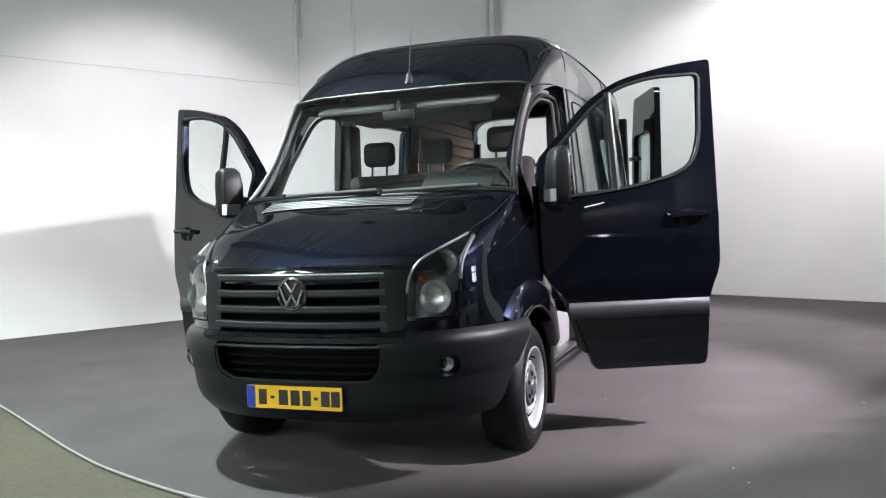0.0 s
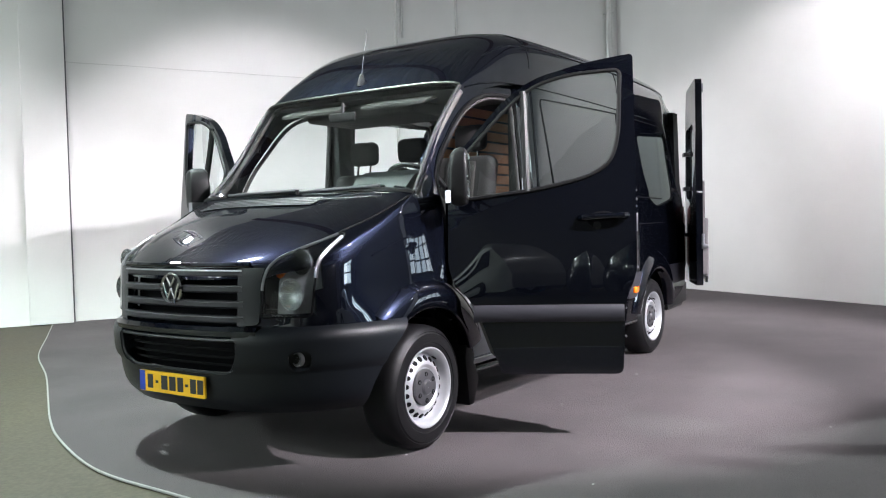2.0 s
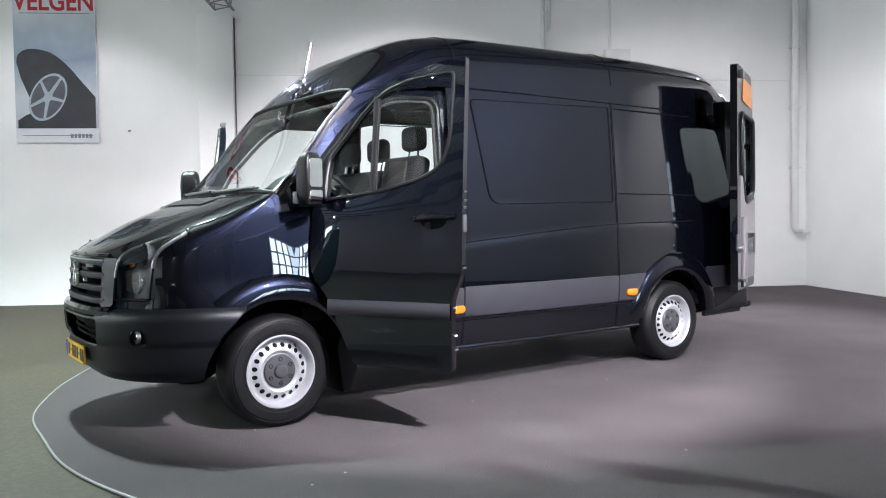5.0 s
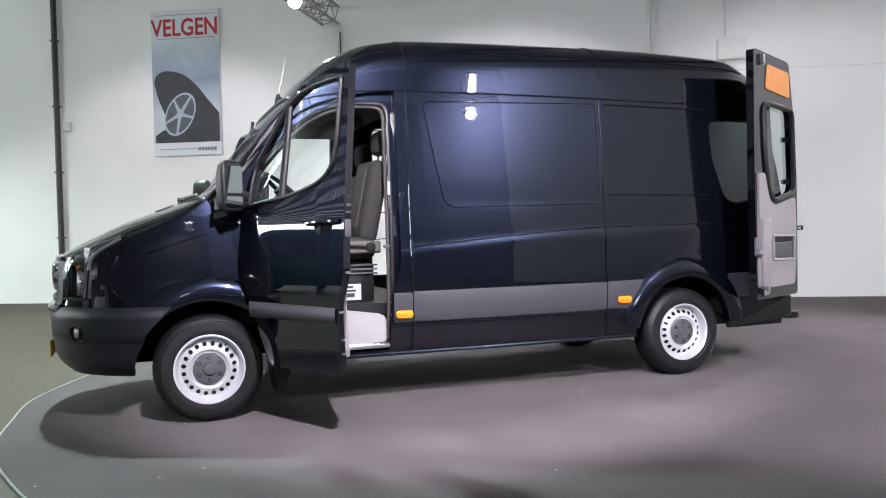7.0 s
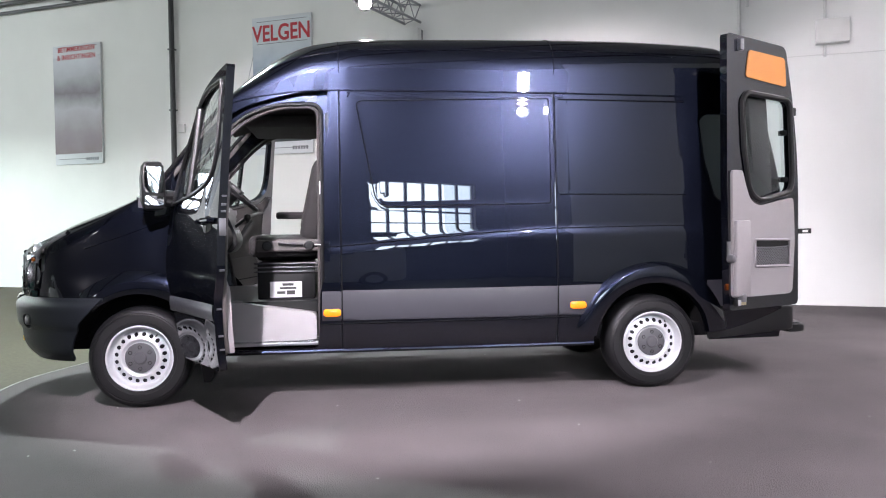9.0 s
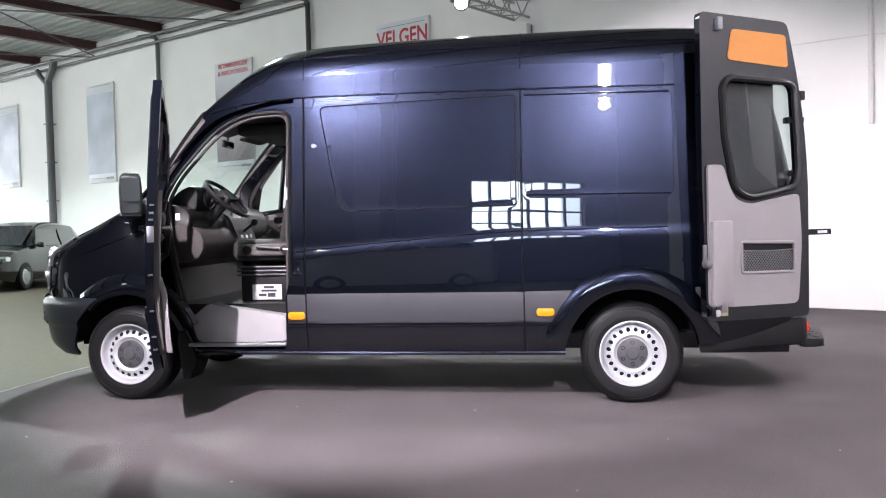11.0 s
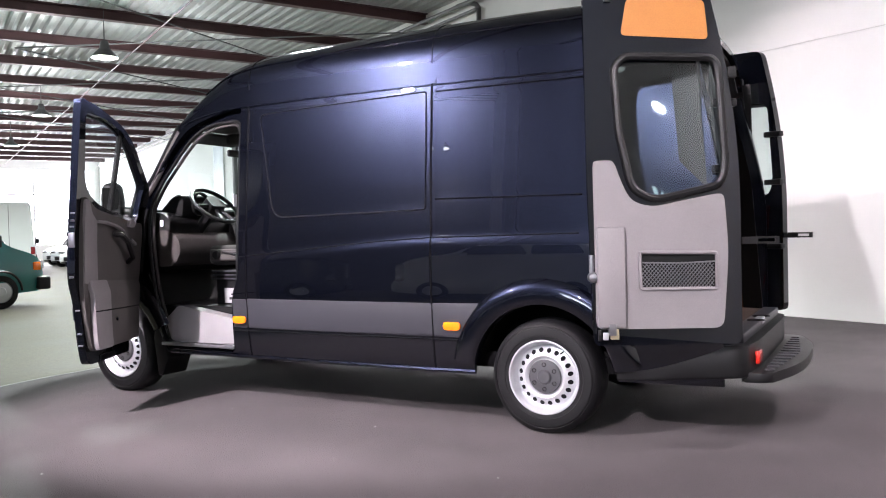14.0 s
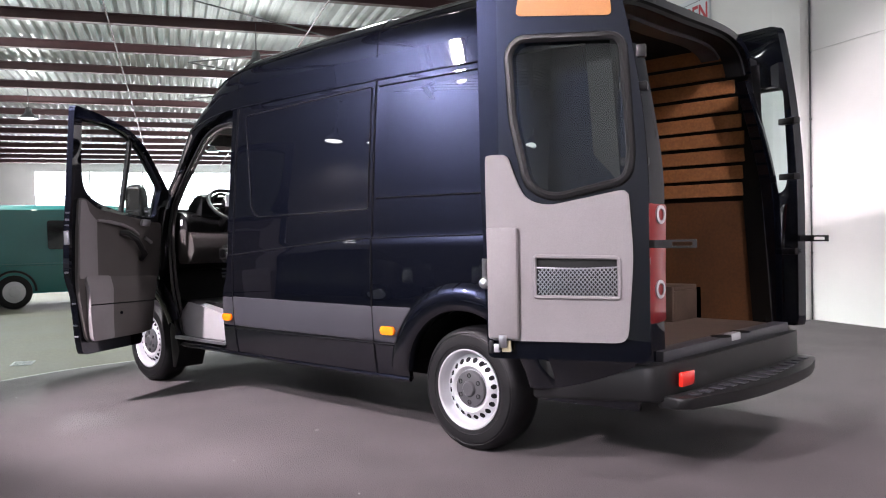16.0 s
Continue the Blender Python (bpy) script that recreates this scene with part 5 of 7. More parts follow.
    b = bmesh.new()
    prism(b, rounded([on(u, v)[::2] for u, v in ((0.58, 2.455), (0.175, 2.43), (0.155, 2.22), (0.615, 2.26))], 0.03), "y", side * 0.001, side * 0.008)
    part("board_panel", b, BOARD, door, "orange-brown hardboard panel")
    b = bmesh.new()
    tube(b, [on(0.79, 1.09, 0.0), on(0.79, 0.95, 0.0)], 0.014, 8)
    part("lock_bar", b, SATIN, door, "metal locking bar")
    b = bmesh.new()
    lathe(b, [(0.001, 0.05), (0.022, 0.045), (0.03, 0.02), (0.03, 0.0)], on(0.785, 0.97, 0.0), "y", 14, side)
    part("lock_knob", b, SATIN, door, "worn metal lock knob")
    b = bmesh.new()
    block(b, *[tuple(sorted(q)[0] if i == 0 else sorted(q)[1] for q in zip(on(0.66, 2.44, 0.0), on(0.70, 2.52, 0.03))) for i in (0, 1)], 0.004)
    part("latch", b, SATIN, door, "metal door latch")
    b = bmesh.new()
    block(b, *[tuple(sorted(q)[0] if i == 0 else sorted(q)[1] for q in zip(on(0.67, 0.66, 0.0), on(0.71, 0.72, 0.06))) for i in (0, 1)], 0.004)
    part("latch", b, SATIN, door, "metal door latch")
    for z in (0.85, 1.45, 2.05) if side > 0 else ():
        b = bmesh.new()
        block(b, *[tuple(sorted(q)[0] if i == 0 else sorted(q)[1] for q in zip(on(0.004, z - 0.03, -0.05), on(0.05, z + 0.03, -0.015))) for i in (0, 1)], 0.006)
        part("hinge", b, BLACK, door)
    for z in (1.07, 1.54, 1.89):
        b = bmesh.new()
        block(b, *[tuple(sorted(q)[0] if i == 0 else sorted(q)[1] for q in zip(on(0.0, z - 0.02, -0.03), on(0.13, z + 0.02, -0.085))) for i in (0, 1)], 0.006)
        part("hinge_arm", b, BLACK, door, "black hinge arm")
    for u, v, w, h, mat in ((0.655, 0.665, 0.045, 0.055, ZINC), (0.71, 0.655, 0.03, 0.04, STEEL), (0.745, 0.66, 0.02, 0.06, BLACK)):
        b = bmesh.new()
        block(b, *[tuple(sorted(q)[0] if i == 0 else sorted(q)[1] for q in zip(on(u, v - h / 2, 0.022), on(u + w, v + h / 2, 0.045))) for i in (0, 1)], 0.004)
        part("latch_bracket", b, mat, door, "metal latch bracket at the door's foot")
    b = bmesh.new()
    for u0, u1, z0, z1 in ((-0.21, 0.03, 1.131, 1.141), (-0.21, 0.03, 1.159, 1.169), (-0.21, -0.19, 1.141, 1.159), (-0.10, 0.03, 1.141, 1.159)):
        block(b, *[tuple(sorted(q)[0] if i == 0 else sorted(q)[1] for q in zip(on(u0, z0, -0.045), on(u1, z1, -0.032))) for i in (0, 1)])
    part("check_strap", b, BLACK, door, "black door check strap")
    return door


rear_door(1, pose(-2.978, 0.958, 0, 0, 0, 24.5))
rear_door(-1, pose(-3.018, -0.940, 0, 0, 0, -24.5))


# ---- the front of the van ----
def bumper_point(u, v, off=0.0):
    """u runs along the bumper from one wheel arch to the other, v is the height."""
    phi = math.pi / 2 - u / 0.77
    w, b = keyed(W_KEYS, v) - 0.012, keyed(NOSE, v) - 1.9
    c = math.cos(phi)
    out = keyed([(0.33, -0.03), (0.40, 0.0), (0.55, 0.008), (0.565, 0.022), (0.60, 0.028), (0.70, 0.026), (0.73, 0.014), (0.75, -0.012)], v) + off
    return (1.9 + (b + out) * math.sin(phi), math.copysign((w + out) * abs(c) ** (2 / 2.9), c), v)


b = bmesh.new()
INTAKE = rounded([(-0.205, 0.530), (0.205, 0.530), (0.245, 0.60), (0.25, 0.705), (-0.25, 0.705), (-0.245, 0.60)], [0.03, 0.03, 0.05, 0.01, 0.01, 0.05])
FOGS = [rounded([(s * 0.470, 0.562), (s * 0.470, 0.650), (s * 0.572, 0.650), (s * 0.572, 0.562)], 0.042) for s in (1, -1)]
sheet(b, rounded([(-0.83, 0.335), (0.83, 0.335), (0.875, 0.45), (0.945, 0.60), (1.03, 0.70), (1.08, 0.75), (0.36, 0.75), (0.30, 0.718), (-0.30, 0.718), (-0.36, 0.75), (-1.08, 0.75), (-1.03, 0.70), (-0.945, 0.60), (-0.875, 0.45)], 0.01), [dense(INTAKE, 0.02)] + [dense(q, 0.02) for q in FOGS], bumper_point, 0.018)
bumper = part("front_bumper", b, BUMPER, VAN, "dark grey plastic front bumper", 45)
sol = bumper.modifiers.new("thickness", "SOLIDIFY")
sol.thickness, sol.offset = 0.02, 1
for s in (1, -1):
    b = bmesh.new()
    sheet(b, FOGS[0 if s > 0 else 1], [], lambda u, v: bumper_point(u, v, -0.004), 0.03)
    part("fog_recess", b, BLACK, bumper, "black fog lamp recess")
    fx, fy, fz = bumper_point(s * 0.52, 0.606, -0.006)
    b = bmesh.new()
    lathe(b, [(0.034, 0.0), (0.036, 0.02), (0.032, 0.024), (0.026, 0.008), (0.001, 0.002)], (fx, fy, fz), "x", 24)
    part("fog_lamp", b, SATIN, bumper, "round front fog lamp")
    b = bmesh.new()
    lathe(b, [(0.031, 0.022), (0.02, 0.027), (0.001, 0.030)], (fx, fy, fz), "x", 24)
    part("lens", b, LENS, bumper, "clear fog lamp lens")
b = bmesh.new()
sheet(b, rounded([(-0.28, 0.51), (0.28, 0.51), (0.28, 0.74), (-0.28, 0.74)], 0.01), [], lambda u, v: bumper_point(u, v, -0.10), 0.05)
part("intake_back", b, SEAM, bumper)
for z in (0.565, 0.605, 0.645, 0.685):
    b = bmesh.new()
    tube(b, [bumper_point(-0.26 + 0.52 * k / 14, z, -0.06) for k in range(15)], 0.007, 6)
    part("intake_bar", b, HOUSING, bumper, "black bar in the lower intake")
b = bmesh.new()
tube(b, [bumper_point(u, v, 0.004) for u, v in dense(INTAKE, 0.03)], 0.010, 6, True)
part("intake_lip", b, BUMPER, bumper)

for s in (1, -1):
    b = bmesh.new()
    tube(b, [bumper_point(s * (0.60 + 0.33 * k / 10), 0.592 + 0.012 * k / 10, -0.0005) for k in range(11)], 0.006, 6)
    part("bumper_crease", b, TRIM, bumper, "raised line on the bumper corner")

# plate
plate = part("number_plate", prism(bmesh.new(), rounded([(-0.26, 0.402), (0.26, 0.402), (0.26, 0.513), (-0.26, 0.513)], 0.008), "x", 2.812, 2.823), YELLOW, VAN, "yellow number plate with dark bars")
b = bmesh.new()
block(b, (2.8235, -0.258, 0.404), (2.8245, -0.213, 0.511))
part("plate_strip", b, BLUE, plate, "blue strip at the plate's end")
for k, (c, w) in enumerate(((-0.225, 0.045), (-0.170, 0.022), (-0.110, 0.05), (-0.045, 0.05), (0.018, 0.045), (0.068, 0.022), (0.118, 0.045), (0.172, 0.045))):
    b = bmesh.new()
    h = 0.037 if w > 0.03 else 0.007
    block(b, (2.8235, c + 0.055 - w / 2, 0.4575 - h), (2.8245, c + 0.055 + w / 2, 0.4575 + h))
    part("plate_bar", b, INK, plate)

# grille
grille = part("grille", sheet(bmesh.new(), rounded([(-0.50, 0.765), (0.50, 0.765), (0.48, 1.075), (-0.48, 1.075)], 0.02), [], lambda u, v: nose_point(u, v, -0.10), 0.05), HOUSING, VAN, "dark grey slatted radiator grille")
for z, half in ((0.803, 0.475), (0.878, 0.47), (0.955, 0.465), (1.035, 0.46)):
    b = bmesh.new()
    cols = []
    for k in range(25):
        y = -half + 2 * half * k / 24
        x, _, _ = nose_point(y, z, 0.004)
        cols.append([b.verts.new((x + dx, y, z + dz)) for dx, dz in ((-0.05, -0.018), (-0.006, -0.020), (0.006, -0.010), (0.008, 0.010), (0.0, 0.020), (-0.05, 0.016))])
    for a, c in zip(cols, cols[1:]):
        for k in range(5):
            b.faces.new((a[k], c[k], c[k + 1], a[k + 1]))
    part("slat", b, TRIM, grille, "dark grey grille slat")
    b = bmesh.new()
    tube(b, [(nose_point(-half + 2 * half * k / 24, z, 0.010)[0], -half + 2 * half * k / 24, z + 0.013) for k in range(25)], 0.0045, 6)
    part("slat_edge", b, SATIN if z > 1 else TRIM, grille, "bright edge of the top slat" if z > 1 else "")
for s in (1, -1):
    b = bmesh.new()
    sheet(b, rounded([(s * 0.44, 0.77), (s * 0.55, 0.78), (s * 0.558, 1.0), (s * 0.575, 1.062), (s * 0.44, 1.062)], 0.015), [], lambda u, v: nose_point(u, v, 0.008), 0.02)
    part("grille_side", b, BUMPER, grille, "dark grey panel beside the grille")
b = bmesh.new()
cols = []
for k in range(33):
    y = -0.555 + 1.11 * k / 32
    cols.append([b.verts.new(nose_point(y, 0.752 + dz, dx)) for dx, dz in ((-0.06, -0.042), (0.020, -0.040), (0.036, -0.028), (0.038, -0.004), (0.026, 0.018), (-0.06, 0.026))])
for a, c in zip(cols, cols[1:]):
    for k in range(5):
        b.faces.new((a[k], c[k], c[k + 1], a[k + 1]))
part("grille_bar", b, PAINT, grille, "glossy blue bar below the grille")
for s in (1, -1):
    b = bmesh.new()
    sheet(b, [(s * 0.53, 0.735), (s * 0.76, 0.735), (s * 0.76, 0.83), (s * 0.53, 0.83)], [], lambda u, v: nose_point(u, v, -0.012), 0.03)
    part("front_skirt", b, PAINT, VAN, "blue panel below the headlamps")
b = bmesh.new()
tube(b, [nose_point(-0.49 + 0.98 * k / 24, 1.074, 0.0) for k in range(25)], 0.016, 8)
part("bonnet_lip", b, PAINT, VAN, "rounded front lip of the bonnet")
lx = nose_point(0, 0.955, 0.0)[0]
b = bmesh.new()
lathe(b, [(0.081, 0.0), (0.083, 0.024), (0.076, 0.034), (0.068, 0.026)], (lx - 0.005, 0, 0.955), "x", 40)
part("badge_ring", b, CHROME, grille, "round chrome badge ring")
b = bmesh.new()
lathe(b, [(0.070, 0.018), (0.001, 0.020)], (lx - 0.005, 0, 0.955), "x", 40)
part("badge_plate", b, BLACK, grille)
for y0, z0, y1, z1 in ((-0.066, 0.030, -0.030, -0.058), (0.066, 0.030, 0.030, -0.058), (-0.030, -0.058, 0.0, 0.0), (0.030, -0.058, 0.0, 0.0), (-0.034, 0.062, 0.0, 0.012), (0.034, 0.062, 0.0, 0.012)):
    b = bmesh.new()
    tube(b, [(lx + 0.018, y0 * 0.92, 0.955 + z0 * 0.92), (lx + 0.018, y1 * 0.92, 0.955 + z1 * 0.92)], 0.0095, 6)
    part("badge_bar", b, CHROME, grille)

# headlamps
for s in (1, -1):
    outline = [(s * y, z) for y, z in HEADLIGHT]
    lamp = part("headlamp", sheet(bmesh.new(), dense(outline, 0.02), [], lambda u, v: nose_point(u, v, -0.11 + 0.06 * sstep((v - 1.10) / 0.1)), 0.02), LAMP_GREY, VAN, "large clear headlamp with a dark inside")
    for y, z, r in ((0.668, 0.925, 0.080), (0.700, 1.085, 0.066)):
        x = nose_point(s * y, z, -0.035)[0]
        b = bmesh.new()
        lathe(b, [(r, 0.05), (r * 0.92, 0.03), (r * 0.6, 0.008), (r * 0.3, 0.0), (0.001, 0.0)], (x - 0.035, s * y, z), "x", 28)
        part("reflector", b, REFLECT, lamp, "round chrome reflector")
        b = bmesh.new()
        lathe(b, [(r * 0.35, 0.0), (r * 0.34, 0.03), (r * 0.2, 0.045), (0.001, 0.05)], (x - 0.03, s * y, z), "x", 16)
        part("bulb", b, LENS, lamp)
    b = bmesh.new()
    lathe(b, [(0.03, 0.03), (0.02, 0.01), (0.001, 0.0)], (nose_point(s * 0.61, 1.05, -0.05)[0] - 0.02, s * 0.61, 1.035), "x", 16)
    part("indicator", b, ORANGE, lamp, "amber indicator bulb")
    b = bmesh.new()
    sheet(b, dense(outline, 0.02), [], lambda u, v: nose_point(u, v, 0.010), 0.02)
    lens = part("lens", b, LENS, lamp, "clear headlamp lens")
    lens.visible_shadow = False
    b = bmesh.new()
    edge = [q for q in dense(HEADLIGHT, 0.02) if q[1] > 0.93 and q[0] < 0.757]
    top = sorted(edge, key=lambda q: q[0] + q[1])
    tube(b, [nose_point(s * y, z, 0.004) for y, z in top], 0.007, 8)
    tube(b, [nose_point(s * (0.782 - 0.010 * k / 8), 1.205 - 0.20 * k / 8, 0.006) for k in range(9)], 0.011, 8)
    part("lamp_edge", b, SATIN, lamp, "silver edging of the headlamp")
    b = bmesh.new()
    tube(b, [nose_point(s * y, z, 0.004) for y, z in dense(HEADLIGHT, 0.03)], 0.006, 5, True)
    part("lamp_gap", b, SEAM, lamp)

# bonnet lines, cowl, wipers, aerial
for s in (1, -1):
    b = bmesh.new()
    tube(b, [(x, s * keyed([(1.86, 0.86), (2.1, 0.81), (2.32, 0.745)], x), top_z(x, keyed([(1.86, 0.86), (2.1, 0.81), (2.32, 0.745)], x)) + 0.001) for x in [1.86 + 0.46 * k / 20 for k in range(21)]], 0.0045, 5)
    part("bonnet_gap", b, SEAM, VAN)
    seam(dense([(1.607, 0.95), (1.607, 1.45)], 0.05, False), s, "wing_gap")
    seam(dense([(1.62, 1.30), (1.9, 1.20), (2.2, 1.10)], 0.04, False), s, "wing_crease", PAINT, 0.006)
b = bmesh.new()
cols = []
for k in range(21):
    y = -0.60 + 0.95 * k / 20
    x0 = 1.955 + 0.05 * (1 - (y / 0.85) ** 2)
    cols.append([b.verts.new((x0 + dx, y, top_z(x0 + dx, y) + 0.005)) for dx in (0, 0.05, 0.11)])
for a, c in zip(cols, cols[1:]):
    for k in range(2):
        b.faces.new((a[k], c[k], c[k + 1], a[k + 1]))
vent = part("cowl_vent", b, BLACK, VAN, "black louvred air intake on the bonnet")
for j in range(5):
    b = bmesh.new()
    pts = []
    for k in range(21):
        y = -0.60 + 0.95 * k / 20
        x = 1.955 + 0.05 * (1 - (y / 0.85) ** 2) + 0.11 * j / 4
        pts.append((x, y, top_z(x, y) + 0.009))
    tube(b, pts, 0.003, 5)
    part("louvre", b, SATIN, vent, "thin grey louvre")
for y0, y1 in ((0.10, 0.66), (-0.55, 0.06)):
    b = bmesh.new()
    pts = []
    for k in range(13):
        y = y0 + (y1 - y0) * k / 12
        x = 1.87 + 0.075 * (1 - (y / 0.85) ** 2) - 0.035 * (k / 12)
        pts.append((x, y, top_z(x, y) + 0.028))
    tube(b, pts, 0.009, 6)
    wiper = part("wiper", b, SATIN, VAN, "grey metal windscreen wiper")
    b = bmesh.new()
    tube(b, [(p[0] - 0.02, p[1] + 0.02, p[2] - 0.004) for p in pts[3:]], 0.006, 6)
    part("wiper_blade", b, RUBBER, wiper)
    b = bmesh.new()
    lathe(b, [(0.001, 0.03), (0.016, 0.026), (0.018, 0.0)], (pts[0][0], pts[0][1], pts[0][2] - 0.015), "z", 12)
    part("wiper_pivot", b, BLACK, wiper)
az = top_z(1.19, 0.0)
b = bmesh.new()
lathe(b, [(0.001, 0.055), (0.012, 0.05), (0.022, 0.02), (0.034, -0.03)], (1.19, 0.0, az), "z", 14)
aerial = part("aerial", b, BLACK, VAN, "short roof aerial on a black foot")
b = bmesh.new()
tube(b, [(1.19, 0.0, az + 0.045), (1.12, 0.0, az + 0.36)], 0.0028, 6)
part("aerial_rod", b, SATIN, aerial, "thin metal rod")

# ---- underside, sill, rear ----
b = bmesh.new()
block(b, (-2.75, -0.78, 0.36), (1.32, 0.78, 0.46))
block(b, (1.32, -0.52, 0.36), (2.45, 0.52, 0.46))
block(b, (-1.30, -0.5, 0.24), (-0.3, 0.0, 0.37), 0.03)
tube(b, [(AXLE_R, -0.8, HUB), (AXLE_R, 0.8, HUB)], 0.06, 12)
tube(b, [(AXLE_F, -0.8, HUB), (AXLE_F, 0.8, HUB)], 0.045, 12)
tube(b, [(AXLE_R, 0, HUB), (1.0, 0, 0.42)], 0.05, 12)
part("underbody", b, HOUSING, VAN, "black underbody with axles")
for s in (1, -1):
    b = bmesh.new()
    tube(b, [side_point(1.30 - 2.68 * k / 40, 0.352, s, -0.002, False) for k in range(41)], 0.016, 8)
    part("sill_edge", b, PAINT, VAN, "rounded lower sill edge")
    b = bmesh.new()
    prism(b, [(1.41, 0.62), (1.30, 0.30), (1.36, 0.16), (1.41, 0.16), (1.45, 0.45)], "y", s * 0.70, s * 0.95, 0.01) if s > 0 else prism(b, [(1.41, 0.62), (1.30, 0.30), (1.36, 0.16), (1.41, 0.16), (1.45, 0.45)], "y", -0.95, -0.70, 0.01)
    part("mud_flap", b, BLACK, VAN, "black mud flap behind the wheel")

def bumper_outline(r):
    return rounded([(-2.28, 0.93), (-2.99, 0.93 - r), (-3.02, 0.6), (-3.02, -0.6), (-2.99, -0.93 + r), (-2.28, -0.93), (-2.28, -0.90), (-2.9, -0.82), (-2.9, 0.82), (-2.28, 0.90)], [0.0, 0.08, 0.1, 0.1, 0.08, 0, 0, 0.05, 0.05, 0])
b = bmesh.new()
prism(b, bumper_outline(0.02), "z", 0.40, 0.58, 0.015)
for v in b.verts:
    if v.co.z < 0.5 and v.co.x > -2.9:
        v.co.z -= 0.05 * sstep((v.co.x + 2.9) / 0.6)
rear_bumper = part("rear_bumper", b, BLACK, VAN, "black rear bumper with a step")
b = bmesh.new()
prism(b, rounded([(-2.95, 0.86), (-3.10, 0.86), (-3.22, 0.45), (-3.24, 0.0), (-3.22, -0.45), (-3.10, -0.86), (-2.95, -0.86)], [0.02, 0.05, 0.2, 0.3, 0.2, 0.05, 0.02]), "z", 0.375, 0.43, 0.012)
part("rear_step", b, BLACK, rear_bumper, "curved black rear step")
for k in range(14):
    b = bmesh.new()
    y = -0.72 + 0.11 * k
    block(b, (-3.18 + 0.10 * abs(y), y, 0.4305), (-3.06, y + 0.05, 0.437), 0.002)
    part("tread", b, TRIM, rear_bumper, "raised tread pad")
b = bmesh.new()
block(b, (-3.036, 0.63, 0.462), (-3.012, 0.76, 0.532), 0.006)
part("red_reflector", b, REFLECTOR, rear_bumper, "red rear reflector")
for s in (1, -1):
    # corner pillar with its lamp
    b = bmesh.new()
    rings = []
    for k in range(30):
        z = 0.56 + (2.15 - 0.56) * k / 29
        y = side_y(-2.93, z, False)
        x = rear_lean(-2.93, z)
        rings.append([b.verts.new((x + dx, s * (y + dy), z)) for dx, dy in (((0.02, -0.002), (-0.012, -0.012), (-0.045, -0.06), (-0.055, -0.20), (0.06, -0.22)) if s > 0 else ((0.02, -0.002), (-0.012, -0.012), (-0.015, -0.06), (-0.005, -0.10), (0.06, -0.105)))])
    for a, c in zip(rings, rings[1:]):
        for k in range(4):
            b.faces.new((a[k], a[k + 1], c[k + 1], c[k]))
    pillar = part("rear_pillar", b, PAINT, VAN, "blue rear corner pillar", 60)
    b = bmesh.new()
    rings = []
    for k in range(16):
        z = 0.74 + (1.37 - 0.74) * k / 15
        y = side_y(-2.93, z, False)
        x = rear_lean(-2.93, z)
        e = 1.0 if 0 < k < 15 else 0.4
        rings.append([b.verts.new((x + dx * e, s * (y + dy), z)) for dx, dy in (((0.03, 0.004), (-0.03, 0.0), (-0.060, -0.05), (-0.066, -0.20), (-0.05, -0.222)) if s > 0 else ((0.12, 0.004), (0.08, 0.008), (0.04, 0.008), (0.01, 0.005), (0.004, -0.002)))])
    for a, c in zip(rings, rings[1:]):
        for k in range(4):
            b.faces.new((a[k], a[k + 1], c[k + 1], c[k]))
    lamp = part("tail_lamp", b, RED, VAN, "tall red tail lamp with round lenses", 60)
    for z in (0.93, 1.29) if s > 0 else ():
        b = bmesh.new()
        lathe(b, [(0.045, 0.0), (0.045, 0.008), (0.030, 0.010), (0.028, 0.004)], (rear_lean(-2.93, z) - 0.062, s * (side_y(-2.93, z, False) - 0.145), z), "x", 24, -1)
        part("lens_ring", b, STEEL, lamp, "pale ring in the tail lamp")
for s in (1, -1):
    b = bmesh.new()
    prism(b, [(-2.72, s * 0.845), (-2.72, s * 0.90), (-2.86, s * 0.90), (-2.86, s * 0.80)], "z", 0.58, 2.3)
    for v in b.verts:
        v.co.x += 0.14 * sstep((v.co.z - 1.3) / 1.3)
    part("door_jamb", b, BLACK, VAN, "black plastic jamb of the load door")
def arch_band(x0, x1, d0, d1, a0=0.01, a1=0.99, n=36):
    """A curved band under the rear roof edge, from x0 to x1 before it and d0 to d1 below the skin."""
    b = bmesh.new()
    rings = []
    for k in range(n + 1):
        a = math.pi * (a0 + (a1 - a0) * k / n)
        p = Vector(top_point(-2.93, a))
        towards = Vector((0, -p.y * 0.9, 1.75 - p.z)).normalized()
        rings.append([b.verts.new((p.x + x, q.y, q.z)) for x, q in ((x0, p + towards * d0), (x0, p + towards * d1), (x1, p + towards * d1), (x1, p + towards * d0))])
    for r, q in zip(rings, rings[1:]):
        for k in range(4):
            b.faces.new((r[k], r[(k + 1) % 4], q[(k + 1) % 4], q[k]))
    b.faces.new(rings[0])
    b.faces.new(rings[-1][::-1])
    return b


part("rear_roof_edge", arch_band(-0.035, 0.02, 0.004, 0.050), PAINT, VAN, "rounded rear edge of the roof", 60)
part("rear_header", arch_band(0.02, 0.12, 0.010, 0.075), BLACK, VAN, "dark curved frame over the load door", 60)
part("header_seal", arch_band(0.0, 0.02, 0.050, 0.075), RUBBER, VAN, "black rubber seal round the load door", 60)
part("header_cover", arch_band(0.12, 0.24, 0.055, 0.10, 0.14, 0.86), TRIM, VAN, "grey plastic cover inside the roof edge", 60)

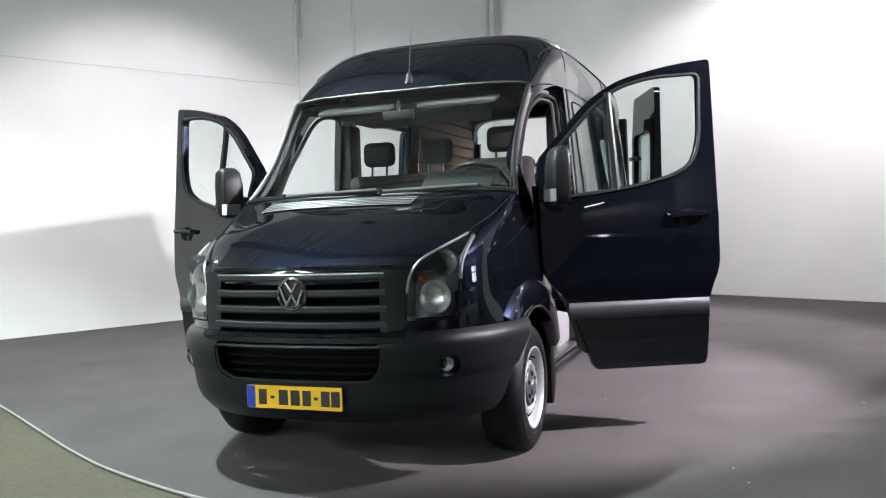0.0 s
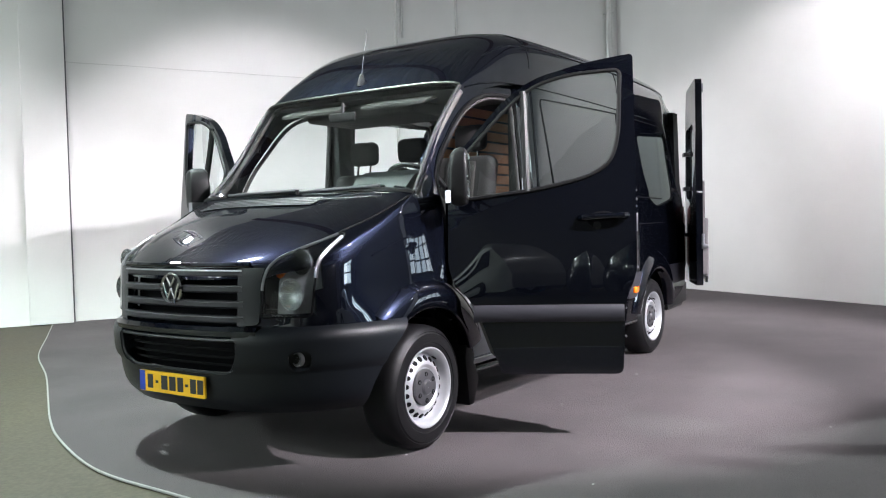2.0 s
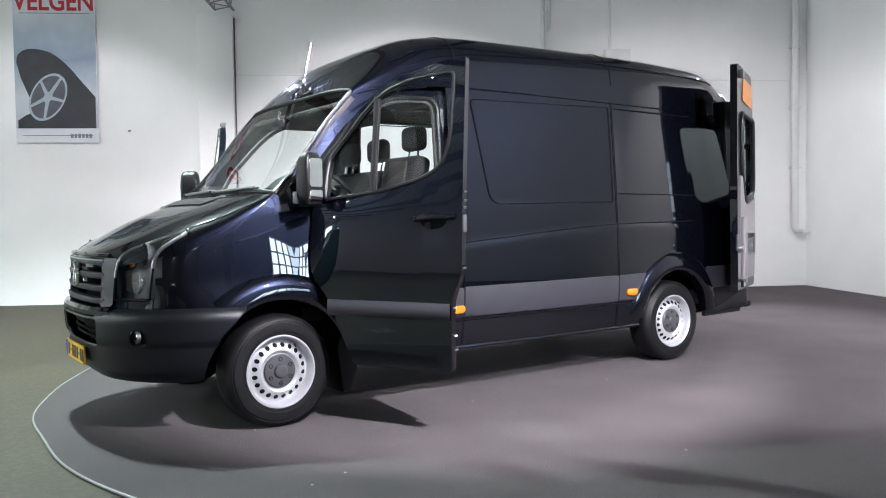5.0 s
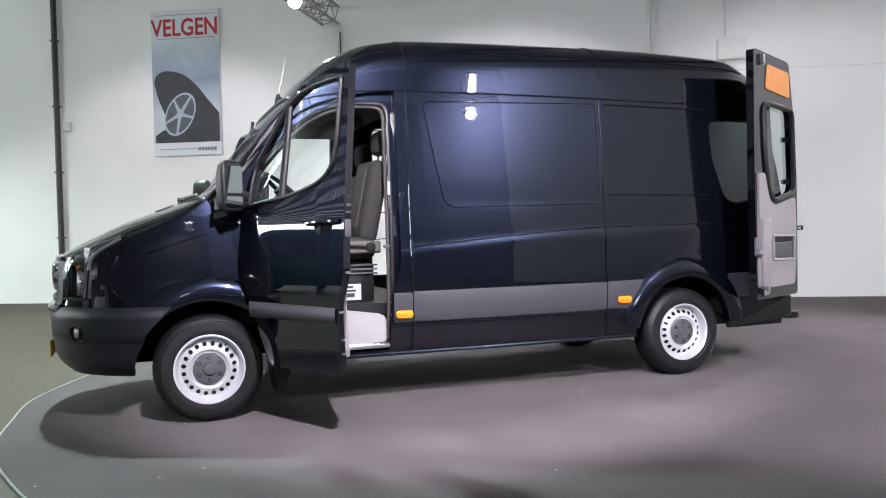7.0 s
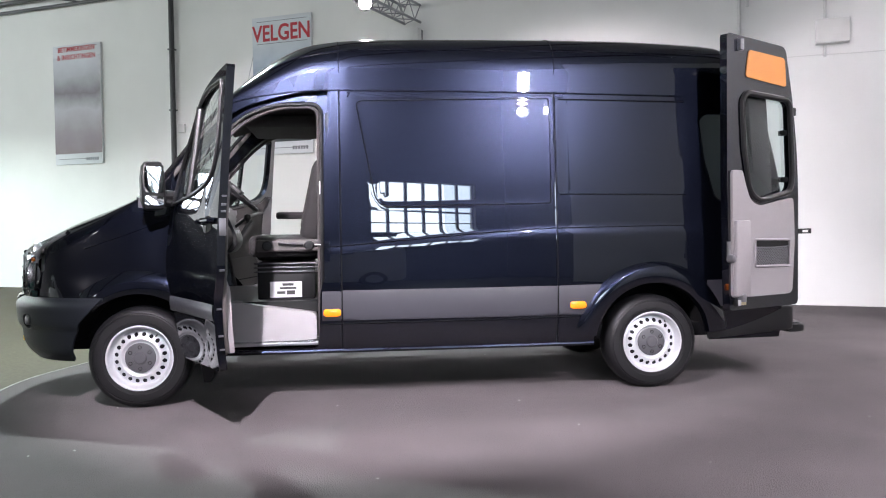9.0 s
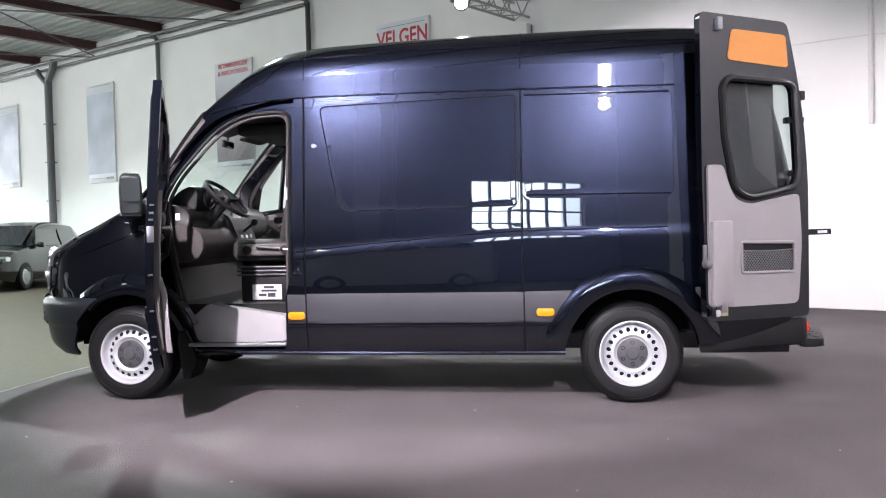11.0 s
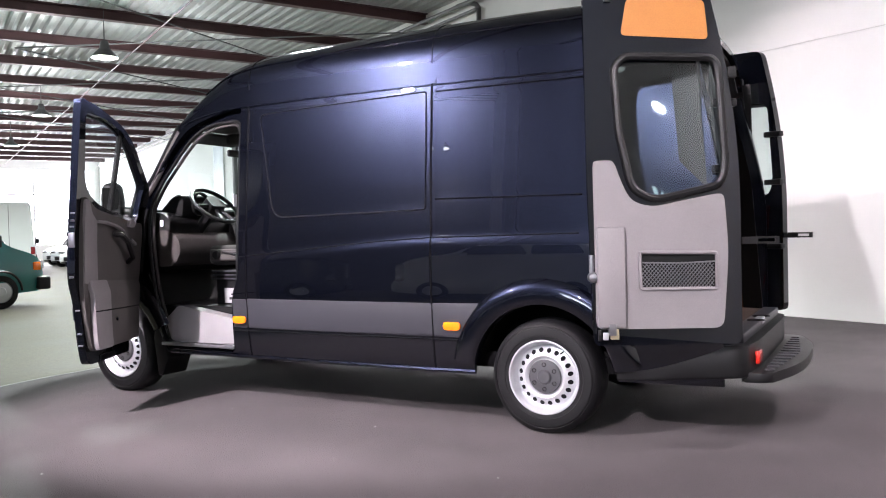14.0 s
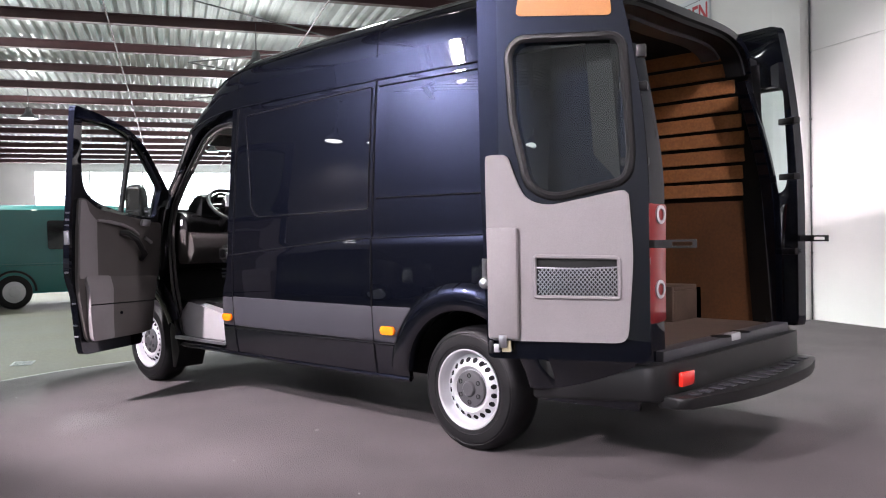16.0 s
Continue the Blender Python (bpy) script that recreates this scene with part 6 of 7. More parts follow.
# ---- inside the load space ----
b = bmesh.new()
prism(b, [(0.28, -0.86), (0.28, 0.86), (AXLE_R + 0.47, 0.86), (AXLE_R + 0.47, 0.54), (AXLE_R - 0.47, 0.54), (AXLE_R - 0.47, 0.86), (-2.90, 0.86), (-2.90, -0.86), (AXLE_R - 0.47, -0.86), (AXLE_R - 0.47, -0.54), (AXLE_R + 0.47, -0.54), (AXLE_R + 0.47, -0.86)], "z", 0.58, 0.62)
part("load_floor", b, FLOOR_PLY, VAN, "worn brown plywood load floor")
b = bmesh.new()
block(b, (-2.96, -0.80, 0.575), (-2.86, 0.80, 0.632), 0.008)
load_sill = part("load_sill", b, TRIM, VAN, "scuffed grey load sill")
for y in (0.10, -0.15):
    b = bmesh.new()
    lathe(b, [(0.055, 0.0), (0.055, 0.004), (0.001, 0.005)], (-2.93, y, 0.632), "z", 20)
    part("latch_pocket", b, HOUSING, load_sill, "black latch pocket in the sill")
b = bmesh.new()
block(b, (-2.962, -0.085, 0.600), (-2.915, 0.035, 0.642), 0.006)
part("striker_plate", b, STEEL, load_sill, "bright striker plate on the sill")
for s in (1, -1):
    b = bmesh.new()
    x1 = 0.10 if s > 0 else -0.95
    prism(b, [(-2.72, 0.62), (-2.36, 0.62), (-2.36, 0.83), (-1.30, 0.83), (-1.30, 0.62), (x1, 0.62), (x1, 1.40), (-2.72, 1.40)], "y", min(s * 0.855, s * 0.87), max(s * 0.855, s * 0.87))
    # Darker than the slats above: the shade is in this colour.
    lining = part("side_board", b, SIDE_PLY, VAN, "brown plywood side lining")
    for k in range(9):
        b = bmesh.new()
        z = 1.432 + 0.110 * k
        ins = 0.855 - 0.055 * sstep((z - 1.4) / 0.9)
        block(b, (-2.70 + 0.10 * sstep((z - 1.5) / 1.0), min(s * ins, s * (ins - 0.012)), z), (x1 - 0.05, max(s * ins, s * (ins - 0.012)), z + 0.088), 0.003, 1)
        part("slat", b, PLY, lining, "brown wooden lining slat")
for s in (1, -1):
    b = bmesh.new()
    block(b, (AXLE_R - 0.50, min(s * 0.50, s * 0.535), 0.62), (AXLE_R + 0.50, max(s * 0.50, s * 0.535), 0.85), 0.006)
    block(b, (AXLE_R - 0.50, min(s * 0.535, s * 0.853), 0.818), (AXLE_R + 0.50, max(s * 0.535, s * 0.853), 0.85), 0.006)
    for x in (AXLE_R - 0.50, AXLE_R + 0.475):
        block(b, (x, min(s * 0.535, s * 0.853), 0.62), (x + 0.025, max(s * 0.535, s * 0.853), 0.818), 0.004)
    part("wheel_box", b, FLOOR_PLY, VAN, "boxed-in wheel arch in the load space")
b = bmesh.new()
rows_ = []
for i in range(31):
    x = -2.85 + 3.3 * i / 30
    rows_.append([b.verts.new((top_point(x, math.pi * (0.02 + 0.96 * j / 16))[0], top_point(x, math.pi * (0.02 + 0.96 * j / 16))[1] * 0.95, top_point(x, math.pi * (0.02 + 0.96 * j / 16))[2] - 0.05)) for j in range(17)])
for a, c in zip(rows_, rows_[1:]):
    for j in range(16):
        b.faces.new((a[j], c[j], c[j + 1], a[j + 1]))
part("roof_lining", b, FABRIC, VAN, "dark roof lining of the load space")
for s, x0, x1 in ((1, -2.80, 0.48), (-1, -2.80, -0.95), (-1, 0.28, 0.48)):
    b = bmesh.new()
    cols = []
    n = max(3, round((x1 - x0) / 0.085))
    for i in range(n + 1):
        x = x0 + (x1 - x0) * i / n
        zl = 0.85 if abs(x - AXLE_R) < 0.56 else 0.60
        cols.append([b.verts.new((x, s * (side_y(x, zl + (2.25 - zl) * j / 10, False) - 0.045), zl + (2.25 - zl) * j / 10)) for j in range(11)])
    for a, c in zip(cols, cols[1:]):
        for j in range(10):
            b.faces.new((a[j], c[j], c[j + 1], a[j + 1]))
    part("inner_side", b, BLACK, VAN, "dark inner side panel")
# the sliding door on the far side, pushed back along the body
b = bmesh.new()
sheet(b, dense(SLIDE, 0.03), [dense(SLIDE_WINDOW, 0.02)], lambda u, v: (u - 1.16, -(side_y(u, v, False) + 0.075), v), 0.04, 0.04, (0, 1, 0))
slider = part("sliding_door", b, PAINT, VAN, "dark blue sliding door pushed back", 40)
b = bmesh.new()
sheet(b, SLIDE_WINDOW, [], lambda u, v: (u - 1.16, -(side_y(u, v, False) + 0.06), v), 0.08)
g = part("door_window", b, GLASS, slider, "clear sliding door window")
g.visible_shadow = False
b = bmesh.new()
tube(b, [(u, -(side_y(u, v, False) - 0.02), v) for u, v in dense(SLIDE, 0.04)], 0.018, 6, True)
part("opening_seal", b, BLACK, VAN, "black rubber seal of the side opening")

# ---- the cab ----
b = bmesh.new()
block(b, (0.25, -0.80, 0.62), (1.62, 0.80, 0.70))
prism(b, [(1.55, 0.68), (1.75, 0.95), (1.80, 1.35), (1.70, 1.35), (1.62, 0.95), (1.50, 0.70)], "y", -0.80, 0.80)
part("cab_floor", b, BLACK, VAN, "black rubber cab floor and bulkhead")
for s in (1, -1):
    b = bmesh.new()
    prism(b, rounded([(0.63, 0.62), (1.22, 0.71), (1.36, 0.60), (1.30, 0.42), (0.63, 0.42)], 0.03), "y", min(s * 0.72, s * 0.90), max(s * 0.72, s * 0.90), 0.02)
    part("step_trim", b, STEP, VAN, "light grey plastic entry step trim")
    b = bmesh.new()
    block(b, (0.62, min(s * 0.86, s * 0.955), 0.40), (1.36, max(s * 0.86, s * 0.955), 0.425), 0.006)
    st = part("door_sill", b, SATIN, VAN, "ribbed metal door sill")
    for k in range(4):
        b = bmesh.new()
        tube(b, [(0.64, s * (0.88 + 0.018 * k), 0.427), (1.33, s * (0.88 + 0.018 * k), 0.427)], 0.004, 5)
        part("sill_rib", b, CHROME, st)
    # painted jamb between the body and the entry, with its rubber seal and pale trim
    b = bmesh.new()
    sheet(b, dense([(x, z) for x, z in DOOR], 0.02), [dense(ENTRY, 0.02)], lambda u, v: (u, s * (side_y(u, v, False) - 0.055), v), 0.025, 0.02, (0, -s, 0))
    part("door_jamb", b, PAINT, VAN, "dark blue door jamb", 40)
    b = bmesh.new()
    outer_ring = dense(DOOR, 0.03)
    rows_ = [[b.verts.new((x, s * (side_y(x, z, False) - d), z)) for x, z in outer_ring] for d in (0.006, 0.058)]
    for k in range(len(outer_ring)):
        b.faces.new((rows_[0][k], rows_[0][(k + 1) % len(outer_ring)], rows_[1][(k + 1) % len(outer_ring)], rows_[1][k]))
    part("jamb_return", b, PAINT, VAN, "edge of the body round the door")
    b = bmesh.new()
    tube(b, [(x, s * (side_y(x, z, False) - 0.050), z) for x, z in dense(ENTRY, 0.03)], 0.013, 6, True)
    part("door_seal", b, BLACK, VAN, "black rubber door seal")
    b = bmesh.new()
    inner_ring = [(x + (0.022 if x < 0.8 else -0.022), z - (0.022 if z > 1.4 else -0.02 if z < 0.5 else 0)) for x, z in dense(ENTRY, 0.03)]
    tube(b, [(x, s * (side_y(x, z, False) - 0.075), z) for x, z in inner_ring], 0.014, 6, True)
    part("door_frame_trim", b, TAUPE, VAN, "pale trim round the door opening")
    # roof rail and pillar lining
    b = bmesh.new()
    block(b, (0.36, min(s * 0.76, s * 0.86), 0.70), (0.56, max(s * 0.76, s * 0.86), 2.05), 0.03)
    part("pillar_trim", b, BLACK, VAN, "dark centre pillar trim")
    b = bmesh.new()
    lathe(b, [(0.012, 0.0), (0.012, 0.05), (0.001, 0.055)], (0.585, s * 0.90, 1.10), "x", 10)
    part("striker", b, CHROME, VAN, "bright door striker")
    b = bmesh.new()
    block(b, (0.590, min(s * 0.895, s * 0.93), 1.46), (0.597, max(s * 0.895, s * 0.93), 1.55))
    part("pillar_label", b, POSTER_WHITE, VAN, "white sticker on the door pillar")
b = bmesh.new()
rows_ = []
for i in range(17):
    x = 0.40 + 0.84 * i / 16
    rows_.append([b.verts.new((x, top_point(x, math.pi * (0.03 + 0.94 * j / 14))[1] * 0.95, min(2.10, top_point(x, math.pi * (0.03 + 0.94 * j / 14))[2] - 0.05))) for j in range(15)])
for a, c in zip(rows_, rows_[1:]):
    for j in range(14):
        b.faces.new((a[j], c[j], c[j + 1], a[j + 1]))
part("headliner", b, FABRIC2, VAN, "grey-brown cab headliner")
b = bmesh.new()
block(b, (0.62, -0.55, 1.99), (1.16, 0.40, 2.085), 0.03, 3)
part("roof_shelf", b, FABRIC2, VAN, "grey shelf under the cab roof")
for s in (1, -1):
    b = bmesh.new()
    prism(b, rounded([(s * 0.10, 1.28), (s * 0.10, 1.44), (s * 0.62, 1.44), (s * 0.62, 1.28)], 0.03), "z", 2.035, 2.055, 0.006)
    for v in b.verts:
        v.co = Vector((v.co.y - 0.10, v.co.x, v.co.z - (v.co.y - 1.28) * 0.35 + 0.03))
    part("sun_visor", b, FABRIC2, VAN, "grey folded sun visor")
b = bmesh.new()
block(b, (1.385, -0.11, 1.935), (1.41, 0.11, 2.0), 0.012)
mirror = part("rear_view_mirror", b, BLACK, VAN, "inside mirror on a stalk")
b = bmesh.new()
block(b, (1.3825, -0.10, 1.942), (1.3845, 0.10, 1.993))
part("mirror_glass", b, MIRROR, mirror)
b = bmesh.new()
tube(b, [(1.40, 0, 1.98), (1.39, 0, 2.06)], 0.012, 6)
part("mirror_stalk", b, BLACK, mirror)

# dashboard
b = bmesh.new()
dash_profile = rounded([(1.80, 1.40), (1.62, 1.46), (1.44, 1.43), (1.36, 1.34), (1.38, 1.20), (1.50, 1.12), (1.60, 0.95), (1.78, 0.95)], [0.02, 0.08, 0.06, 0.05, 0.05, 0.05, 0.03, 0.02])
prism(b, dash_profile, "y", -0.80, 0.80, 0.02)
dash = part("dashboard", b, BLACK, VAN, "black plastic dashboard")
b = bmesh.new()
prism(b, rounded([(1.66, 1.44), (1.52, 1.56), (1.42, 1.60), (1.38, 1.56), (1.40, 1.40)], 0.03), "y", 0.22, 0.66, 0.02)
part("instrument_hood", b, BLACK, dash, "black hood over the instruments")
b = bmesh.new()
prism(b, rounded([(1.46, 1.42), (1.34, 1.36), (1.24, 1.12), (1.30, 1.02), (1.50, 1.05)], 0.04), "y", -0.22, 0.16, 0.02)
part("centre_console", b, BLACK, dash, "black centre console with controls")
for k in range(3):
    b = bmesh.new()
    lathe(b, [(0.026, 0.0), (0.024, 0.02), (0.001, 0.022)], (1.285, -0.13 + 0.1 * k, 1.18), "x", 16, -1)
    part("control_knob", b, SATIN, dash)
b = bmesh.new()
tube(b, [(1.33, -0.02, 1.20), (1.20, -0.02, 1.30)], 0.012, 8)
lathe(b, [(0.001, 0.06), (0.025, 0.05), (0.03, 0.02), (0.015, 0.0)], (1.19, -0.02, 1.28), "z", 12)
part("gear_lever", b, BLACK, dash, "black gear lever")
b = bmesh.new()
block(b, (1.42, 0.62, 1.36), (1.44, 0.74, 1.42), 0.008)
part("air_vent", b, BLACK, dash)
b = bmesh.new()
block(b, (1.43, -0.15, 1.462), (1.62, 0.12, 1.468), 0.002)
part("papers", b, POSTER_WHITE, dash, "white sheet of paper on the dashboard")
b = bmesh.new()
prism(b, rounded([(1.42, 1.30), (1.31, 1.25), (1.275, 1.13), (1.35, 1.02), (1.55, 1.0), (1.55, 1.3)], 0.05), "y", 0.14, 0.805, 0.02)
part("knee_panel", b, FABRIC2, dash, "taupe panel under the steering wheel")
b = bmesh.new()
block(b, (1.463, 0.801, 1.333), (1.497, 0.804, 1.383))
part("fuse_label", b, POSTER_WHITE, dash, "white sticker on the end of the dashboard")
b = bmesh.new()
lathe(b, [(0.10, 0.0), (0.098, 0.03), (0.085, 0.035), (0.08, 0.0)], (1.40, 0.47, 1.515), "x", 28, -1)
part("instrument_ring", b, BLACK, dash)
b = bmesh.new()
block(b, (1.34, -0.10, 1.30), (1.365, 0.08, 1.40), 0.01)
part("radio", b, SATIN, dash, "grey radio face")
for k in range(6):
    b = bmesh.new()
    block(b, (1.336, -0.085 + 0.028 * k, 1.315), (1.342, -0.067 + 0.028 * k, 1.33), 0.002)
    part("radio_key", b, BLACK, dash)
for s in (1, -1):
    b = bmesh.new()
    tube(b, [tuple(Vector(top_point(1.25 + 0.56 * k / 12, math.pi * (0.5 - s * 0.435), -0.045)) + Vector((-0.015, 0, 0))) for k in range(13)], 0.024, 8)
    part("windscreen_pillar_trim", b, DARK_LINING, VAN, "grey lining of the windscreen pillar")
# steering wheel
sw = Vector((1.225, 0.47, 1.495))
tilt = Matrix.Rotation(radians(48), 4, "Y")
def sw_at(p):
    return sw + (tilt @ Vector(p))
b = bmesh.new()
tube(b, [sw_at((0, 0.205 * math.cos(k * math.tau / 40), 0.205 * math.sin(k * math.tau / 40))) for k in range(40)], 0.016, 8, True)
wheel_rim = part("steering_wheel", b, BLACK, VAN, "black steering wheel with airbag boss")
b = bmesh.new()
rr = [sw_at((-0.02 - 0.015, y, z)) for y, z in rounded([(-0.085, -0.05), (0.085, -0.05), (0.07, 0.07), (-0.07, 0.07)], 0.03)]
r2 = [sw_at((0.05, y * 1.05, z * 1.05)) for y, z in rounded([(-0.085, -0.05), (0.085, -0.05), (0.07, 0.07), (-0.07, 0.07)], 0.03)]
va, vb = [b.verts.new(p) for p in rr], [b.verts.new(p) for p in r2]
b.faces.new(va)
for k in range(len(va)):
    b.faces.new((va[k], vb[k], vb[(k + 1) % len(va)], va[(k + 1) % len(va)]))
part("airbag_boss", b, BLACK, wheel_rim, "black boss")
for a in (0, 180, 250, 290):
    b = bmesh.new()
    tube(b, [sw_at((0.0, 0.06 * math.cos(radians(a)), 0.06 * math.sin(radians(a)))), sw_at((0, 0.19 * math.cos(radians(a)), 0.19 * math.sin(radians(a))))], 0.016, 6)
    part("spoke", b, BLACK, wheel_rim)
b = bmesh.new()
tube(b, [sw_at((0.04, 0, 0)), sw_at((0.30, 0, 0))], 0.045, 10)
part("column", b, BLACK, wheel_rim)
for y in (0.16, -0.16):
    b = bmesh.new()
    tube(b, [sw_at((0.06, 0, 0)), sw_at((0.05, y, 0.03))], 0.009, 6)
    part("stalk", b, BLACK, wheel_rim)


# seats
def cushion(b, lo, hi, r):
    return block(b, lo, hi, r, 4)


def seat(y0, y1, heads, driver, label):
    zc = 1.17 if driver else 1.12
    b = bmesh.new()
    cushion(b, (0.62, y0, zc - 0.16), (1.12, y1, zc), 0.055)
    root = part("seat", b, FABRIC, VAN, label)
    b = bmesh.new()
    cushion(b, (-0.07, y0, -0.02), (0.07, y1, 0.58 if driver else 0.55), 0.05)
    for v in b.verts:
        v.co.x += 0.02 * math.cos((v.co.y - (y0 + y1) / 2) * 4)
        v.co = Matrix.Translation((0.67, 0, zc - 0.02)) @ (Matrix.Rotation(radians(-12), 4, "Y") @ v.co)
    part("backrest", b, FABRIC, root, "charcoal fabric backrest")
    for hy in heads:
        b = bmesh.new()
        low = 0.0 if driver else 0.055
        cushion(b, (0.45, hy - 0.125, 1.77 - low), (0.56, hy + 0.125, 1.955 - low), 0.05)
        part("headrest", b, FABRIC, root, "dark padded headrest")
        b = bmesh.new()
        for d in (-0.06, 0.06):
            tube(b, [(0.53, hy + d, 1.60), (0.505, hy + d, 1.80 - low)], 0.008, 6)
        part("headrest_rods", b, CHROME, root)
    b = bmesh.new()
    block(b, (0.64, y0 + 0.03, 0.70), (1.06, y1 - 0.03, 0.97 if driver else 0.92), 0.012)
    part("seat_box", b, BLACK, root, "black seat base box")
    if driver:
        b = bmesh.new()
        cushion(b, (0.60, y1 - 0.005, zc - 0.12), (1.06, y1 + 0.035, zc - 0.03), 0.015)
        part("side_cover", b, DARK_LINING, root, "grey plastic seat side cover")
        for x in (0.68, 0.98):
            b = bmesh.new()
            lathe(b, [(0.036, 0.0), (0.036, 0.02), (0.028, 0.028), (0.001, 0.03)], (x, y1 + 0.03, zc - 0.075), "y", 20)
            part("seat_knob", b, BLACK, root, "round seat adjuster knob")
        b = bmesh.new()
        tube(b, [(0.72, y1 + 0.05, zc - 0.07), (0.90, y1 + 0.05, zc - 0.055)], 0.012, 8)
        part("seat_lever", b, BLACK, root, "dark seat lever")
        b = bmesh.new()
        block(b, (0.74, y1 - 0.029, 0.715), (0.97, y1 - 0.026, 0.83))
        part("warning_label", b, LABEL_GREY, root, "pale grey label with dark print on the seat box")
        for k, (x0, x1, z0, z1) in enumerate(((0.80, 0.88, 0.80, 0.818), (0.78, 0.90, 0.775, 0.79), (0.79, 0.85, 0.735, 0.765), (0.86, 0.92, 0.74, 0.76))):
            b = bmesh.new()
            block(b, (x0, y1 - 0.0262, z0), (x1, y1 - 0.0250, z1))
            part("print_bar", b, INK, root)
        for z in (0.965, 0.935, 0.905):
            b = bmesh.new()
            tube(b, [(0.62, y1 - 0.01, z), (1.08, y1 - 0.01, z)], 0.006, 6)
            part("seat_rail", b, TRIM, root, "dark seat rail")
        b = bmesh.new()
        cushion(b, (0.62, y0 - 0.06, 1.29), (0.95, y0 + 0.0, 1.345), 0.02)
        part("armrest", b, FABRIC, root, "folded-down armrest")
        # taupe centre panels
        b = bmesh.new()
        cushion(b, (0.0, y0 + 0.11, 0.05), (0.095, y1 - 0.11, 0.54), 0.03)
        for v in b.verts:
            v.co = Matrix.Translation((0.67, 0, zc - 0.02)) @ (Matrix.Rotation(radians(-12), 4, "Y") @ v.co)
        part("backrest_panel", b, FABRIC2, root, "taupe woven backrest panel")
    return root


seat(0.20, 0.68, (0.44,), True, "charcoal and taupe driver seat on a black box")
seat(-0.76, 0.15, (-0.08, -0.545), False, "charcoal double passenger seat")


# ---- parked vehicles further back ----
def road_wheel(parent, x, y, side, r=0.31, w=0.2):
    b = bmesh.new()
    lathe(b, [(r * 0.62, 0.0), (r * 0.85, -0.004), (r * 0.97, 0.012), (r, 0.04), (r, w - 0.04), (r * 0.9, w), (r * 0.6, w)], (x, y, r), "y", 32, -side)
    tyre = part("wheel", b, RUBBER, parent, "black tyre")
    b = bmesh.new()
    lathe(b, [(r * 0.64, 0.004), (r * 0.60, 0.02), (r * 0.30, 0.012), (r * 0.25, 0.0), (0.001, 0.0)], (x, y, r), "y", 24, -side)
    part("rim", b, STEEL, tyre, "silver rim")


def car_shell(parent, paint, length, width, stations, roof_in, name="body"):
    """A body lofted from a few stations of (x, sill, waist, roof, half width)."""
    b = bmesh.new()
    cols = []
    n = 60
    for i in range(n + 1):
        x = -length / 2 + length * i / n
        lo, mid, hi, hw = (keyed([(s[0], s[k]) for s in stations], x) for k in (1, 2, 3, 4))
        col = [(hw * 0.94, lo), (hw * 0.99, lo + (mid - lo) * 0.3), (hw, lo + (mid - lo) * 0.65), (hw * 0.97, mid)]
        top = hw * (1 - roof_in * min(1, (hi - mid) / 0.45))
        col += [(hw * 0.97 + (top - hw * 0.97) * t, mid + (hi - mid) * t) for t in (0.33, 0.66, 0.9)]
        col += [(top * 0.85, hi - 0.005), (top * 0.45, hi + 0.015), (0.0, hi + 0.02)]
        cols.append([(x, y, z) for y, z in col])
    ends = [[], []]
    for s in (1, -1):
        vs = [[b.verts.new((x, s * y, z)) for x, y, z in c] for c in cols]
        for e, c in zip(ends, (vs[0], vs[-1])):
            e += c if s > 0 else c[::-1][1:]
        for a, c in zip(vs, vs[1:]):
            for k in range(len(a) - 1):
                b.faces.new((a[k], c[k], c[k + 1], a[k + 1]))
    for e in ends:
        b.faces.new(e)
    bmesh.ops.remove_doubles(b, verts=b.verts, dist=0.0005)
    bmesh.ops.holes_fill(b, edges=[e for e in b.edges if e.is_boundary], sides=60)
    return part(name, b, paint, parent, "", 40)


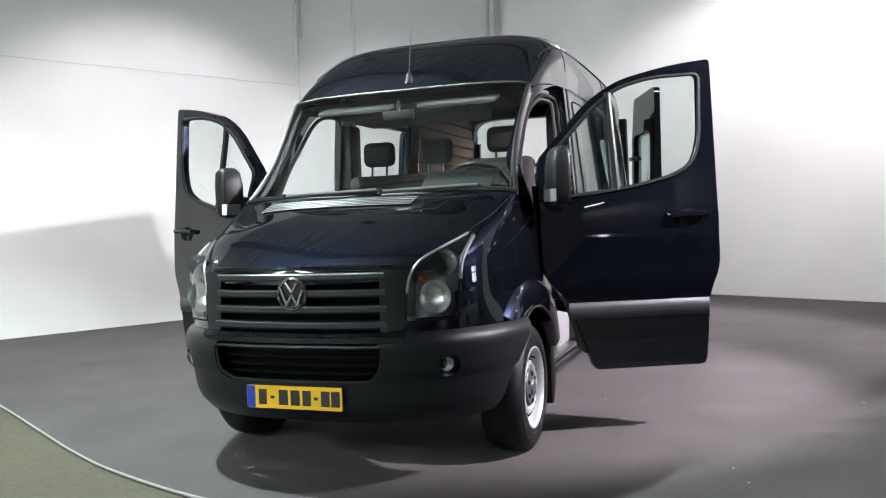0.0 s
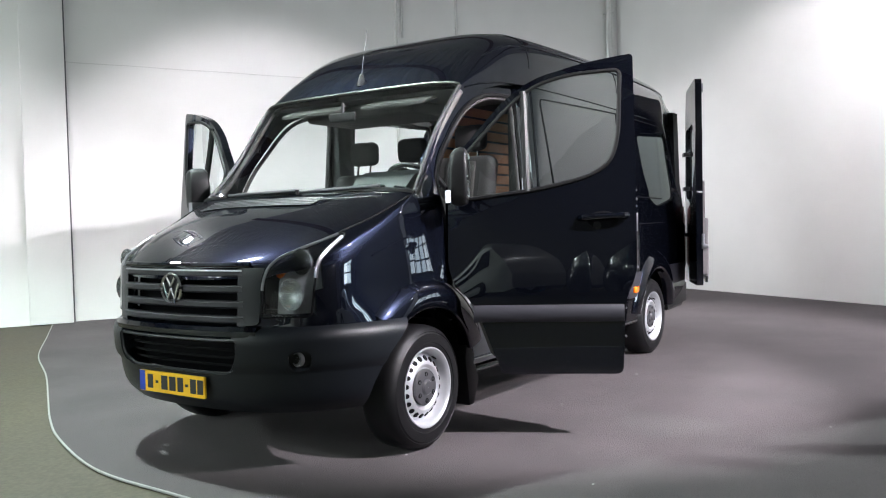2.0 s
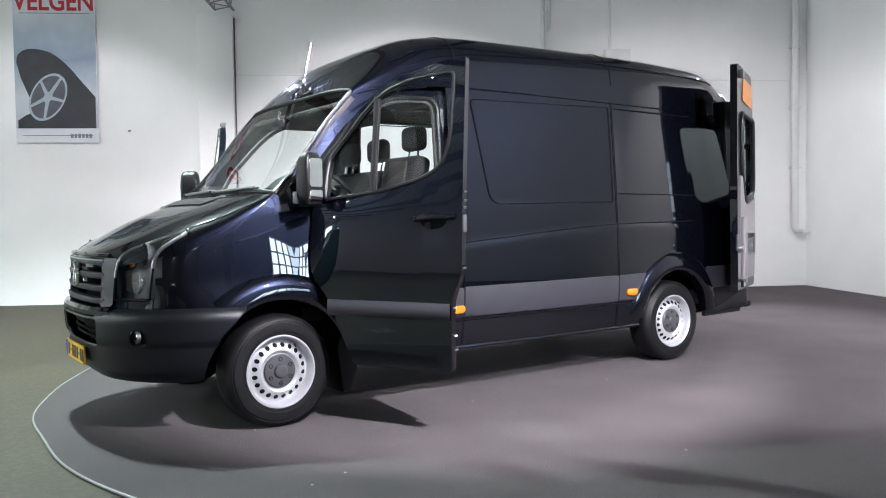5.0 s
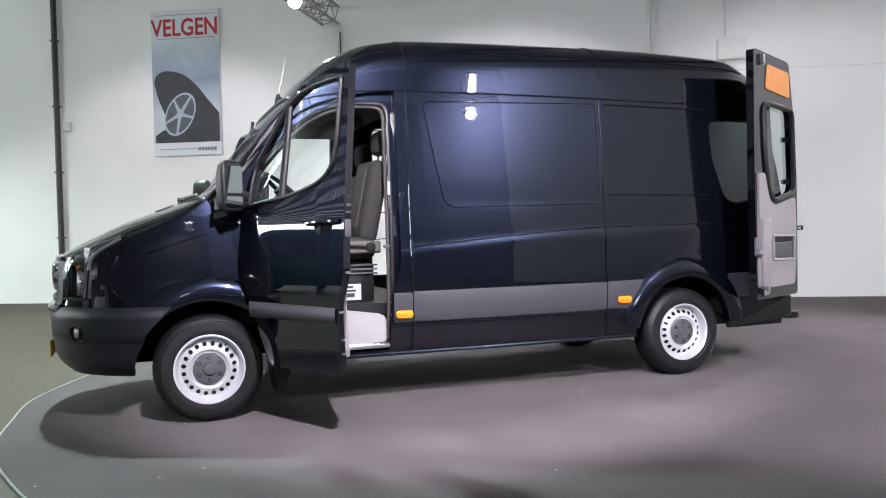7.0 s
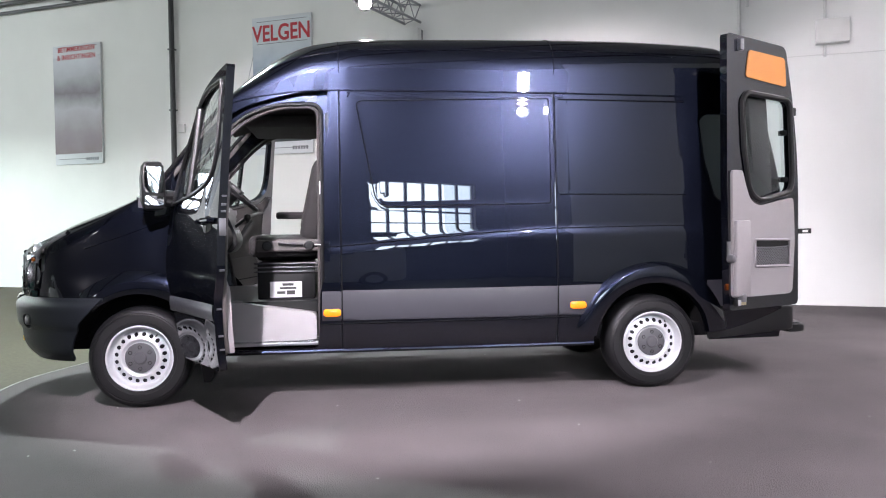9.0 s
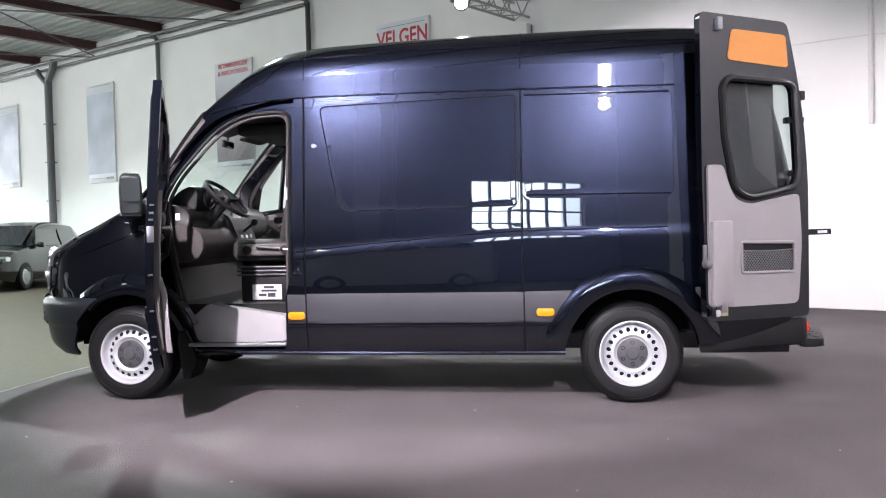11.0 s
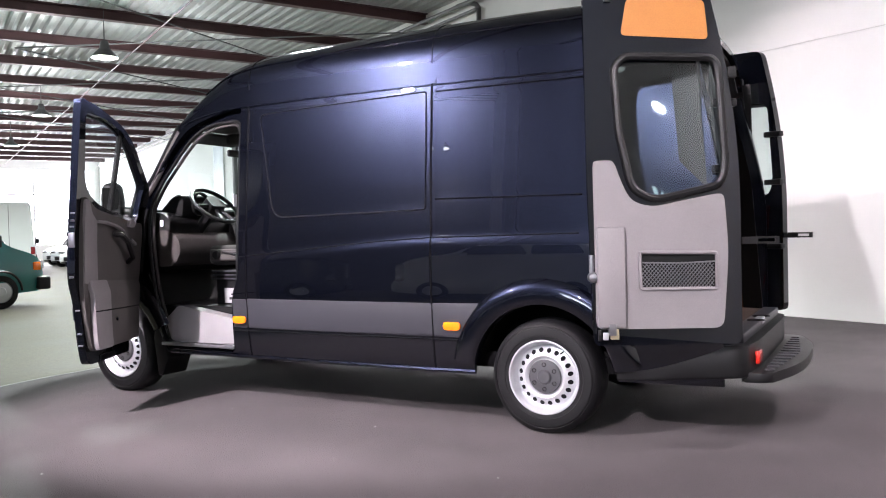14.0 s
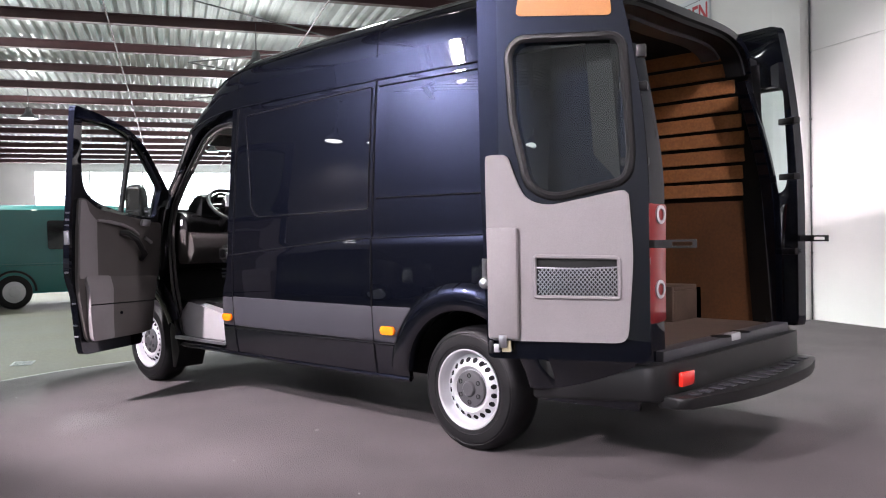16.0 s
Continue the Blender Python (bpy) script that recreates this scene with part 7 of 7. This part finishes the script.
def hatchback(m, paint, label):
    root = thing("car", label, "car", "parked cars along the wall", m)
    st = [(-2.1, 0.35, 0.72, 0.74, 0.72), (-1.95, 0.22, 0.86, 1.12, 0.82), (-1.5, 0.20, 0.92, 1.44, 0.87), (-0.3, 0.20, 0.90, 1.50, 0.88), (0.35, 0.20, 0.90, 1.40, 0.88), (1.0, 0.20, 0.88, 0.97, 0.88), (1.6, 0.20, 0.78, 0.86, 0.86), (2.0, 0.25, 0.62, 0.68, 0.76), (2.1, 0.32, 0.5, 0.52, 0.62)]
    car_shell(root, paint, 4.2, 1.76, st, 0.24)
    def roof(x):
        return keyed([(s[0], s[3]) for s in st], x)
    for s in (1, -1):
        for x0, x1 in ((-1.55, -0.55), (-0.48, 0.55)):
            b = bmesh.new()
            prism(b, rounded([(x0, 0.96), (x1 + (0.25 if x1 > 0 else 0), 0.96), (x1 - 0.05, 1.34), (x0 + 0.1, 1.34)], 0.05), "y", min(s * 0.70, s * 0.872), max(s * 0.70, s * 0.872))
            for v in b.verts:
                v.co.y -= s * 0.17 * max(0, (v.co.z - 0.96)) / 0.45
            part("side_window", b, DARK_GLASS, root, "dark side window")
        b = bmesh.new()
        block(b, (1.72, min(s * 0.50, s * 0.80), 0.62), (2.0, max(s * 0.50, s * 0.80), 0.76), 0.04, 3)
        part("headlight", b, CHROME, root, "clear headlight")
        b = bmesh.new()
        block(b, (0.62, min(s * 0.88, s * 1.02), 0.92), (0.76, max(s * 0.88, s * 1.02), 1.04), 0.03, 3)
        part("door_mirror", b, paint, root)
        for x in (1.3, -1.3):
            road_wheel(root, x, s * 0.885, s)
    b = bmesh.new()
    prism(b, [(0.42, 1.395), (1.02, 0.985), (1.02, 1.0), (0.44, 1.42)], "y", -0.66, 0.66, 0.004)
    part("windscreen", b, DARK_GLASS, root, "dark windscreen")
    b = bmesh.new()
    block(b, (1.96, -0.42, 0.34), (2.13, 0.42, 0.52), 0.03, 3)
    part("front_grille", b, BLACK, root, "black front grille")
    return root


ROW = [(DARK_PAINT, "black"), (SILVER_PAINT, "silver"), (SILVER_PAINT, "silver"), (WHITE_PAINT, "white"), (SILVER_PAINT, "silver"), (SILVER_PAINT, "silver"), (PIPE, "dark grey"), (WHITE_PAINT, "white"), (SILVER_PAINT, "silver"), (WHITE_PAINT, "white")]
for k, (paint, tone) in enumerate(ROW):
    hatchback(pose(15.3 + 2.75 * k, -4.35, -0.016, 0, 0, 128), paint, tone + " hatchback parked nose out along the white wall")
for y, paint, label in ((2.2, SILVER_PAINT, "silver hatchback parked before the far windows"), (5.2, DARK_PAINT, "black hatchback parked before the far windows"), (8.2, WHITE_PAINT, "white hatchback parked before the far windows")):
    hatchback(pose(43.5, y, -0.016, 0, 0, 170), paint, label)
for x, y, turn, paint, label in ((-2.9, 8.95, 4, WHITE_PAINT, "white hatchback parked along the dark wall"), (2.2, 8.95, 183, DARK_PAINT, "black hatchback parked along the dark wall"), (7.2, 8.95, 3, WHITE_PAINT, "white hatchback parked along the dark wall")):
    hatchback(pose(x, y, -0.016, 0, 0, turn), paint, label)


def panel_van(m, paint, label, height, length=4.8, windows=True):
    root = thing("delivery_van", label, "van", "", m)
    h = height
    st = [(-length / 2, 0.35, 1.0, h - 0.12, 0.86), (-length / 2 + 0.12, 0.28, 1.05, h - 0.02, 0.91), (length / 2 - 1.7, 0.28, 1.05, h, 0.92), (length / 2 - 1.35, 0.28, 1.05, h - 0.05, 0.92), (length / 2 - 0.72, 0.28, 1.05, 1.20, 0.92), (length / 2 - 0.15, 0.3, 0.85, 0.95, 0.86), (length / 2, 0.42, 0.6, 0.62, 0.72)]
    car_shell(root, paint, length, 1.84, st, 0.16)
    f = length / 2
    for s in (1, -1):
        spans = [(f - 1.75, f - 1.0)] + ([(f - 2.95, f - 1.95)] if windows else [])
        for x0, x1 in spans:
            b = bmesh.new()
            slope = 0.42 if x1 > f - 1.2 else 0.03
            prism(b, rounded([(x0, 1.10), (x1 + 0.1, 1.10), (x1 - slope, h - 0.3), (x0, h - 0.3)], 0.06), "y", min(s * 0.80, s * 0.915), max(s * 0.80, s * 0.915))
            for v in b.verts:
                v.co.y -= s * 0.12 * max(0, v.co.z - 1.08)
            part("side_window", b, DARK_GLASS, root, "dark side window")
        b = bmesh.new()
        block(b, (-f + 0.1, min(s * 0.90, s * 0.935), 0.80), (f - 0.9, max(s * 0.90, s * 0.935), 0.84), 0.01)
        part("side_rail", b, paint, root, "side rail")
        b = bmesh.new()
        block(b, (f - 0.22, min(s * 0.55, s * 0.84), 0.72), (f - 0.03, max(s * 0.55, s * 0.84), 0.88), 0.03, 3)
        part("headlight", b, CHROME, root, "clear headlight")
        b = bmesh.new()
        block(b, (f - 0.26, min(s * 0.82, s * 0.90), 0.70), (f - 0.12, max(s * 0.82, s * 0.90), 0.86), 0.02)
        part("indicator", b, ORANGE, root, "amber indicator")
        b = bmesh.new()
        block(b, (-f - 0.01, min(s * 0.72, s * 0.88), 0.75), (-f + 0.1, max(s * 0.72, s * 0.88), 1.05), 0.02)
        part("tail_light", b, RED, root, "red tail light")
        b = bmesh.new()
        block(b, (f - 1.05, min(s * 0.93, s * 1.08), 1.15), (f - 0.9, max(s * 0.93, s * 1.08), 1.38), 0.03, 3)
        part("door_mirror", b, BLACK, root, "black door mirror")
        for x in (f - 0.88, f - 3.55) if length < 4.5 else (f - 1.01, f - 3.85):
            road_wheel(root, x, s * 0.925, s, 0.32, 0.2)
            b = bmesh.new()
            tube(b, [(x + 0.375 * math.cos(q * math.pi / 16), s * 0.925, 0.33 + 0.375 * math.sin(q * math.pi / 16)) for q in range(17)], 0.022, 6)
            part("arch_lip", b, BLACK, root, "dark wheel arch lip")
    for x0, x1 in ((f - 0.2, f + 0.06), (-f - 0.06, -f + 0.25)):
        b = bmesh.new()
        block(b, (x0, -0.93, 0.32), (x1, 0.93, 0.58), 0.05, 3)
        part("bumper", b, BLACK, root, "dark grey bumper")
    b = bmesh.new()
    prism(b, [(f - 1.32, h - 0.16), (f - 0.74, 1.22), (f - 0.70, 1.24), (f - 1.28, h - 0.13)], "y", -0.70, 0.70, 0.004)
    part("windscreen", b, DARK_GLASS, root, "dark windscreen")
    b = bmesh.new()
    block(b, (-f - 0.006, -0.008, 0.6), (-f + 0.02, 0.008, h - 0.2))
    part("rear_door_gap", b, SEAM, root)
    return root


heading = -71.0
near = Vector((11.05, 2.79, 0))
axis = Vector((0.3256, -0.9455, 0))
out = Vector((0.9455, 0.3256, 0))
panel_van(pose(*(near + out * 0.93 + Vector((0, 0, -0.016)) - axis * 0.17), 0, 0, heading), TEAL, "teal green delivery van parked on the concrete", 1.95, 4.3, True)
panel_van(pose(32.1, -0.25, -0.016, 0, 0, -6), WHITE_PAINT, "white high-roof delivery van with its rear doors shut", 2.85, 5.2, False)
